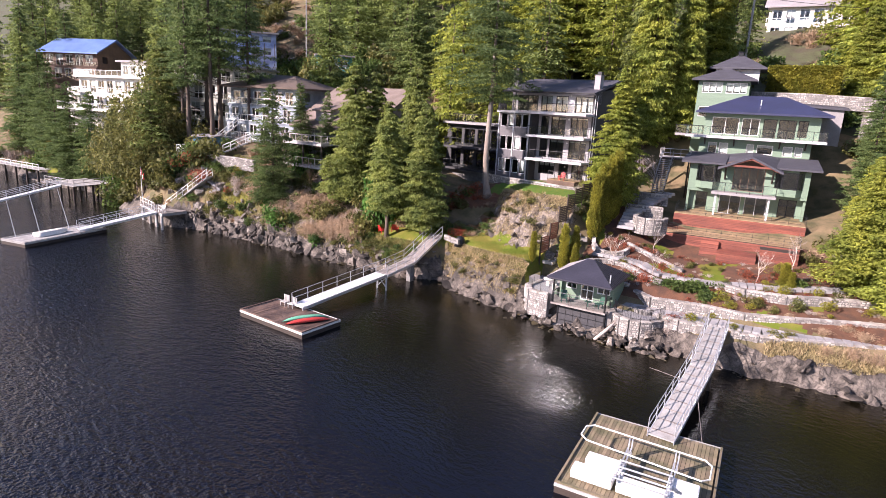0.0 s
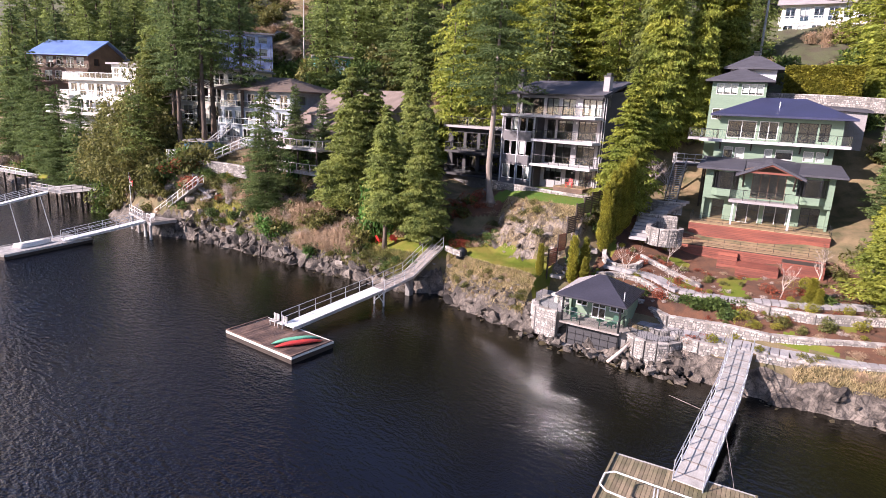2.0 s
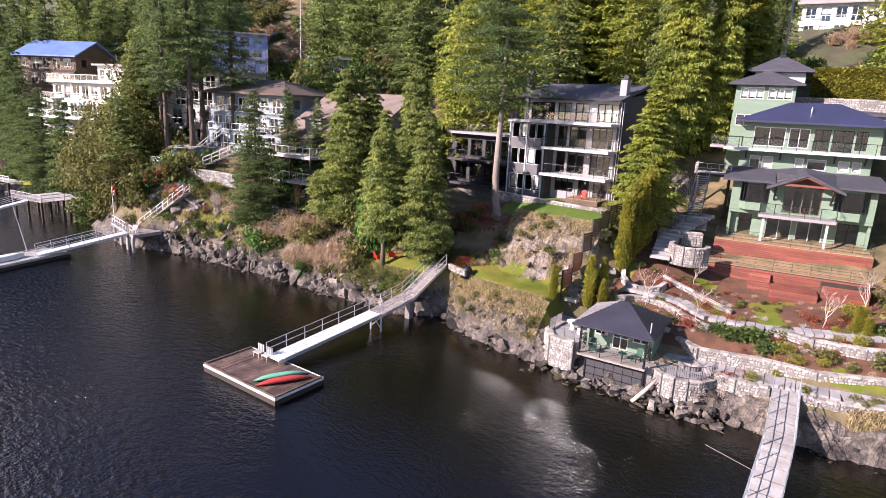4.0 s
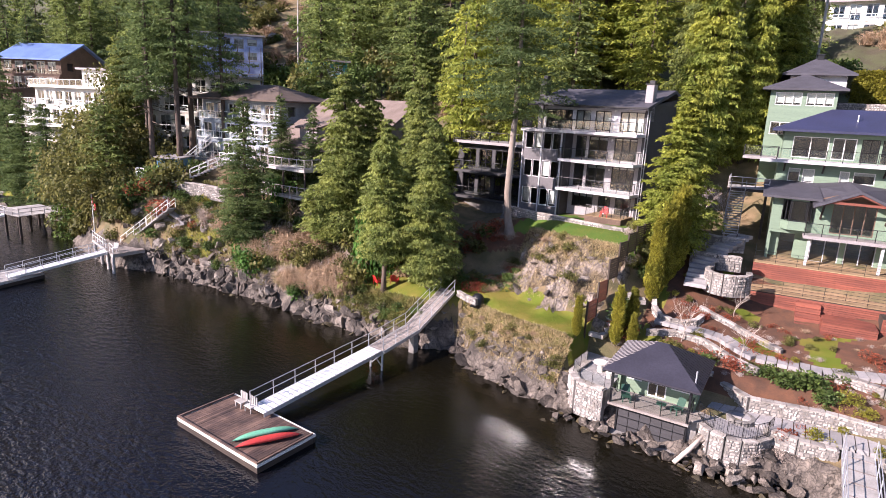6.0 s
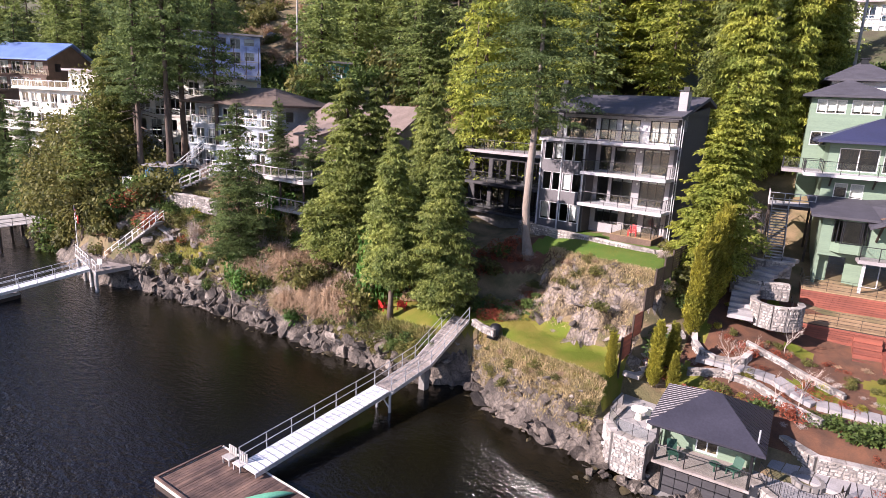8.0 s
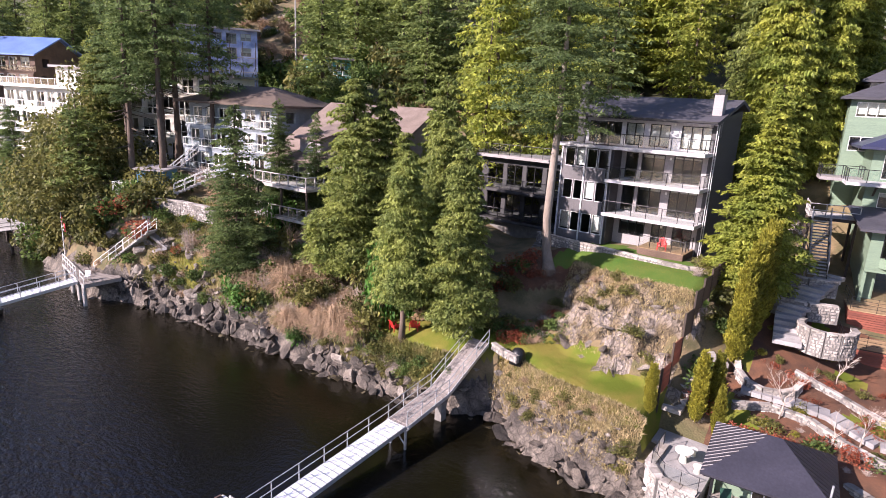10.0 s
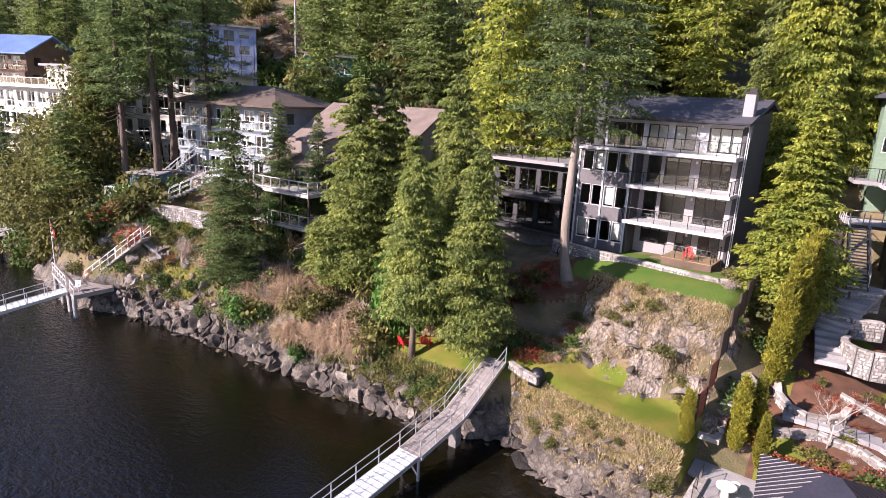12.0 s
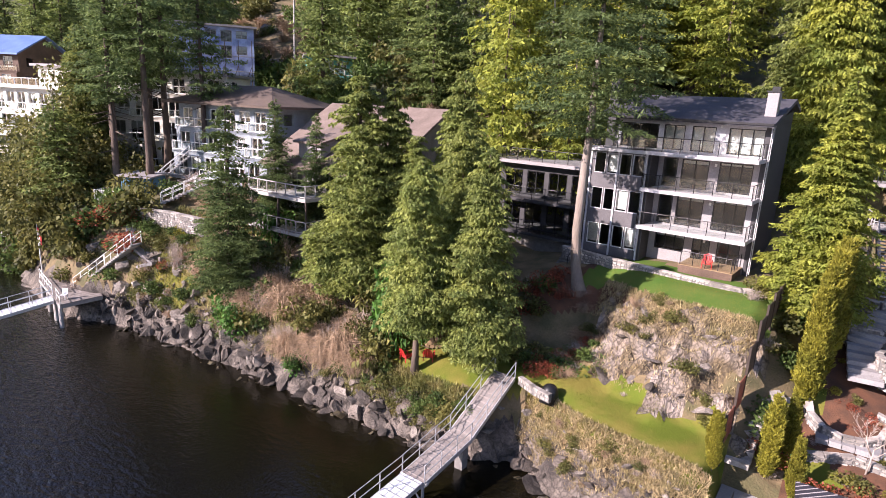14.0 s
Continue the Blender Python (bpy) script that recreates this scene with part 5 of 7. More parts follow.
part("dormer", M().box(3.6, 0.6, 15.4, 6.6, 4.5, 17.6), GREY_WALL, gh2)
part("dormer_roof", M().slab([(3.2, 0.2, 17.5), (7.0, 0.2, 17.5), (7.0, 6.2, 18.9), (3.2, 6.2, 18.9)], 0.2), BROWN_ROOF, gh2)
uh = terraced_house("unfinished_house", "house under construction wrapped in blue-white sheathing", -112.7, 74.6, 54, 13, 10, (27.0, 29.6, 32.0), TARP, GREY_WALL, GALV, GREY_WALL, 0.3, "flat", False)
for i in range(7):
    part("scaffold_tube", M().rod((i * 2.1, -1.0, 20), (i * 2.1, -1.0, 30), 0.06).rod((i * 2.1, -1.0, 20.5), (min(i + 1, 6) * 2.1 + 0.01, -1.0, 26), 0.05), DARK_WOOD, uh)
for z in (22.5, 25, 27.4):
    part("scaffold_plank", M().box(-0.3, -1.3, z, 13, -0.5, z + 0.08), GREY_WOOD, uh)
terraced_house("hillside_house", "small white house high among the trees", -83.3, 113, 32, 9, 8, (31.0, 33.6, 36.0), WHITE_WALL, GREY_WALL, WHITE, WHITE, 0.4)
terraced_house("hilltop_house", "white house with balconies above the hedge", -16.5, 125, 5, 14, 9, (33.5, 36.5, 39.6), WHITE_WALL, GREY_WALL, WHITE, WHITE, 0.8, "gable")
terraced_house("small_house", "teal and white cabin on the hillside", -91, 84, 50, 7, 6, (25.0, 27.6), TEAL, GREY_WALL, WHITE, WHITE, 0.3)


# ---- trees ----
def leaf_quads(P, D, L, Wd, rnd):
    """Bent kite-shaped sprays at points P, along directions D."""
    n = len(P)
    D = D / np.linalg.norm(D, axis=1, keepdims=True)
    up = rnd.normal(size=(n, 3)) * 0.6 + np.array([0, 0, 1.0])
    S = np.cross(D, up)
    S /= np.linalg.norm(S, axis=1, keepdims=True) + 1e-9
    N = np.cross(S, D)
    a = P
    b = P + D * L[:, None] * 0.45 + S * Wd[:, None] + N * L[:, None] * 0.08
    c = P + D * L[:, None] - N * L[:, None] * 0.15
    d = P + D * L[:, None] * 0.45 - S * Wd[:, None] + N * L[:, None] * 0.08
    V = np.stack([a, b, c, d], 1).reshape(-1, 3)
    F = np.arange(4 * n).reshape(-1, 4)
    return V, F


def np_mesh(name, V, F):
    me = bpy.data.meshes.new(name)
    me.vertices.add(len(V))
    me.vertices.foreach_set("co", V.astype(np.float32).ravel())
    me.loops.add(F.size)
    me.loops.foreach_set("vertex_index", F.astype(np.int32).ravel())
    me.polygons.add(len(F))
    me.polygons.foreach_set("loop_start", np.arange(0, F.size, F.shape[1], dtype=np.int32))
    me.update()
    me.validate()
    return me


def conifer_crown(name, seed, height, base, radius, boughs, sprays, leaf, power=0.5, droop=0.35, ragged=0.25, hang=0.6, width=0.19, climb=0.15):
    """A crown of flat boughs with gaps between them: side twigs along each bough, a row of pointed sprays on each twig."""
    rnd = np.random.default_rng(seed)
    t = np.clip(1 - rnd.random(boughs) ** 0.68, 0.0, 0.99)
    ang = rnd.random(boughs) * 2 * np.pi
    # the crown bulges and falls in from side to side and from height to height
    bulge = 1 + 0.22 * np.sin(ang * 2 + seed + t * 9) * np.sin(t * 17 + seed * 1.7)
    reach = radius * (1 - t) ** power * (0.45 + 0.55 * np.minimum(1, (t + 0.02) / 0.12)) * bulge * rnd.uniform(1 - ragged * 1.8, 1 + ragged * 0.8, boughs)
    reach = np.maximum(reach, 0.22)
    z0 = base + (height - base) * t
    k = np.maximum(8, sprays * (0.25 + 0.9 * reach / radius)).astype(int)
    i = np.repeat(np.arange(boughs), k)
    n = len(i)
    u = 0.12 + 0.88 * rnd.random(n) ** 0.75
    out = np.stack([np.cos(ang[i]), np.sin(ang[i])], 1)
    lat = np.stack([-out[:, 1], out[:, 0]], 1)
    side = rnd.choice((-1.0, 1.0), n)
    w = rnd.random(n) * (0.10 + reach[i] * 0.30 * np.sin(np.pi * np.clip(u, 0.05, 0.97)))
    r = reach[i] * u + w * 0.45
    P = np.zeros((n, 3))
    P[:, :2] = out * r[:, None] + lat * (side * w)[:, None]
    P[:, 2] = z0[i] + climb * r - droop * r * u - w * 0.35 + rnd.normal(size=n) * 0.05
    D = np.zeros((n, 3))
    D[:, :2] = out * 0.6 + lat * (side * 0.7)[:, None] + rnd.normal(size=(n, 2)) * 0.5
    D[:, 2] = -hang + rnd.normal(size=n) * 0.45
    D /= np.linalg.norm(D, axis=1, keepdims=True)
    S = np.cross(D, rnd.normal(size=(n, 3)) * 0.45 + np.array([0, 0, 1.0]))
    S /= np.linalg.norm(S, axis=1, keepdims=True) + 1e-9
    L = leaf * rnd.uniform(0.55, 1.4, n)
    V = np.stack([P - S * (L * width)[:, None], P + S * (L * width)[:, None], P + D * L[:, None]], 1).reshape(-1, 3)
    return np_mesh(name, V, np.arange(3 * n).reshape(-1, 3))


def trunk_mesh(height, r, seed, lean=0.0, stubs=0, base=0.0):
    rnd = random.Random(seed)
    pts = [(lean * (i / 7) ** 2 + rnd.uniform(-0.05, 0.05), rnd.uniform(-0.05, 0.05), -0.6 + (height + 0.6) * i / 7) for i in range(8)]
    m = M().tube(pts, [r * (1.35 if i == 0 else 1.0) * (1 - i / 7.6) + 0.015 for i in range(8)], 8)
    for i in range(stubs):
        a, z = rnd.uniform(0, 6.28), base + (height - base) * rnd.random() * 0.8
        L = 1.6 * (1 - z / height) + 0.3
        m.rod((0, 0, z), (math.cos(a) * L, math.sin(a) * L, z - 0.25 * L), 0.05, 0.012, 4)
    return m


def make_tree(name, label, crown, trunk, leaf_mat, bark):
    t = thing(name, label, "tree")
    part("trunk", trunk, bark, t, smooth=True)
    part("crown", crown, leaf_mat, t)
    return t


def place(proto, x, y, z, s=1.0, sz=None, rz=0.0, label=""):
    o = copy_thing(proto, pose(x, y, z, 0, 0, rz) @ Matrix.Diagonal((s, s, sz or s, 1)))
    if label:
        tagged(o, label)
    return o


# models, each 20 m tall
cedars = [make_tree("cedar_tree", "tall cedar with drooping yellow-green sprays", conifer_crown("crown", 11 + i, 20, (4.6, 1.2, 1.6)[i], 3.2, 1000, 84, 0.29, 0.40, 0.34, 0.42, 0.8, 0.27), trunk_mesh(19.6, 0.33, i, 0, 20, 1.5), CEDAR, BARK) for i in range(3)]
firs = [make_tree("fir_tree", "tall dark green fir with layered boughs", conifer_crown("crown", 31 + i, 20, 1.4, 3.3, 560, 84, 0.27, 0.48, 0.20, 0.42, 0.25, 0.24), trunk_mesh(19.8, 0.28, i + 9, 0, 40, 1.5), FIR, BARK) for i in range(2)]
fars = [make_tree("forest_conifer", "tall conifer in the wood on the hillside", conifer_crown("crown", 51 + i, 20, 1.5, 3.7, 300, 29, 0.46, (0.55, 0.65, 0.42)[i], 0.28, 0.45, 0.5, 0.27), trunk_mesh(19.6, 0.3, i + 20, 0, 14, 1.0), FAR, BARK) for i in range(3)]
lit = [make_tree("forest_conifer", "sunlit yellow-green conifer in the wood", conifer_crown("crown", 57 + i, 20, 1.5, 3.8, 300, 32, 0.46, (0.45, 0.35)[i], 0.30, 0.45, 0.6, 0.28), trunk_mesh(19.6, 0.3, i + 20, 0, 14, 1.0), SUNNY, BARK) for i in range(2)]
tall = [make_tree("tall_fir", "very tall fir with a bare lower trunk", conifer_crown("crown", 71 + i, 20, 6.5, 2.3, 200, 54, 0.27, 0.35, 0.20, 0.6, 0.35, 0.22), trunk_mesh(19.8, 0.24, i + 30, 0, 30, 3.0), FIR, BARK) for i in range(2)]
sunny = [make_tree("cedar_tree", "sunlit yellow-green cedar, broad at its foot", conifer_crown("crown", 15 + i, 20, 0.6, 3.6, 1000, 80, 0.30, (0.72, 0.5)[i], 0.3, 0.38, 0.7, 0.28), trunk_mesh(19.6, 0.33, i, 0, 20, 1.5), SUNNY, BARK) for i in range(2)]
slim = make_tree("golden_conifer", "slim clipped golden-green conifer", conifer_crown("crown", 91, 20, 0.1, 4.0, 500, 40, 0.75, 0.30, 0.0, 0.10, -0.7, 0.24, 0.7), trunk_mesh(19, 0.3, 41), GOLD, BARK)

R3 = random.Random(5)


def put(kind, x, y, height, width=1.0, z=None, label=""):
    s = height / 20
    return place(kind, x, y, (ground(x, y) if z is None else z) - 0.1, s * width, s, R3.uniform(0, 360), label)


# cedars on the lower lawn
put(cedars[0], -41.5, 49.3, 14.8, 1.0, label="cedar with a bare foot beside the red chairs")
put(cedars[1], -37.6, 51.0, 15.0, 1.0)
put(cedars[2], -50.2, 52.8, 18.0, 1.2)
put(cedars[1], -48.4, 54.6, 17.0, 0.95)
put(cedars[1], -43.4, 56.5, 18.5, 1.0)
put(cedars[2], -41.2, 53.6, 16.0, 0.95)
put(cedars[1], -46.0, 54.5, 14.0, 1.0)
# tall fir beside the charcoal house
big = thing("leaning_fir", "great fir with a pale bent trunk beside the lawn", "tree", -35.3, 60.6, ground(-35.3, 60.6) - 0.2)
part("trunk", M().tube([(0.6, -0.3, -0.3), (0.3, 0, 0.5), (0.05, 0, 1.6), (-0.15, 0, 4), (-0.1, 0.1, 8), (0.0, 0.2, 12), (0.0, 0.3, 29)], [0.62, 0.46, 0.38, 0.35, 0.32, 0.27, 0.03], 10), PALE_BARK, big, smooth=True)
bc = part("crown", conifer_crown("crown", 101, 31, 11.2, 4.6, 420, 105, 0.27, 0.42, 0.22, 0.6, 0.3, 0.24), FIR, big)
bc.location = (-0.2, 0.25, 0)
put(firs[0], -61.0, 48.6, 16.4, 1.2)
put(firs[1], -63.2, 55.3, 12.5, 1.0)
put(firs[0], -58.5, 56, 12, 0.9)
for x, y, hh, k in ((-81.0, 53.0, 34, 0), (-86.8, 58.5, 34, 1), (-84.5, 51.2, 31, 1), (-90.5, 54, 29, 0), (-93, 60, 32, 1), (-78.5, 58, 27, 0)):
    put(tall[k], x, y, hh, 1.0)
put(cedars[1], -95.0, 53.5, 19, 1.0)
put(cedars[2], -100.5, 55.5, 20, 0.95)
put(cedars[1], -106.0, 50.5, 15, 1.0)
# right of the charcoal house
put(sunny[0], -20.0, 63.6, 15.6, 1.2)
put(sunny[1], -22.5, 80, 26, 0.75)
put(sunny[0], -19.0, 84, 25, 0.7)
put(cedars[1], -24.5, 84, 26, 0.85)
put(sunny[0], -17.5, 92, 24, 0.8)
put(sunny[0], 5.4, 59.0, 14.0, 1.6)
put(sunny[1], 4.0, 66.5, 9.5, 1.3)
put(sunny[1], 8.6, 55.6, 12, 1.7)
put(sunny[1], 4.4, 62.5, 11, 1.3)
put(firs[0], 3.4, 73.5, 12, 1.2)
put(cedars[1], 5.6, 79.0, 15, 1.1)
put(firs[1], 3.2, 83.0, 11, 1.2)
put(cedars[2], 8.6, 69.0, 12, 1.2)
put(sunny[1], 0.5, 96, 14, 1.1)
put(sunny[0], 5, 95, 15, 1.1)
for x, y, hh in ((-20.2, 51.8, 3.9), (-19.5, 52.9, 3.6), (-18.9, 51.5, 2.8), (-22.4, 49.3, 2.6), (-22.7, 50.1, 2.2)):
    put(slim, x, y, hh * 1.2, 0.6)
for x, y, hh in ((-19.3, 56.8, 7.0), (-19.1, 58.0, 7.3), (-18.9, 59.3, 7.4), (-18.7, 60.6, 7.4)):
    put(slim, x, y, hh, 0.55)

# the wood on the hillside
RF = random.Random(8)
spots = []
for _ in range(6000):
    if len(spots) >= 250:
        break
    x, y = RF.uniform(-235, 22), RF.uniform(54, 190)
    if y < (shore(x) + 9 if x < -146 else 50 + max(0, -x - 40) * 0.1 + 12):
        continue
    clear = [(-30, 70, 12), (-7, 78, 15), (-73, 62, 12), (-59, 66, 11), (-93, 63, 11), (-112, 55, 14), (-131, 62, 12), (-106, 82, 10), (-79, 112, 8), (-9, 123, 11), (-6, 92, 8), (-88, 86, 9), (-98, 73, 9), (-90, 69, 8), (-100, 95, 7), (-118, 96, 9), (-128, 105, 10), (-145, 118, 12), (-165, 132, 15)]
    if any(math.hypot(x - a, y - b) < r for a, b, r in clear):
        continue
    if any(math.hypot(x - a, y - b) < 4.6 + 0.018 * (y - 60) for a, b in spots):
        continue
    spots.append((x, y))
for i, (x, y) in enumerate(spots):
    # trees behind the houses take the leaf colour with sunshine painted in
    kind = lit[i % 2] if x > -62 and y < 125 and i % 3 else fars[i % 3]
    hh = RF.uniform(17, 27) * (1.0 if y < 140 else 1.1)
    if -30 < x < 5 and y < 130:
        hh *= 0.75
    put(kind, x, y, hh, RF.uniform(0.95, 1.4))
# trees along the cove
for x, y, hh, k in ((-88, 47, 13, 1.5), (-93, 48.5, 12, 1.6), (-99, 51, 13, 1.5), (-104, 53, 12, 1.5), (-112, 49, 18, 1.2), (-118, 48, 20, 1.1), (-124, 48, 16, 1.2), (-131, 50, 20, 1.1), (-140, 52, 24, 1.1), (-150, 52, 22, 1.2), (-145, 60, 26, 1.1)):
    put(firs[int(hh) % 2] if x < -110 else fars[int(hh) % 3], x, y, hh, k)


# ---- rocks ----
def rock_mesh(seed, name="rock"):
    """An angular boulder: a rough ball cut by planes."""
    rnd = np.random.default_rng(seed)
    bm = bmesh.new()
    bmesh.ops.create_icosphere(bm, subdivisions=2, radius=0.5)
    cuts = [(Vector(rnd.normal(size=3)).normalized(), rnd.uniform(0.10, 0.36)) for _ in range(8)]
    for v in bm.verts:
        for n, d in cuts:
            k = v.co.dot(n) - d
            if k > 0:
                v.co -= n * k
        v.co += Vector(rnd.normal(size=3)) * 0.018
    me = bpy.data.meshes.new(name)
    bm.to_mesh(me)
    bm.free()
    return me


ROCKS = [rock_mesh(200 + i) for i in range(8)]
DARK_ROCK = surface("wet_shore_rock", (0.155, 0.125, 0.10), 0.75, (0.04, 0.031, 0.025), 0.9, 0.9, 7, 0.8, lift=0.08, obj=0.4, crack=2.2)
LIGHT_ROCK = surface("sunlit_boulder", (0.34, 0.295, 0.25), 0.85, (0.16, 0.13, 0.105), 0.9, 0.8, 7, 0.7, lift=0.08, obj=0.3, crack=2.2)
RR = random.Random(21)
shore_rocks = thing("shore_rocks", "jagged dark boulders along the waterline", "rocks", kind="structure")
pale_rocks = thing("garden_boulders", "pale rough boulders in the bank", "rocks", kind="structure")


def rock(parent, mat, x, y, size, flat=0.7, z=None):
    me = ROCKS[RR.randrange(8)]
    key = me.name + mat.name
    if key not in rock.made:
        c = me.copy()
        c.materials.append(mat)
        rock.made[key] = c
    o = new("rock", rock.made[key])
    o.parent = parent
    zz = ground(x, y) if z is None else z
    o.matrix_world = pose(x, y, zz + size * 0.05, RR.uniform(-25, 25), RR.uniform(-25, 25), RR.uniform(0, 360)) @ Matrix.Diagonal((size * RR.uniform(0.45, 1.3), size * RR.uniform(0.7, 1.6), size * flat * RR.uniform(0.7, 1.4), 1))


rock.made = {}
for i in range(300):
    x = RR.uniform(-76, 8) if i % 3 else RR.uniform(-46, -20)
    if -18.6 < x < -12.6 or abs(x + 4.2) < 1.3 or abs(x + 35) < 1.2:
        continue
    s = RR.uniform(-0.5, 1.0) if x > -47 else RR.uniform(-0.5, 1.6)
    rock(shore_rocks, DARK_ROCK, x, shore(x) + s, RR.choice((0.4, 0.55, 0.8, 1.0, 1.4)), 0.8)
for i in range(60):
    x = RR.uniform(-72, -22)
    rock(pale_rocks, LIGHT_ROCK, x, shore(x) + RR.uniform(0.7, 1.9), RR.uniform(0.35, 1.1))
for i in range(46):
    x, y = RR.uniform(-72, -62), RR.uniform(45.6, 52)
    rock(pale_rocks, LIGHT_ROCK, x, y, RR.uniform(0.4, 1.3))
for i in range(60):
    x = RR.uniform(-80, -62)
    rock(pale_rocks, LIGHT_ROCK, x, shore(x) + RR.uniform(0.4, 3.4), RR.uniform(0.7, 1.9), 0.9)
for i in range(22):
    x = RR.uniform(-32, -22.6)
    rock(pale_rocks, LIGHT_ROCK if i % 3 else DARK_ROCK, x, shore(x) + RR.uniform(6.2, 11.8), RR.uniform(0.5, 1.6), 0.45)


# ---- stone walls and paths of the terraced garden ----
def stone_wall(label, pts, height, thick=0.4, cap=False, seed=1, drop=0.4):
    """A wall of rough granite along points (x, y, top): mortar core, stones on both faces."""
    w = thing("stone_wall", label, "wall", kind="structure")
    core, st = M(), M()
    rnd = random.Random(seed)
    for (x0, y0, z0), (x1, y1, z1) in zip(pts, pts[1:]):
        p, q = Vector((x0, y0, z0)), Vector((x1, y1, z1))
        d = (q - p)
        L = Vector((d.x, d.y, 0)).length
        u = Vector((d.x, d.y, 0)).normalized()
        n = Vector((u.y, -u.x, 0))
        a, b = n * thick / 2, Vector((0, 0, -0.02))
        core.slab([p + a + b, p - a + b, q - a + b, q + a + b][::-1], height + drop)
        rows = max(2, int((height + drop) / 0.19))
        for side in (1, -1):
            for r in range(rows):
                s = -rnd.uniform(0, 0.3)
                while s < L:
                    ww = rnd.uniform(0.14, 0.42)
                    e0, e1 = max(s, 0) + 0.02, min(s + ww, L) - 0.02
                    s += ww
                    if e1 - e0 < 0.08:
                        continue
                    hh = (height + drop) / rows
                    zt = -r * hh - 0.015
                    zb = zt - hh + 0.03
                    out = thick / 2 + rnd.uniform(0.02, 0.07)
                    inn = thick / 2 - 0.05
                    f = lambda e, k, zz, ins=0.0: p + d * (e / L) + n * side * k + Vector((0, 0, zz))
                    j = [rnd.uniform(-0.05, 0.05) for _ in range(8)]
                    v = [f(e0, inn, zb), f(e1, inn, zb), f(e1, inn, zt), f(e0, inn, zt), f(e0 + 0.04 + j[0], out, zb + 0.03 + j[4]), f(e1 - 0.04 + j[1], out, zb + 0.03 + j[5]), f(e1 - 0.04 + j[2], out, zt - 0.03 + j[6]), f(e0 + 0.04 + j[3], out, zt - 0.03 + j[7])]
                    fc = [(4, 5, 6, 7), (0, 1, 5, 4), (1, 2, 6, 5), (2, 3, 7, 6), (3, 0, 4, 7)]
                    st.add(v, fc if side > 0 else [t[::-1] for t in fc])
        s = 0
        while s < L:
            ww = rnd.uniform(0.4, 0.8)
            e0, e1 = s + 0.015, min(s + ww, L) - 0.015
            s += ww
            if e1 - e0 > 0.1:
                k = thick / 2 + 0.05
                c = [p + d * (e / L) + n * o for e, o in ((e0, k), (e0, -k), (e1, -k), (e1, k))][::-1]
                st.slab([v + Vector((0, 0, 0.03 + rnd.uniform(0, 0.02))) for v in c], 0.09)
    part("core", core, MORTAR, w)
    tagged(part("stones", st, STONE, w), "pale rough granite stones", kind="stuff")
    return w


stone_wall("pale granite wall along the garden path", [(-12.3, 50.6, 3.3), (-10.4, 49.3, 3.3), (-6.4, 50.1, 3.4), (-3.0, 50.2, 3.4), (0.5, 51.3, 3.6), (5.0, 53.0, 3.9), (11, 55, 4.2)], 1.0, seed=1)
stone_wall("low granite wall above the shore rocks", [(-9.2, 47.4, 2.6), (-7.4, 47.2, 2.5), (-5.4, 47.6, 2.45)], 1.1, seed=2)
stone_wall("low granite wall above the shore rocks", [(-3.5, 47.7, 2.5), (-1.5, 48.0, 2.5), (1.5, 49.2, 2.6), (4.3, 50.6, 2.7), (8, 51.5, 2.8)], 1.2, seed=3)
stone_wall("curved granite terrace wall in the garden", [(-6.2, 54.2, 4.6), (-3.6, 53.4, 4.6), (-0.5, 53.7, 4.7), (3.0, 55.2, 4.9), (7.5, 57, 5.0)], 0.8, seed=4)
stone_wall("granite retaining wall round the pavilion patio", [(-21.2, 49.2, 2.7), (-21.3, 46.6, 2.7), (-20.4, 45.5, 2.7), (-18.4, 45.3, 2.7)], 1.6, 0.45, seed=5, drop=0.8)
arc = [(-10.9 + 2.1 * math.cos(a), 47.9 - 2.5 * math.sin(a), 2.15) for a in [i * math.pi / 8 for i in range(-1, 9)]][::-1]
stone_wall("rounded granite wall below the fire-pit patio", [(-12.9, 45.9, 2.15)] + arc, 1.9, 0.5, seed=6, drop=0.5)
def on_land(pts, rise):
    """Points of a wall's top that follow the ground."""
    return [(x, y, land(x, y) + rise) for x, y in pts]


ring = [(-17.2 + 1.9 * math.cos(a), 56.9 + 1.5 * math.sin(a)) for a in [i * math.pi / 6 for i in range(6, 13)]]
stone_wall("round granite planter wall", on_land(ring, 0.5), 0.55, 0.28, seed=8)
ring = [(-14.6 + 1.6 * math.cos(a), 60.6 + 1.6 * math.sin(a), 8.6) for a in [i * math.pi / 6 for i in range(5, 14)]]
stone_wall("round granite terrace wall with potted shrubs", ring, 1.3, 0.3, seed=9)
stone_wall("winding low granite garden wall", on_land([(-18.6, 53.9), (-16.5, 54.6), (-14.4, 54.4), (-12.4, 53.2), (-10.5, 52.4)], 0.4), 0.4, 0.28, seed=10)
stone_wall("winding low granite garden wall", on_land([(-15.8, 57.9), (-13.6, 57.6), (-11.6, 57.0), (-9.6, 56.0)], 0.35), 0.35, 0.28, seed=11)
stone_wall("granite wall beside the pavilion bed", [(-18.4, 51.0, 3.6), (-16.4, 50.9, 3.6), (-13.0, 51.0, 3.6)], 0.9, 0.35, seed=12)
stone_wall("pale stepped granite terrace below the house", [(-18.2, 63.2, 9.3), (-16.0, 63.0, 9.3), (-14.2, 63.6, 9.3)], 0.9, 0.4, seed=13)
stone_wall("pale stepped granite terrace below the house", [(-18.4, 66.2, 10.4), (-16.4, 65.8, 10.4), (-14.6, 66.5, 10.4)], 0.9, 0.4, seed=14)
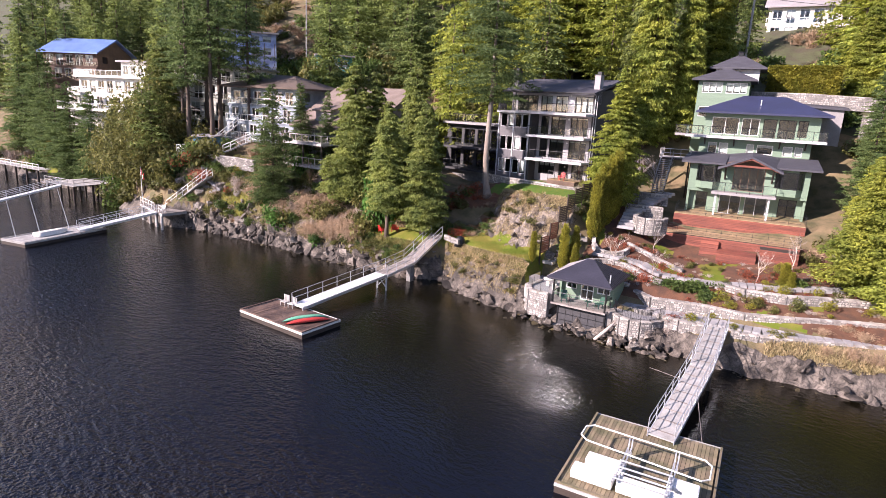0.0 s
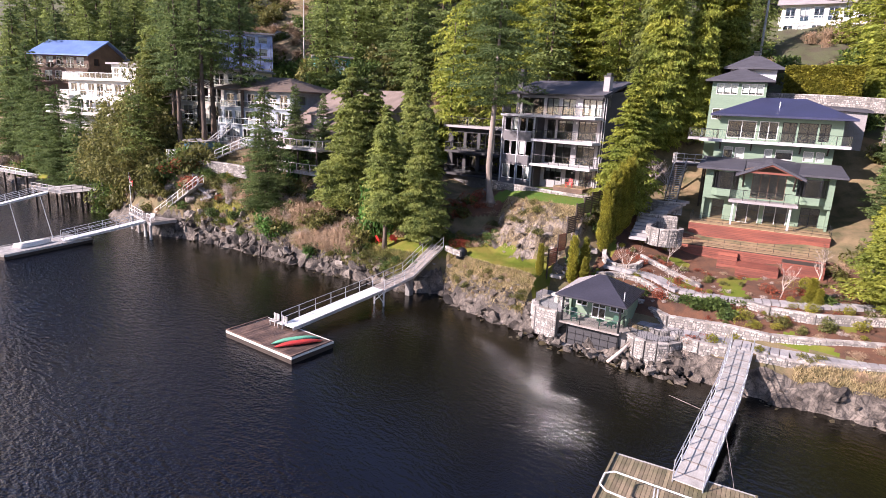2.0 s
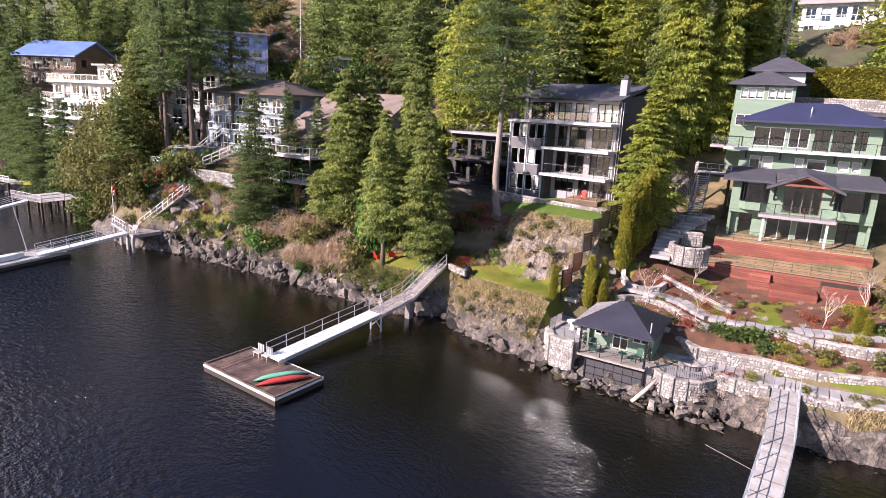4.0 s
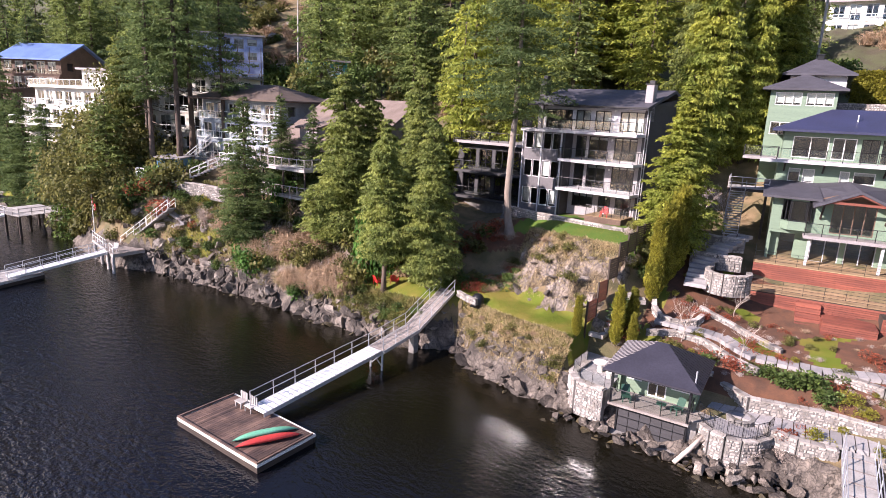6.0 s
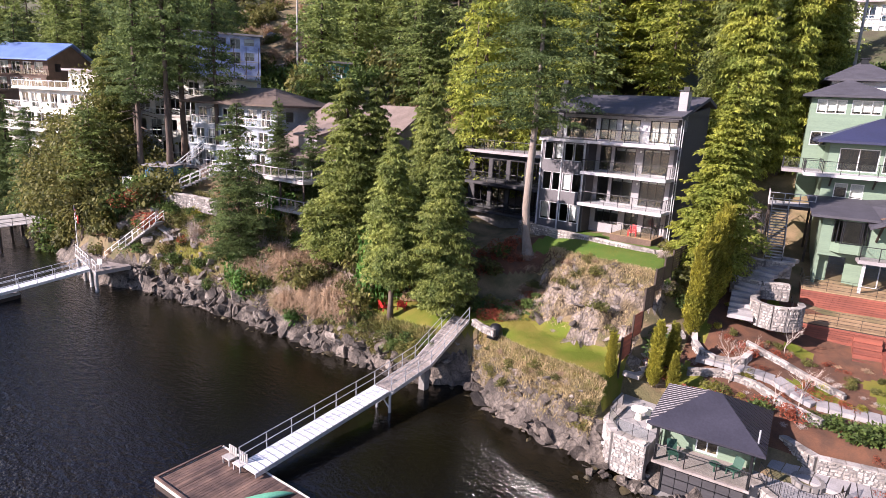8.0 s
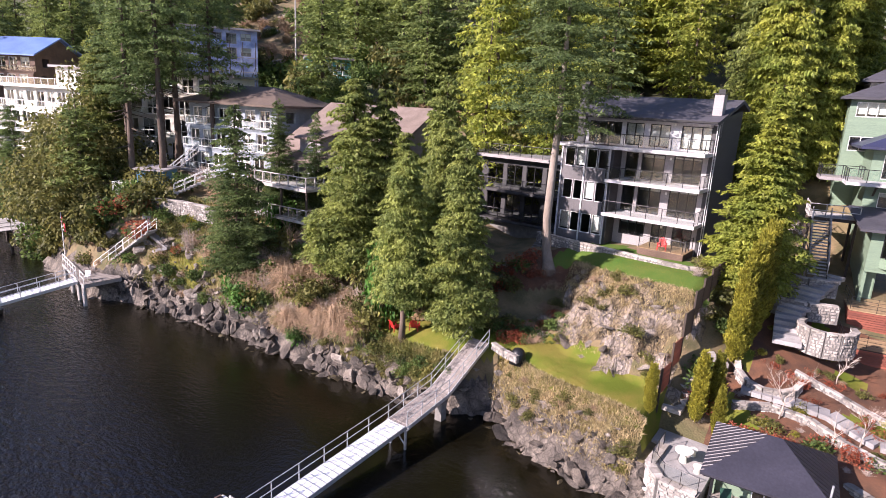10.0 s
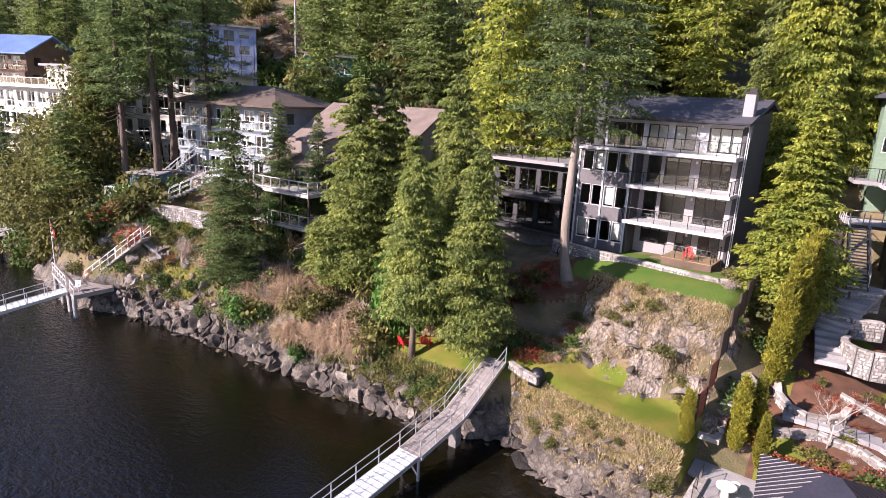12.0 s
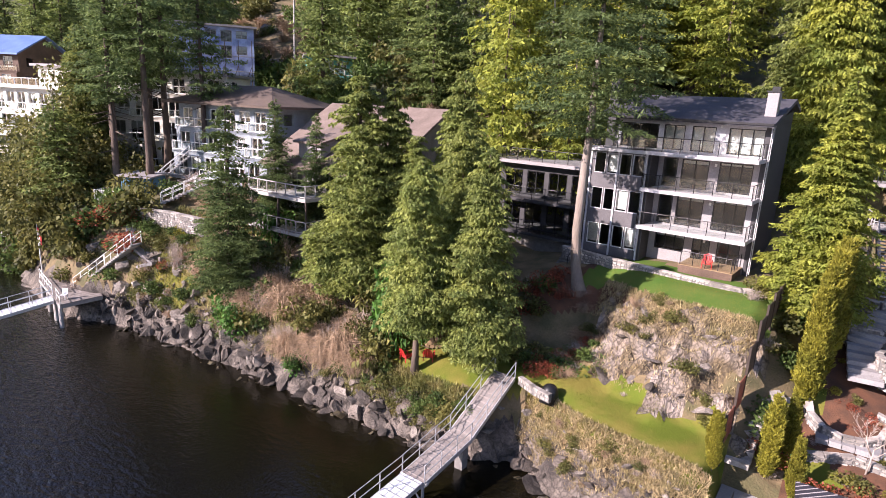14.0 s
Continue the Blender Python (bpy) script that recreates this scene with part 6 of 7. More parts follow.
stone_wall("pale granite kerb wall in front of the charcoal house", [(-38.0, 64.4, 10.55), (-34.5, 63.7, 10.5), (-28, 62.6, 10.45), (-24, 62.2, 10.4), (-22, 63.2, 10.4)], 0.6, 0.3, seed=15)
stone_wall("pale granite retaining wall above the house", [(-11.5, 89.0, 22.9), (-4, 89.6, 22.8), (3, 90.4, 22.5), (12, 91, 22.0)], 0.9, 0.4, seed=16, drop=0.8)
stone_wall("pale granite retaining wall of the drive", [(1.5, 86.5, 20.3), (8, 87.5, 20.0), (18, 88, 19.5)], 0.8, 0.4, seed=17, drop=2)
stone_wall("low granite edging along the lower lawn", [(-34.4, 51.2, 4.7), (-33.0, 50.5, 4.7), (-31.8, 50.2, 4.7)], 0.3, 0.25, seed=18, drop=0.2)
stone_wall("rough granite wall beside the cove path", [(-76.0, 48.6, 10.2), (-72.0, 49.8, 10.2), (-67.5, 50.6, 10.0)], 1.2, 0.5, seed=20)


def paved(label, pts, width, mat=PAVING, lift=0.06, stepped=False, drape=False):
    """A path draped over the ground: flat steps between the points (x, y, z)."""
    p = thing("garden_path", label, "path", kind="structure")
    m = M()
    for a, b in zip(pts, pts[1:]):
        a, b = Vector(a), Vector(b)
        n = max(1, int((b - a).length / 0.6))
        d = Vector((b.x - a.x, b.y - a.y, 0)).normalized()
        s = Vector((d.y, -d.x, 0)) * width / 2
        for i in range(n):
            c, e = a.lerp(b, i / n), a.lerp(b, (i + 1) / n - 0.015)
            j = RR.uniform(-0.01, 0.01) + lift
            z = Vector((0, 0, j))
            if drape:
                c.z, e.z = land(c.x, c.y) + 0.1, land(e.x, e.y) + 0.1
            if stepped:
                e.z = c.z
            part("flagstone", M().slab([c + s + z, e + s + z, e - s + z, c - s + z], 0.3), mat, p)
    return p


paved("grey paved path along the garden wall", [(-12.5, 49.0, 2.35), (-9.0, 48.6, 2.4), (-5.3, 48.9, 2.5), (-1.5, 49.2, 2.6), (2.0, 50.4, 2.7), (8, 52.5, 2.9)], 1.7)
paved("pale stepped stone path beside the fence", [(-21.5, 51.0, 2.6), (-21.4, 53.4, 4.7), (-20.9, 55.6, 6.2), (-19.6, 56.2, 6.0)], 1.15, STONE, 0.12, True, True)
paved("winding pale garden path", [(-18.4, 55.4, 5.9), (-16.0, 55.6, 6.1), (-13.5, 55.7, 6.0), (-11.0, 54.6, 5.3), (-7.0, 54.9, 4.9), (-2.0, 56.2, 5.0), (4, 59, 5.4)], 1.2, PAVING, 0.1, drape=True)
paved("broad grey stone steps up to the house", [(-16.6, 58.8, 7.4), (-17.0, 62.0, 8.7), (-16.0, 65.0, 9.8), (-15.0, 68, 10.6)], 1.7, PAVING, 0.1, True)
solid("patio", M().prism([(-21.4, 46.2), (-20.4, 45.6), (-18.4, 45.5), (-18.2, 50.9), (-22.0, 51.1), (-22.0, 49.4), (-21.4, 49.2)], 1.2, 2.55), PAVING, "grey flagstone patio beside the pavilion", "patio", "structure")
solid("patio", M().prism(([(x, y) for x, y, z in arc] + [(-9.0, 49.7), (-12.9, 50.3)]), 0.6, 2.18), PAVING, "round grey stone patio with a fire pit", "patio", "structure")
pt = thing("patio_rail", "thin black metal rail round the patio", "railing")
railing(pt, [(x, y) for x, y, z in arc[1:-1]], 2.2, BLACK_METAL, 0.95, 1.2, False, (0.1, 1.0), 0.018, 0.14)
pt = thing("patio_rail", "thin black metal rail round the patio", "railing")
railing(pt, [(-21.2, 49.0), (-21.2, 46.6), (-20.3, 45.6), (-18.5, 45.4)], 2.7, BLACK_METAL, 0.9, 1.2, True, (1.0,), 0.018)
fire = thing("fire_pit", "low round fire pit of grey stones", "fire pit", -10.6, 48.0, 2.18)
for i in range(12):
    a = i * math.pi / 6
    part("stone", M().box(-0.17, -0.12, 0, 0.17, 0.12, 0.3, 0.04), MORTAR, fire).matrix_local = pose(0.7 * math.cos(a), 0.7 * math.sin(a), 0, 0, 0, math.degrees(a) + 90)
tb = thing("bistro_table", "round pale stone table on the patio", "table", -19.9, 48.2, 2.55)
part("tabletop", M().rod((0, 0, 0.66), (0, 0, 0.74), 0.5, n=18), WHITE_WALL, tb)
part("pedestal", M().rod((0, 0, 0), (0, 0, 0.66), 0.22, 0.14, n=10), WHITE_WALL, tb)
for x, y in ((-19.0, 47.6), (-19.6, 49.2)):
    s = thing("stone_stool", "round pale stone stool beside the table", "stool", x, y, 2.55, group="stools round the table")
    part("seat", M().rod((0, 0, 0.36), (0, 0, 0.44), 0.24, n=12), WHITE_WALL, s)
    part("foot", M().rod((0, 0, 0), (0, 0, 0.36), 0.17, 0.14, n=10), WHITE_WALL, s)
solid("boat_ramp", M().slab([(-17.6, 44.2, -0.1), (-13.6, 44.5, -0.1), (-13.5, 45.6, 0.15), (-17.7, 45.3, 0.15)], 0.6), MORTAR, "concrete sill in front of the boathouse", "ramp", "structure")
solid("drift_log", M().tube([(-13.3, 44.0, 0.1), (-12.7, 44.9, 0.8), (-12.2, 45.7, 1.5)], [0.14, 0.15, 0.12], 8), PALE_TWIG, "bleached log leaning on the shore rocks", "log", smooth=True)

# slatted fence between the gardens
fence = thing("slatted_fence", "dark red-brown slatted fence stepping up the slope", "fence")
for i in range(7):
    y0, y1 = 50.8 + i * 1.65, 50.8 + (i + 1) * 1.65
    x0, x1 = -22.3 + i * 0.10, -22.3 + (i + 1) * 0.10
    zb = max(ground(-22.6, y0), ground(-22.6, y1)) - 0.35
    part("post", M().box(x0 - 0.06, y0 - 0.06, zb - 1.2, x0 + 0.06, y0 + 0.06, zb + 1.75), DARK_WOOD, fence)
    for k in range(9):
        part("slat", M().slab([(x0 - 0.025, y0, zb + k * 0.19 + 0.15), (x0 + 0.025, y0, zb + k * 0.19 + 0.15), (x1 + 0.025, y1, zb + k * 0.19 + 0.15), (x1 - 0.025, y1, zb + k * 0.19 + 0.15)][::-1], 0.14), RED_WOOD if i < 2 else DARK_WOOD, fence)
grill = thing("covered_grill", "kettle grill under a black cover on the lawn", "grill", -32.2, 51.0, ground(-32.2, 51.0))
part("cover", M().tube([(0, 0, 0.02), (0, 0, 0.3), (0, 0, 0.75), (0, 0, 1.0), (0, 0, 1.12)], [0.62, 0.58, 0.52, 0.36, 0.08], 12), BLACK_METAL, grill, smooth=True)
part("foot", M().box(-0.5, -0.4, -0.1, 0.5, 0.4, 0.05), BLACK_METAL, grill)


# ---- shrubs and small plants ----
def clump(name, seed, n, leaf, shape=(1, 1, 0.8), lumps=9, shell=0.55, droop=0.0):
    """Leaves on the surface of several overlapping lumps."""
    rnd = np.random.default_rng(seed)
    C = rnd.normal(size=(lumps, 3)) * 0.42 * np.array(shape)
    C[:, 2] = np.abs(C[:, 2]) + 0.35 * shape[2]
    R = rnd.uniform(0.32, 0.6, lumps)
    idx = rnd.integers(0, lumps, n)
    d = rnd.normal(size=(n, 3))
    d /= np.linalg.norm(d, axis=1, keepdims=True)
    P = C[idx] + d * (R[idx] * rnd.uniform(shell, 1.08, n))[:, None] * np.array((1, 1, 0.9))
    keep = P[:, 2] > 0.0
    P, d = P[keep], d[keep]
    D = d + rnd.normal(size=d.shape) * 0.7 + np.array([0, 0, -droop])
    L = leaf * rnd.uniform(0.6, 1.4, len(P))
    return np_mesh(name, *leaf_quads(P, D, L, L * 0.33, rnd))


def twig_mesh(name, seed, n, width=0.012, spread=0.8, arch=0.5):
    """A bush of bare stems that rise and arch over: slender tapering two-joint blades, side twigs near the tips."""
    rnd = np.random.default_rng(seed)
    a = rnd.random(n) * 2 * np.pi
    k = rnd.uniform(0.1, 1.0, n) ** 0.8 * spread
    hh = rnd.uniform(0.5, 1.25, n) * (1.15 - 0.45 * k / max(spread, 0.01))
    out = np.stack([np.cos(a), np.sin(a), np.zeros(n)], 1)
    root = rnd.normal(size=(n, 3)) * np.array([0.18, 0.18, 0.0]) * spread
    rows = []
    for t in (0.0, 0.45, 0.8, 1.05):
        p = root + out * (k * t ** 1.3)[:, None] + rnd.normal(size=(n, 3)) * 0.05 * t
        p[:, 2] += hh * (t * (1 + arch) - arch * t * t * 1.5)
        rows.append(p)
    S = np.stack([-out[:, 1], out[:, 0], rnd.normal(size=n) * 0.8], 1)
    S /= np.linalg.norm(S, axis=1, keepdims=True)
    V = np.stack([rows[0] - S * width, rows[0] + S * width, rows[1] + S * width * 0.8, rows[1] - S * width * 0.8,
                  rows[2] + S * width * 0.55, rows[2] - S * width * 0.55, rows[3] + S * width * 0.15, rows[3] - S * width * 0.15], 1).reshape(-1, 3)
    o = np.arange(n)[:, None] * 8
    F = np.concatenate([o + np.array([0, 1, 2, 3]), o + np.array([3, 2, 4, 5]), o + np.array([5, 4, 6, 7])])
    V[:, 2] = np.maximum(V[:, 2], -0.05)
    return np_mesh(name, V, F)


def shrub_model(name, label, mesh, mat, stem=True):
    s = thing(name, label, "shrub")
    part("foliage" if stem else "branchwork", mesh, mat, s)
    if stem:
        part("stem", twig_mesh("stems", 3, 9, 0.02, 0.5, 0.2), BARK, s)
    return s


shrubs = {
    "bigdry": shrub_model("bare_bush", "large bare orange-brown willow bush on the bank", twig_mesh("twigs", 8, 1500, 0.0055, 0.85, 1.1), TWIG, False),
    "green": shrub_model("shrub", "dense dark green garden shrub", clump("leaves", 1, 800, 0.19), SHRUB),
    "olive": shrub_model("shrub", "loose olive-green shrub on the bank", clump("leaves", 2, 650, 0.20, droop=0.5), OLIVE),
    "rust": shrub_model("rust_shrub", "rounded rust-red shrub in a bed", clump("leaves", 3, 1000, 0.12, lumps=5, shell=0.85), RUST),
    "gold": shrub_model("golden_shrub", "small rounded golden-green shrub", clump("leaves", 4, 900, 0.12, lumps=5, shell=0.85), GOLD),
    "bright": shrub_model("ivy_clump", "bright green ivy clump on the bank", clump("leaves", 5, 800, 0.19, (0.8, 0.8, 1.2), droop=0.6), BRIGHT),
    "dry": shrub_model("bare_bush", "bare orange-brown bush with arching twigs", twig_mesh("twigs", 6, 300, 0.010, 0.9, 0.9), TWIG, False),
    "pale": shrub_model("bare_bush", "bare pale shrub with thin branches", twig_mesh("twigs", 7, 190, 0.009, 0.9, 0.4), PALE_TWIG, False),
}
SR = random.Random(77)


thicket = {}


def plant(kind, x, y, size, tall_by=1.0, sink=0.08):
    if x < -84 or y > 63 or (y > 54 and x < -33):
        # distant undergrowth, too far to tell bush from bush
        me = shrubs[kind].children[0].data
        V = np.empty(len(me.vertices) * 3)
        me.vertices.foreach_get("co", V)
        F = np.empty(len(me.loops), dtype=np.int64)
        me.loops.foreach_get("vertex_index", F)
        g = SR.uniform(0, 6.283)
        c, d = math.cos(g) * size, math.sin(g) * size
        V = V.reshape(-1, 3) @ np.array([[c, d, 0], [-d, c, 0], [0, 0, size * tall_by]]) + np.array([x, y, ground(x, y) - sink * size])
        thicket.setdefault(kind, []).append((V, F.reshape(-1, 4)))
        return
    place(shrubs[kind], x, y, ground(x, y) - sink * size, size, size * tall_by, SR.uniform(0, 360))


# thickets on the bank
count = 0
while count < 190:
    x = SR.uniform(-72, -42.5)
    s = SR.uniform(1.6, 11)
    if x > -47 and s > 2.2 and x > -45.5:
        continue
    if x < -62 and s < 9 and SR.random() < 0.6:
        continue
    kind = SR.choices(("dry", "olive", "green", "bright", "pale"), (6, 3, 1.5, 0.4, 6))[0]
    plant(kind, x, shore(x) + s, SR.uniform(0.8, 1.9), SR.uniform(0.9, 1.5))
    count += 1
for x, y, size in ((-54.4, 49.4, 3.1), (-47.4, 48.4, 2.9), (-57.0, 49.9, 2.4), (-50.6, 48.6, 2.1), (-45.9, 48.4, 2.2), (-49.0, 48.2, 2.6), (-52.3, 47.4, 2.4), (-58.8, 48.5, 2.4), (-65, 48.8, 2.2)):
    plant("bigdry", x, y, size, 1.15)
for x, y, size, t in ((-44.4, 50.6, 1.8, 2.6), (-43.3, 52.0, 1.5, 1.8), (-51.0, 46.9, 1.0, 1.0), (-58.5, 47.0, 1.4, 1.3), (-60.2, 47.6, 1.3, 1.5)):
    plant("bright", x, y, size, t)
for i in range(70):
    x = SR.uniform(-72, -38)
    plant(SR.choice(("olive", "pale", "dry", "pale", "green")), x, shore(x) + SR.uniform(0.9, 1.8), SR.uniform(0.5, 1.1), 0.9)
for i in range(30):
    x = SR.uniform(-45, -36.5)
    plant(SR.choice(("olive", "pale", "green")), x, shore(x) + SR.uniform(0.9, 1.9), SR.uniform(0.5, 1.0), 0.8)
# behind the lower lawn and below the charcoal house's wing
for i in range(40):
    x, y = SR.uniform(-45, -33), SR.uniform(54, 60.5)
    plant(SR.choice(("green", "olive", "pale", "rust", "dry")), x, y, SR.uniform(0.5, 1.3), 0.9)
# between the fence, the steps and the conifers
for x, y, size, kind in ((-20.6, 54.6, 1.3, "green"), (-20.3, 58.2, 1.0, "green"), (-21.2, 58.0, 0.9, "olive"), (-21.3, 60.0, 1.2, "olive"), (-21.0, 61.6, 1.3, "green"), (-20.4, 52.9, 0.8, "rust"), (-20.2, 51.9, 0.7, "pale"), (-21.6, 57.0, 0.8, "pale"), (-22.9, 62.4, 1.0, "olive"), (-23.2, 61.2, 0.9, "pale")):
    plant(kind, x, y, size, 0.95)
# a shaded tangle left of the outcrop
for i in range(46):
    x, y = SR.uniform(-37, -31.5), SR.uniform(53.2, 58.8)
    plant(SR.choice(("green", "olive", "rust", "dry", "green", "pale")), x, min(y, 53.9) if x < -33.5 else min(y, 58.6), SR.uniform(0.5, 1.1), 0.8)
# planting along the outcrop
for i in range(30):
    x = SR.uniform(-33, -22)
    s = SR.choice((SR.uniform(10.6, 12.2), SR.uniform(10.6, 12.2), SR.uniform(6, 11)))
    plant(SR.choice(("olive", "pale", "dry", "olive")), x, shore(x) + s, SR.uniform(0.3, 0.75), 0.8)
for i in range(26):
    x = SR.uniform(-33, -22)
    plant(SR.choice(("pale", "dry", "olive")), x, shore(x) + SR.uniform(0.6, 2.1), SR.uniform(0.35, 0.7), 0.7)
# beds of the terraced garden
for x, y, size, kind in ((-8.9, 52.3, 1.2, "green"), (-7.6, 52.8, 1.3, "green"), (-6.6, 51.6, 1.0, "green"), (-9.9, 52.6, 0.9, "green"), (-5.2, 51.6, 0.9, "gold"), (-4.3, 51.0, 0.7, "gold"), (-5.4, 49.8, 0.5, "gold"), (-3.4, 48.4, 0.6, "gold"), (-6.6, 48.2, 0.8, "gold"),
                         (-1.0, 55.2, 0.9, "gold"), (1.5, 56.2, 0.7, "gold"), (3.2, 55.9, 0.8, "olive"), (-2.5, 52.2, 0.8, "olive"), (0.5, 53.0, 0.9, "olive"), (2.5, 54.0, 0.8, "gold"), (-1.6, 58.8, 0.8, "rust"), (-4.0, 57.9, 0.9, "rust"), (-8.0, 47.9, 0.8, "rust"), (-12.6, 52.3, 1.0, "rust"), (-15.2, 52.0, 0.9, "rust"),
                         (-17.4, 52.0, 1.1, "rust"), (-16.2, 53.0, 0.8, "olive"), (-14.0, 52.4, 0.9, "green"), (-11.4, 55.9, 0.7, "rust"), (-16.6, 60.2, 0.45, "gold"), (-15.6, 60.8, 0.45, "gold"), (-14.4, 61.2, 0.45, "gold"), (-20.2, 53.8, 1.0, "green"), (-2.0, 60.4, 1.0, "gold"), (1.2, 60.6, 1.0, "gold"), (-0.2, 58.0, 1.0, "green"),
                         (4.0, 51.9, 0.9, "dry"), (5.2, 51.4, 1.1, "dry"), (2.6, 50.9, 0.8, "dry"), (-0.8, 49.0, 0.6, "olive"), (0.4, 49.4, 0.6, "olive"), (-10.7, 46.1, 0.8, "pale"), (-9.6, 45.9, 0.9, "pale"), (-8.2, 46.6, 0.9, "pale"), (4.8, 48.9, 1.4, "dry"), (6.2, 49.0, 1.4, "dry"), (3.0, 48.6, 1.0, "dry")):
    plant(kind, x, y, size, 0.85)
for i in range(190):
    x, y = SR.uniform(-18.5, 8), SR.uniform(50.8, 61.5)
    plant(SR.choice(("pale", "rust", "olive", "gold", "pale", "dry")), x, y, SR.uniform(0.25, 0.6), 0.8)
for x, y, hh in ((-1.2, 57.4, 2.2), (-0.6, 57.0, 1.6)):
    put(slim, x, y, hh, 1.2)
# red shrubs, clipped balls and the cove garden
for x, y, size, kind in ((-76.5, 47.3, 2.0, "rust"), (-74.9, 46.9, 2.1, "rust"), (-78.0, 47.6, 1.8, "rust"), (-69.8, 47.6, 0.9, "olive"), (-68.6, 48.2, 0.9, "rust"), (-67.4, 48.8, 0.8, "olive"), (-70.3, 49.9, 1.0, "gold"), (-71.4, 49.6, 0.9, "green"), (-66.2, 47.4, 1.1, "green"), (-65.2, 47.9, 1.0, "green"), (-68.2, 46.5, 0.8, "olive")):
    plant(kind, x, y, size, 0.85)
for i in range(60):
    x, y = SR.uniform(-100, -76), SR.uniform(44.5, 56)
    plant(SR.choice(("olive", "green", "pale", "olive")), x, y, SR.uniform(1.2, 2.6), 1.2)
for i in range(90):
    x, y = SR.uniform(-160, -100), SR.uniform(48, 62)
    if y > shore(x) + 0.8:
        plant(SR.choice(("olive", "green", "pale", "dry")), x, y, SR.uniform(1.5, 3.2), 1.2)
for i in range(70):
    x, y = SR.uniform(-70, -38), SR.uniform(58, 80)
    if not (-64 < x < -44 and 54 < y < 72) and not (-48 < x < -22):
        plant(SR.choice(("olive", "green", "dry")), x, y, SR.uniform(1.2, 2.6), 1.2)
for i in range(80):
    cx, cy, cr = SR.choice(((-118, 96, 9), (-128, 105, 10), (-145, 118, 13), (-165, 132, 16), (-100, 95, 8)))
    plant(SR.choice(("dry", "olive", "dry", "green")), cx + SR.uniform(-cr, cr), cy + SR.uniform(-cr, cr), SR.uniform(1.6, 3.6), 1.0)
for i in range(34):
    x = SR.uniform(-83, -68)
    plant(SR.choice(("olive", "pale", "dry", "green")), x, shore(x) + SR.uniform(1.0, 5.0), SR.uniform(0.6, 1.3), 0.9)
for i in range(90):
    x, y = SR.uniform(-110, -40), SR.uniform(76, 118)
    plant(SR.choice(("olive", "green", "green", "dry")), x, y, SR.uniform(2.0, 4.2), 1.2)
for i in range(60):
    x, y = SR.uniform(-24, 12), SR.uniform(84, 120)
    if not (-17 < x < 4 and y < 90.5):
        plant(SR.choice(("olive", "green", "dry")), x, y, SR.uniform(1.5, 3), 1.2)


def bare_tree(x, y, height, seed, mat=PALE_TWIG, label="small bare garden tree with pale branches"):
    rnd = random.Random(seed)
    t = thing("bare_tree", label, "tree", x, y, ground(x, y) - 0.1)
    tr, br = M(), M()

    def grow(p, d, L, r, depth):
        q = p + d * L
        (tr if depth < 2 else br).tube([p, p.lerp(q, 0.5) + Vector((rnd.uniform(-0.06, 0.06) * L, rnd.uniform(-0.06, 0.06) * L, 0)), q], [r, r * 0.82, r * 0.65], 5 if depth < 2 else 3)
        if depth < 4:
            for _ in range(3 if depth else 4):
                e = (d + Vector((rnd.uniform(-1, 1), rnd.uniform(-1, 1), rnd.uniform(-0.2, 0.6))) * 0.75).normalized()
                grow(p.lerp(q, rnd.uniform(0.55, 1.0)), e, L * rnd.uniform(0.55, 0.8), r * 0.55, depth + 1)

    grow(Vector((0, 0, 0)), Vector((0.08, 0.05, 1)).normalized(), height * 0.36, height * 0.012, 0)
    part("trunk", tr, mat, t, smooth=True)
    part("branch_crown", br, mat, t)


for i, (x, y, hh) in enumerate(((-16.0, 54.1, 4.2), (-11.9, 53.9, 3.6), (-3.4, 57.0, 4.0), (-1.0, 60.9, 4.6), (-13.2, 53.2, 2.6), (-18.4, 64.5, 5.5), (-17.0, 69.5, 7.0), (-19.5, 70.5, 6.0), (2.6, 59.8, 4.4), (-13.5, 59.2, 3.0))):
    bare_tree(x, y, hh, 300 + i)
for i, (x, y, hh) in enumerate(((-104, 53, 10), (-120, 50, 11), (-128, 52, 10), (-57.5, 51.5, 6), (-62, 51, 6), (-66, 53, 6), (-69, 55.5, 6))):
    bare_tree(x, y, hh, 330 + i, TWIG, "bare brown tree on the bank")


# broad olive-leaved trees of the cove
def broad(seed):
    t = thing("cove_tree", "broad olive-green tree overhanging the water", "tree")
    part("trunk", trunk_mesh(6.5, 0.3, seed, 0.6, 10, 2.0), BARK, t, smooth=True)
    me = clump("crown", seed, 5200, 0.085, (1.0, 1.0, 1.5), 34, 0.25, 0.9)
    c = part("crown", me, OLIVE, t)
    c.scale = (5, 5, 6)
    c.location = (0, 0, 0.6)
    return t


broads = [broad(61), broad(62)]
for i, (x, y, s) in enumerate(((-87.5, 45.0, 0.8), (-90.5, 45.6, 1.0), (-95.5, 47.0, 1.05), (-101, 49.0, 1.0), (-106.5, 51.5, 0.9), (-98.5, 52.5, 1.1), (-92.5, 51.0, 1.0))):
    place(broads[i % 2], x, y, ground(x, y) - 0.2, s, s * 0.85, i * 77)
for o in broads:
    for c in list(o.children):
        bpy.data.objects.remove(c)
    bpy.data.objects.remove(o)

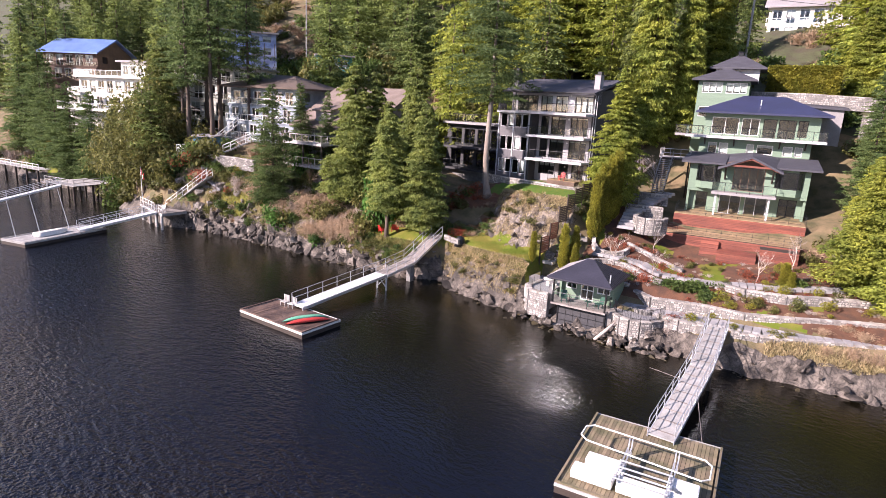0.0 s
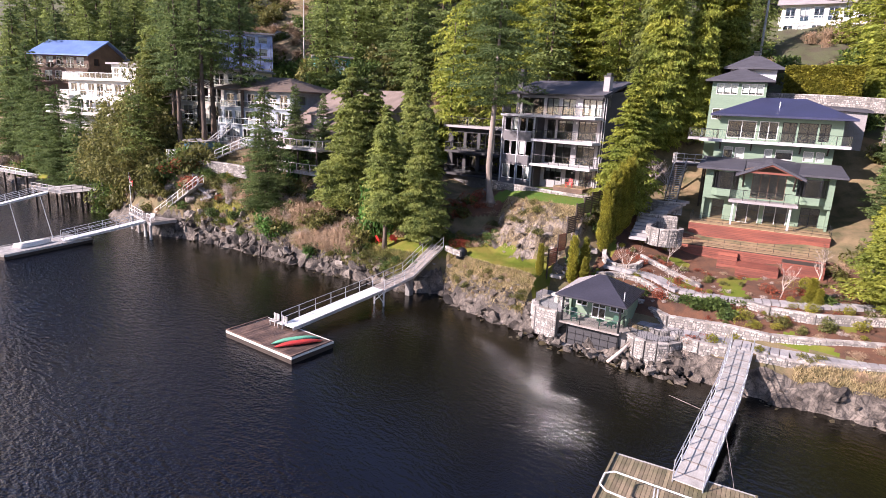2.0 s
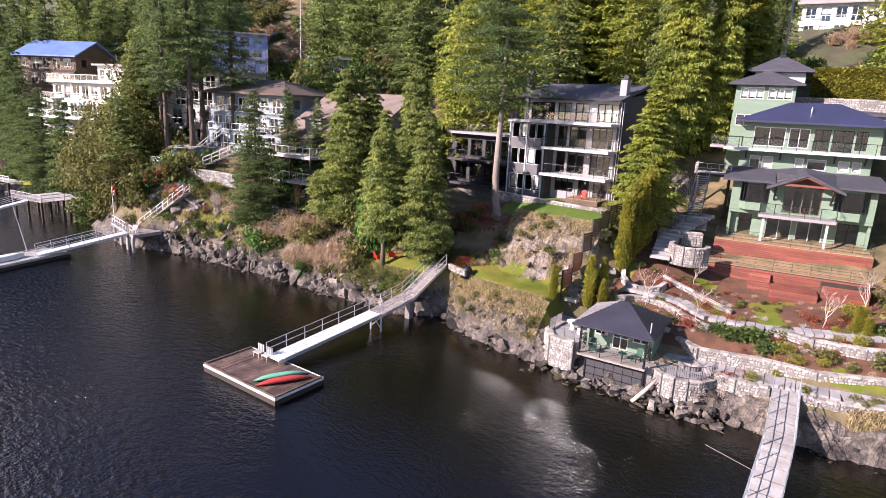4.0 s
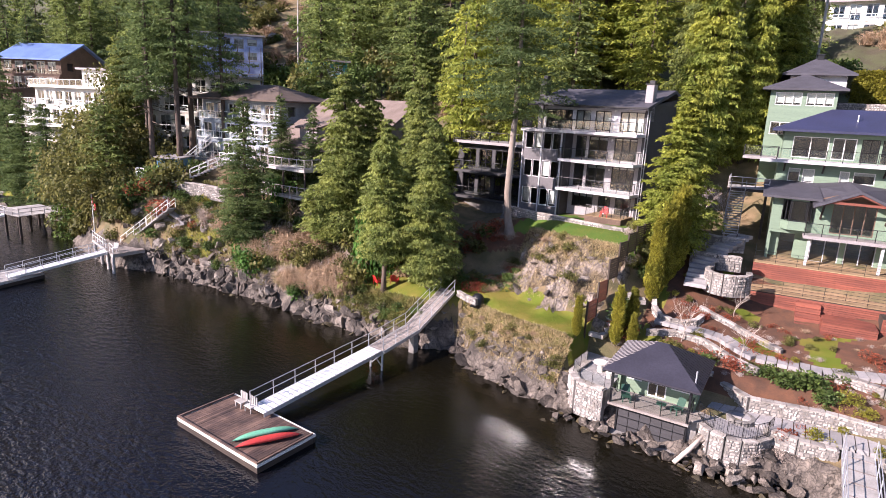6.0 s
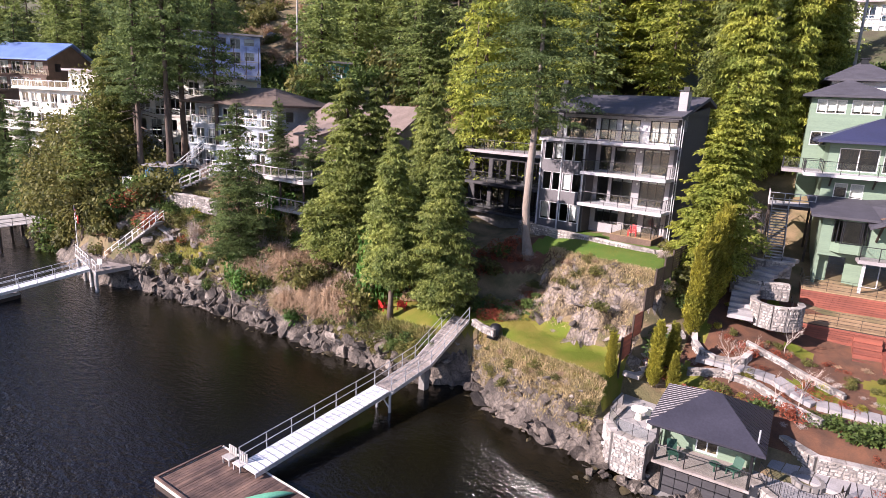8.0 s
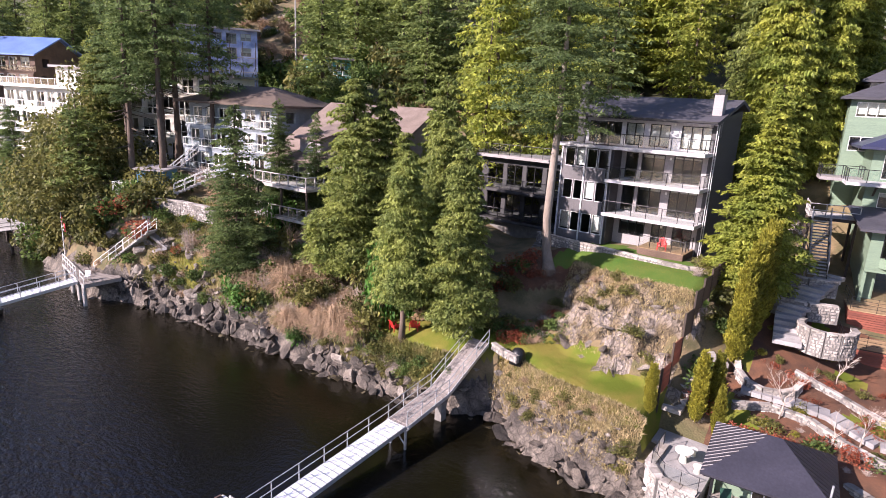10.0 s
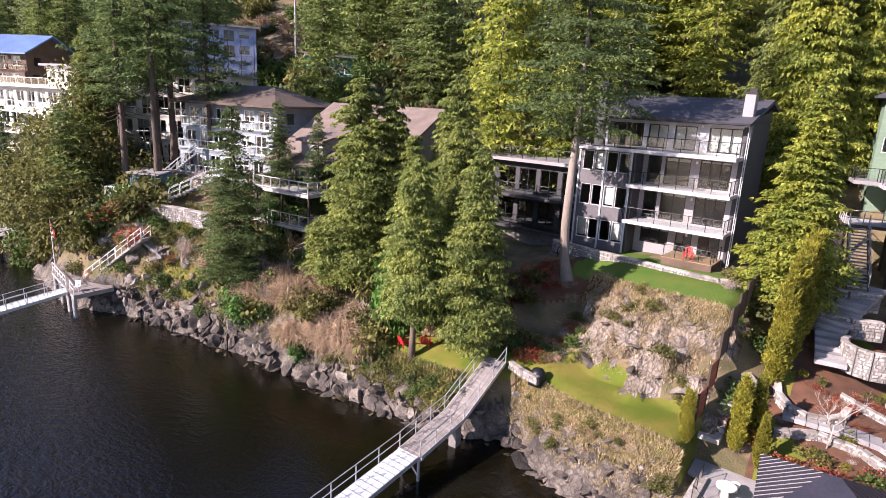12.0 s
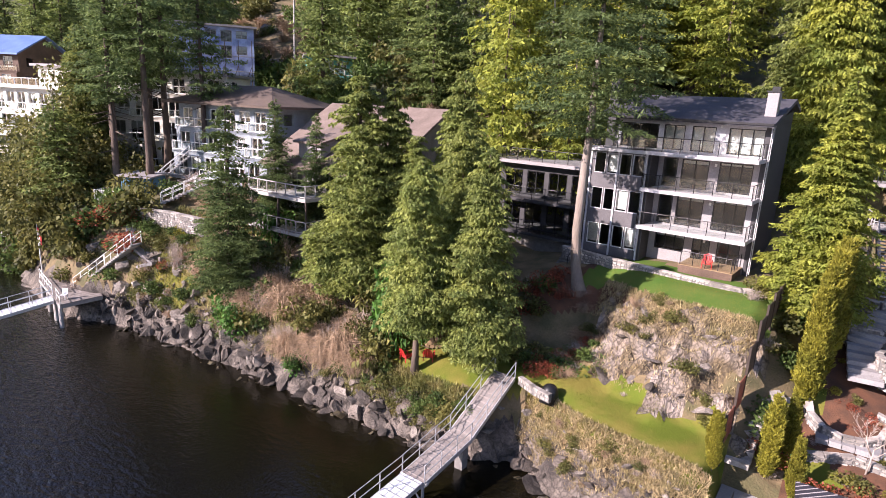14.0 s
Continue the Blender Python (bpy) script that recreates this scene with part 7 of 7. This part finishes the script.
# clipped golden hedge above the house
hedge = thing("clipped_hedge", "long clipped golden-green hedge behind a wall", "hedge")
rnd = np.random.default_rng(9)
n = 17000
P = np.stack([rnd.uniform(-10.0, -1.6, n), rnd.uniform(90.4, 92.2, n), rnd.uniform(22.6, 26.2, n)], 1)
f = rnd.integers(0, 3, n)
P[f == 0, 1] = 90.4 + rnd.normal(size=(f == 0).sum()) * 0.05
P[f == 1, 2] = 26.2 + rnd.normal(size=(f == 1).sum()) * 0.05
D = rnd.normal(size=P.shape) + np.array([0, -0.6, 0.2])
L = rnd.uniform(0.18, 0.4, n)
part("leaves", np_mesh("leaves", *leaf_quads(P, D, L, L * 0.35, rnd)), GOLD, hedge)
part("stem", M().box(-9.6, 90.95, 21.5, -2.0, 92.0, 25.6), DARK_WOOD, hedge)

# dry grass and lawn blades
def blades(label, spots, mat, h0, h1, seed, name="grass"):
    rnd = np.random.default_rng(seed)
    P = np.array([(x, y, ground(x, y) - 0.03) for x, y in spots])
    D = rnd.normal(size=P.shape) * 0.45 + np.array([0, 0, 1.0])
    L = rnd.uniform(h0, h1, len(P))
    ob = new(name, np_mesh(name, *leaf_quads(P, D, L, L * 0.05 + 0.005, rnd)))
    ob.data.materials.append(mat)
    tagged(ob, label, "grass", kind="stuff")


def scatter(n, x0, x1, s0, s1, seed):
    r = random.Random(seed)
    out = []
    for _ in range(n):
        x = r.uniform(x0, x1)
        out.append((x, shore(x) + r.uniform(s0, s1)))
    return out


for i in range(34):
    x, y = RR.choice(((RR.uniform(-22.2, -18.4), RR.uniform(44.2, 45.4)), (RR.uniform(-12.9, -8.4), RR.uniform(44.6, 46.2))))
    rock(pale_rocks, LIGHT_ROCK if i % 3 else DARK_ROCK, x, y, RR.uniform(0.6, 1.4), 0.9)
for i in range(44):
    x, y = SR.uniform(-0.5, 9), SR.uniform(63, 86)
    if not (x < 2.2 and 67 < y < 86):
        plant(SR.choice(("green", "olive", "olive", "dry")), x, y, SR.uniform(0.9, 2.0), 1.1)
weed_rocks = thing("weed_rocks", "low rocks under olive-brown seaweed at the waterline", "rocks", kind="structure")
WEED = surface("olive_seaweed", (0.075, 0.056, 0.022), 0.75, (0.025, 0.02, 0.01), 1.4, 0.9, 9, 0.8, lift=0.06, obj=0.3)
for i in range(230):
    x = RR.uniform(-72, 8) if i % 3 else RR.uniform(-22, -7)
    lo = -2.3 if -22 < x < -7 else -1.2
    if abs(x + 35.7) < 1.0 or abs(x + 4.2) < 1.2:
        continue
    rock(weed_rocks, WEED, x, shore(x) + RR.uniform(lo, 0.1), RR.choice((0.4, 0.5, 0.7, 0.9)), 0.55, RR.uniform(-0.2, -0.02))
for i in range(120):
    x = RR.uniform(-21.5, -7.5)
    s = RR.uniform(-1.5, 0.2)
    if -17.9 < x < -13.2 and s > -0.6:
        continue
    rock(shore_rocks, DARK_ROCK if i % 3 else LIGHT_ROCK, x, shore(x) + s, RR.choice((0.4, 0.6, 0.8, 1.1)), 0.9, max(0.05, 0.3 + s * 0.25) + RR.uniform(-0.1, 0.3))
cove_rocks = thing("cove_rocks", "jagged pale and dark rocks below the wooded bank", "rocks", kind="structure")
for i in range(190):
    x = RR.uniform(-76, -46) if i % 4 else RR.uniform(-46, -36.5)
    rock(cove_rocks, LIGHT_ROCK if i % 9 == 0 else DARK_ROCK, x, shore(x) + RR.uniform(-0.4, 1.1), RR.choice((0.5, 0.7, 0.9, 1.2, 1.5)), 1.25)
blades("dry straw-coloured grass on the bank", scatter(22000, -33.8, -22.2, 0.5, 2.7, 1) + scatter(9000, -33, -22, 10.2, 12.6, 2) + scatter(2500, -32, -22, 6.5, 11, 3), STRAW, 0.15, 0.40, 4)
blades("mixed dry grass and weeds on the wooded bank", scatter(24000, -74, -45.5, 0.8, 8, 5) + scatter(14000, -46, -36.5, 0.6, 2.3, 25), foliage("weeds", (0.36, 0.30, 0.13), (0.18, 0.20, 0.06), 0.8, 0.4), 0.25, 0.7, 6)
blades("dry grass beside the shore wall", scatter(3500, -1, 9, 1.2, 3.0, 7), STRAW, 0.25, 0.6, 8)
blades("short green lawn grass", scatter(9000, -34, -22.3, 3.4, 6.4, 9) + scatter(7000, -34, -22.2, 12.6, 16.5, 10) + scatter(3000, -44, -35, 2.6, 7.5, 11), GRASS, 0.05, 0.12, 12)

for i in range(34):
    x, y = RR.choice(((RR.uniform(-122, -112), RR.uniform(90, 100)), (RR.uniform(-172, -130), RR.uniform(112, 138))))
    rock(pale_rocks, LIGHT_ROCK, x, y, RR.uniform(2.0, 5.5), 0.7)

# utility poles and wires
wires = []
for x, y, hh in ((-14.5, 98, 17), (-60, 104, 17), (40, 98, 16), (-110, 98, 17)):
    g0 = ground(x, y)
    u = thing("utility_pole", "tall grey wooden utility pole with crossarm", "utility pole", x, y, g0, group="utility poles")
    part("pole", M().rod((0, 0, -1), (0, 0, hh), 0.19, 0.13, n=8), GREY_WOOD, u)
    part("crossarm", M().box(-1.1, -0.06, hh - 1.0, 1.1, 0.06, hh - 0.85), GREY_WOOD, u)
    wires.append((x, y, g0 + hh - 0.85))
wires.sort()
for (x0, y0, z0), (x1, y1, z1) in zip(wires, wires[1:]):
    for k in (-1.0, 0, 1.0):
        pts = [(x0 + (x1 - x0) * t, y0 + (y1 - y0) * t + k, z0 + (z1 - z0) * t - 1.6 * (1 - (2 * t - 1) ** 2) - (2.5 if k == 0 else 0)) for t in [i / 10 for i in range(11)]]
        solid("power_line", M().tube(pts, [0.03] * 11, 4), BLACK_METAL, "sagging black power line between poles", "cable", group="power lines")

# blue shed, stair and path of the cove garden
sh = thing("garden_shed", "small blue painted shed with a flat roof", "shed", -82.5, 50.6, ground(-81.5, 51), 25)
part("wall", M().box(0, 0, -0.8, 3.4, 2.6, 2.2), BLUE_PAINT, sh)
for i in range(12):
    part("batten", M().box(0.1 + i * 0.28, -0.03, 0, 0.16 + i * 0.28, 0, 2.15), BLUE_PAINT, sh)
part("door", M().box(1.2, -0.05, 0, 2.1, -0.03, 1.95), surface("blue_door", (0.05, 0.12, 0.2), 0.6, None, 1, 0.3, 10, 0.1), sh)
part("roof", M().slab([(-0.3, -0.4, 2.3), (3.7, -0.4, 2.3), (3.7, 2.9, 2.5), (-0.3, 2.9, 2.5)], 0.14), GREY_WALL, sh)
part("porch", M().box(-1.5, -2.2, -0.9, 3.2, -0.05, -0.05), GREY_WOOD, sh)
railing(sh, [(-1.5, -0.1), (-1.5, -2.15), (3.1, -2.15)], -0.05, WHITE, 0.95, 1.2, False, (0.5, 1.0), 0.03, 0.2)
for label, pts in (("timber stair with white rails up to the house", [(-79.4, 44.2, 2.4), (-75.9, 45.7, 5.2), (-72.6, 46.7, 7.6)]), ("pale stair with white rails beside the house", [(-75.5, 51.0, 10.6), (-73.0, 54.5, 12.6)]), ("pale stair with white rails beside the house", [(-82.5, 53, 10.5), (-80.0, 57.0, 14.6)])):
    st = thing("garden_stair", label, "stairs")
    a0 = []
    for p, q in zip(pts, pts[1:]):
        p, q = Vector(p), Vector(q)
        n = max(3, round((q.z - p.z) / 0.18))
        d = Vector((q.x - p.x, q.y - p.y, 0))
        s = Vector((d.y, -d.x, 0)).normalized() * 0.6
        for i in range(n):
            a, b = p.lerp(q, i / n), p.lerp(q, (i + 1.1) / n)
            b.z = a.z
            part("step", M().slab([a + s, b + s, b - s, a - s][::-1], 0.16), GREY_WOOD, st)
        for k in (1, -1):
            railing(st, [((p + s * k).x, (p + s * k).y), ((q + s * k).x, (q + s * k).y)], [p.z, q.z], WHITE, 0.95, 1.2, False, (0.5, 1.0), 0.035)
paved("pale path winding up from the pier", [(-72.6, 46.9, 7.6), (-71.0, 47.6, 8.4), (-74.5, 47.4, 8.9), (-77.0, 48.6, 9.9), (-79, 50.2, 10.6)], 1.1, PAVING, 0.1, drape=True)
for kind, parts in thicket.items():
    sizes = np.cumsum([0] + [len(V) for V, F in parts])
    far_bush = new("undergrowth", np_mesh("undergrowth", np.concatenate([V for V, F in parts]), np.concatenate([F + o for (V, F), o in zip(parts, sizes)])))
    far_bush.data.materials.append(shrubs[kind].children[0].data.materials[0])
    tagged(far_bush, {"green": "dark green undergrowth on the wooded hillside", "olive": "olive-green undergrowth on the wooded hillside", "dry": "bare orange-brown undergrowth on the hillside", "pale": "bare pale undergrowth along the cove", "rust": "rust-red bushes below the dark house wing"}.get(kind, "mixed undergrowth on the hillside"), "undergrowth", kind="stuff")
for o in shrubs.values():
    for c in list(o.children):
        bpy.data.objects.remove(c)
    bpy.data.objects.remove(o)


logs = thing("log_stack", "low stack of split firewood beside the cedar", "firewood", -41.6, 52.4, ground(-41.6, 52.4), 40)
for k in range(3):
    for i in range(6 - k):
        part("log", M().rod((i * 0.34 + k * 0.17 - 1, -0.6, 0.16 + k * 0.28), (i * 0.34 + k * 0.17 - 1, 0.6, 0.16 + k * 0.28), 0.16, n=7), TAN_DECK, logs)
drum = solid("rain_barrel", M().tube([(-39.6, 53.0, ground(-39.6, 53) - 0.05), (-39.6, 53.0, ground(-39.6, 53) + 0.45), (-39.6, 53, ground(-39.6, 53) + 0.9)], [0.33, 0.38, 0.33], 12), WHITE, "white plastic barrel standing on the lawn", "barrel", smooth=True)


# timber landing and stair between the cedar and the green house
dk = thing("side_landing", "weathered timber landing with rails beside the house", "deck", -17.6, 71.5, 0, 8)
boards(dk, 0, 0, 3.6, 3.4, 14.3, GREY_WOOD, "x", 0.3)
for x in (0.1, 3.3):
    for y in (0.1, 3.1):
        part("post", M().box(x, y, 9, x + 0.18, y + 0.18, 14.25), DARK_WOOD, dk)
part("beam", M().box(0, 0, 14.0, 3.6, 0.15, 14.24), DARK_WOOD, dk)
railing(dk, [(0.05, 3.3), (0.05, 0.05), (3.5, 0.05)], 14.3, GREY_WOOD, 1.0, 1.2, False, (0.5, 1.0), 0.035)
st = thing("garden_stair", "weathered timber stair up to the landing", "stairs", -16.6, 66.8, 0, 8)
for i in range(18):
    part("step", M().box(0, i * 0.27, 10.5 + i * 0.2, 1.2, i * 0.27 + 0.3, 10.56 + i * 0.2), GREY_WOOD, st)
for x in (-0.06, 1.2):
    part("stringer", M().slab([(x, -0.2, 10.5), (x + 0.06, -0.2, 10.5), (x + 0.06, 4.9, 14.2), (x, 4.9, 14.2)], 0.3), DARK_WOOD, st)
    railing(st, [(x + 0.03, 0), (x + 0.03, 4.8)], [10.6, 14.1], GREY_WOOD, 0.95, 1.2, False, (0.5, 1.0), 0.03)

# models are not part of the place
for o in cedars + lit + sunny + firs + fars + tall + [slim]:
    for c in list(o.children):
        bpy.data.objects.remove(c)
    bpy.data.objects.remove(o)
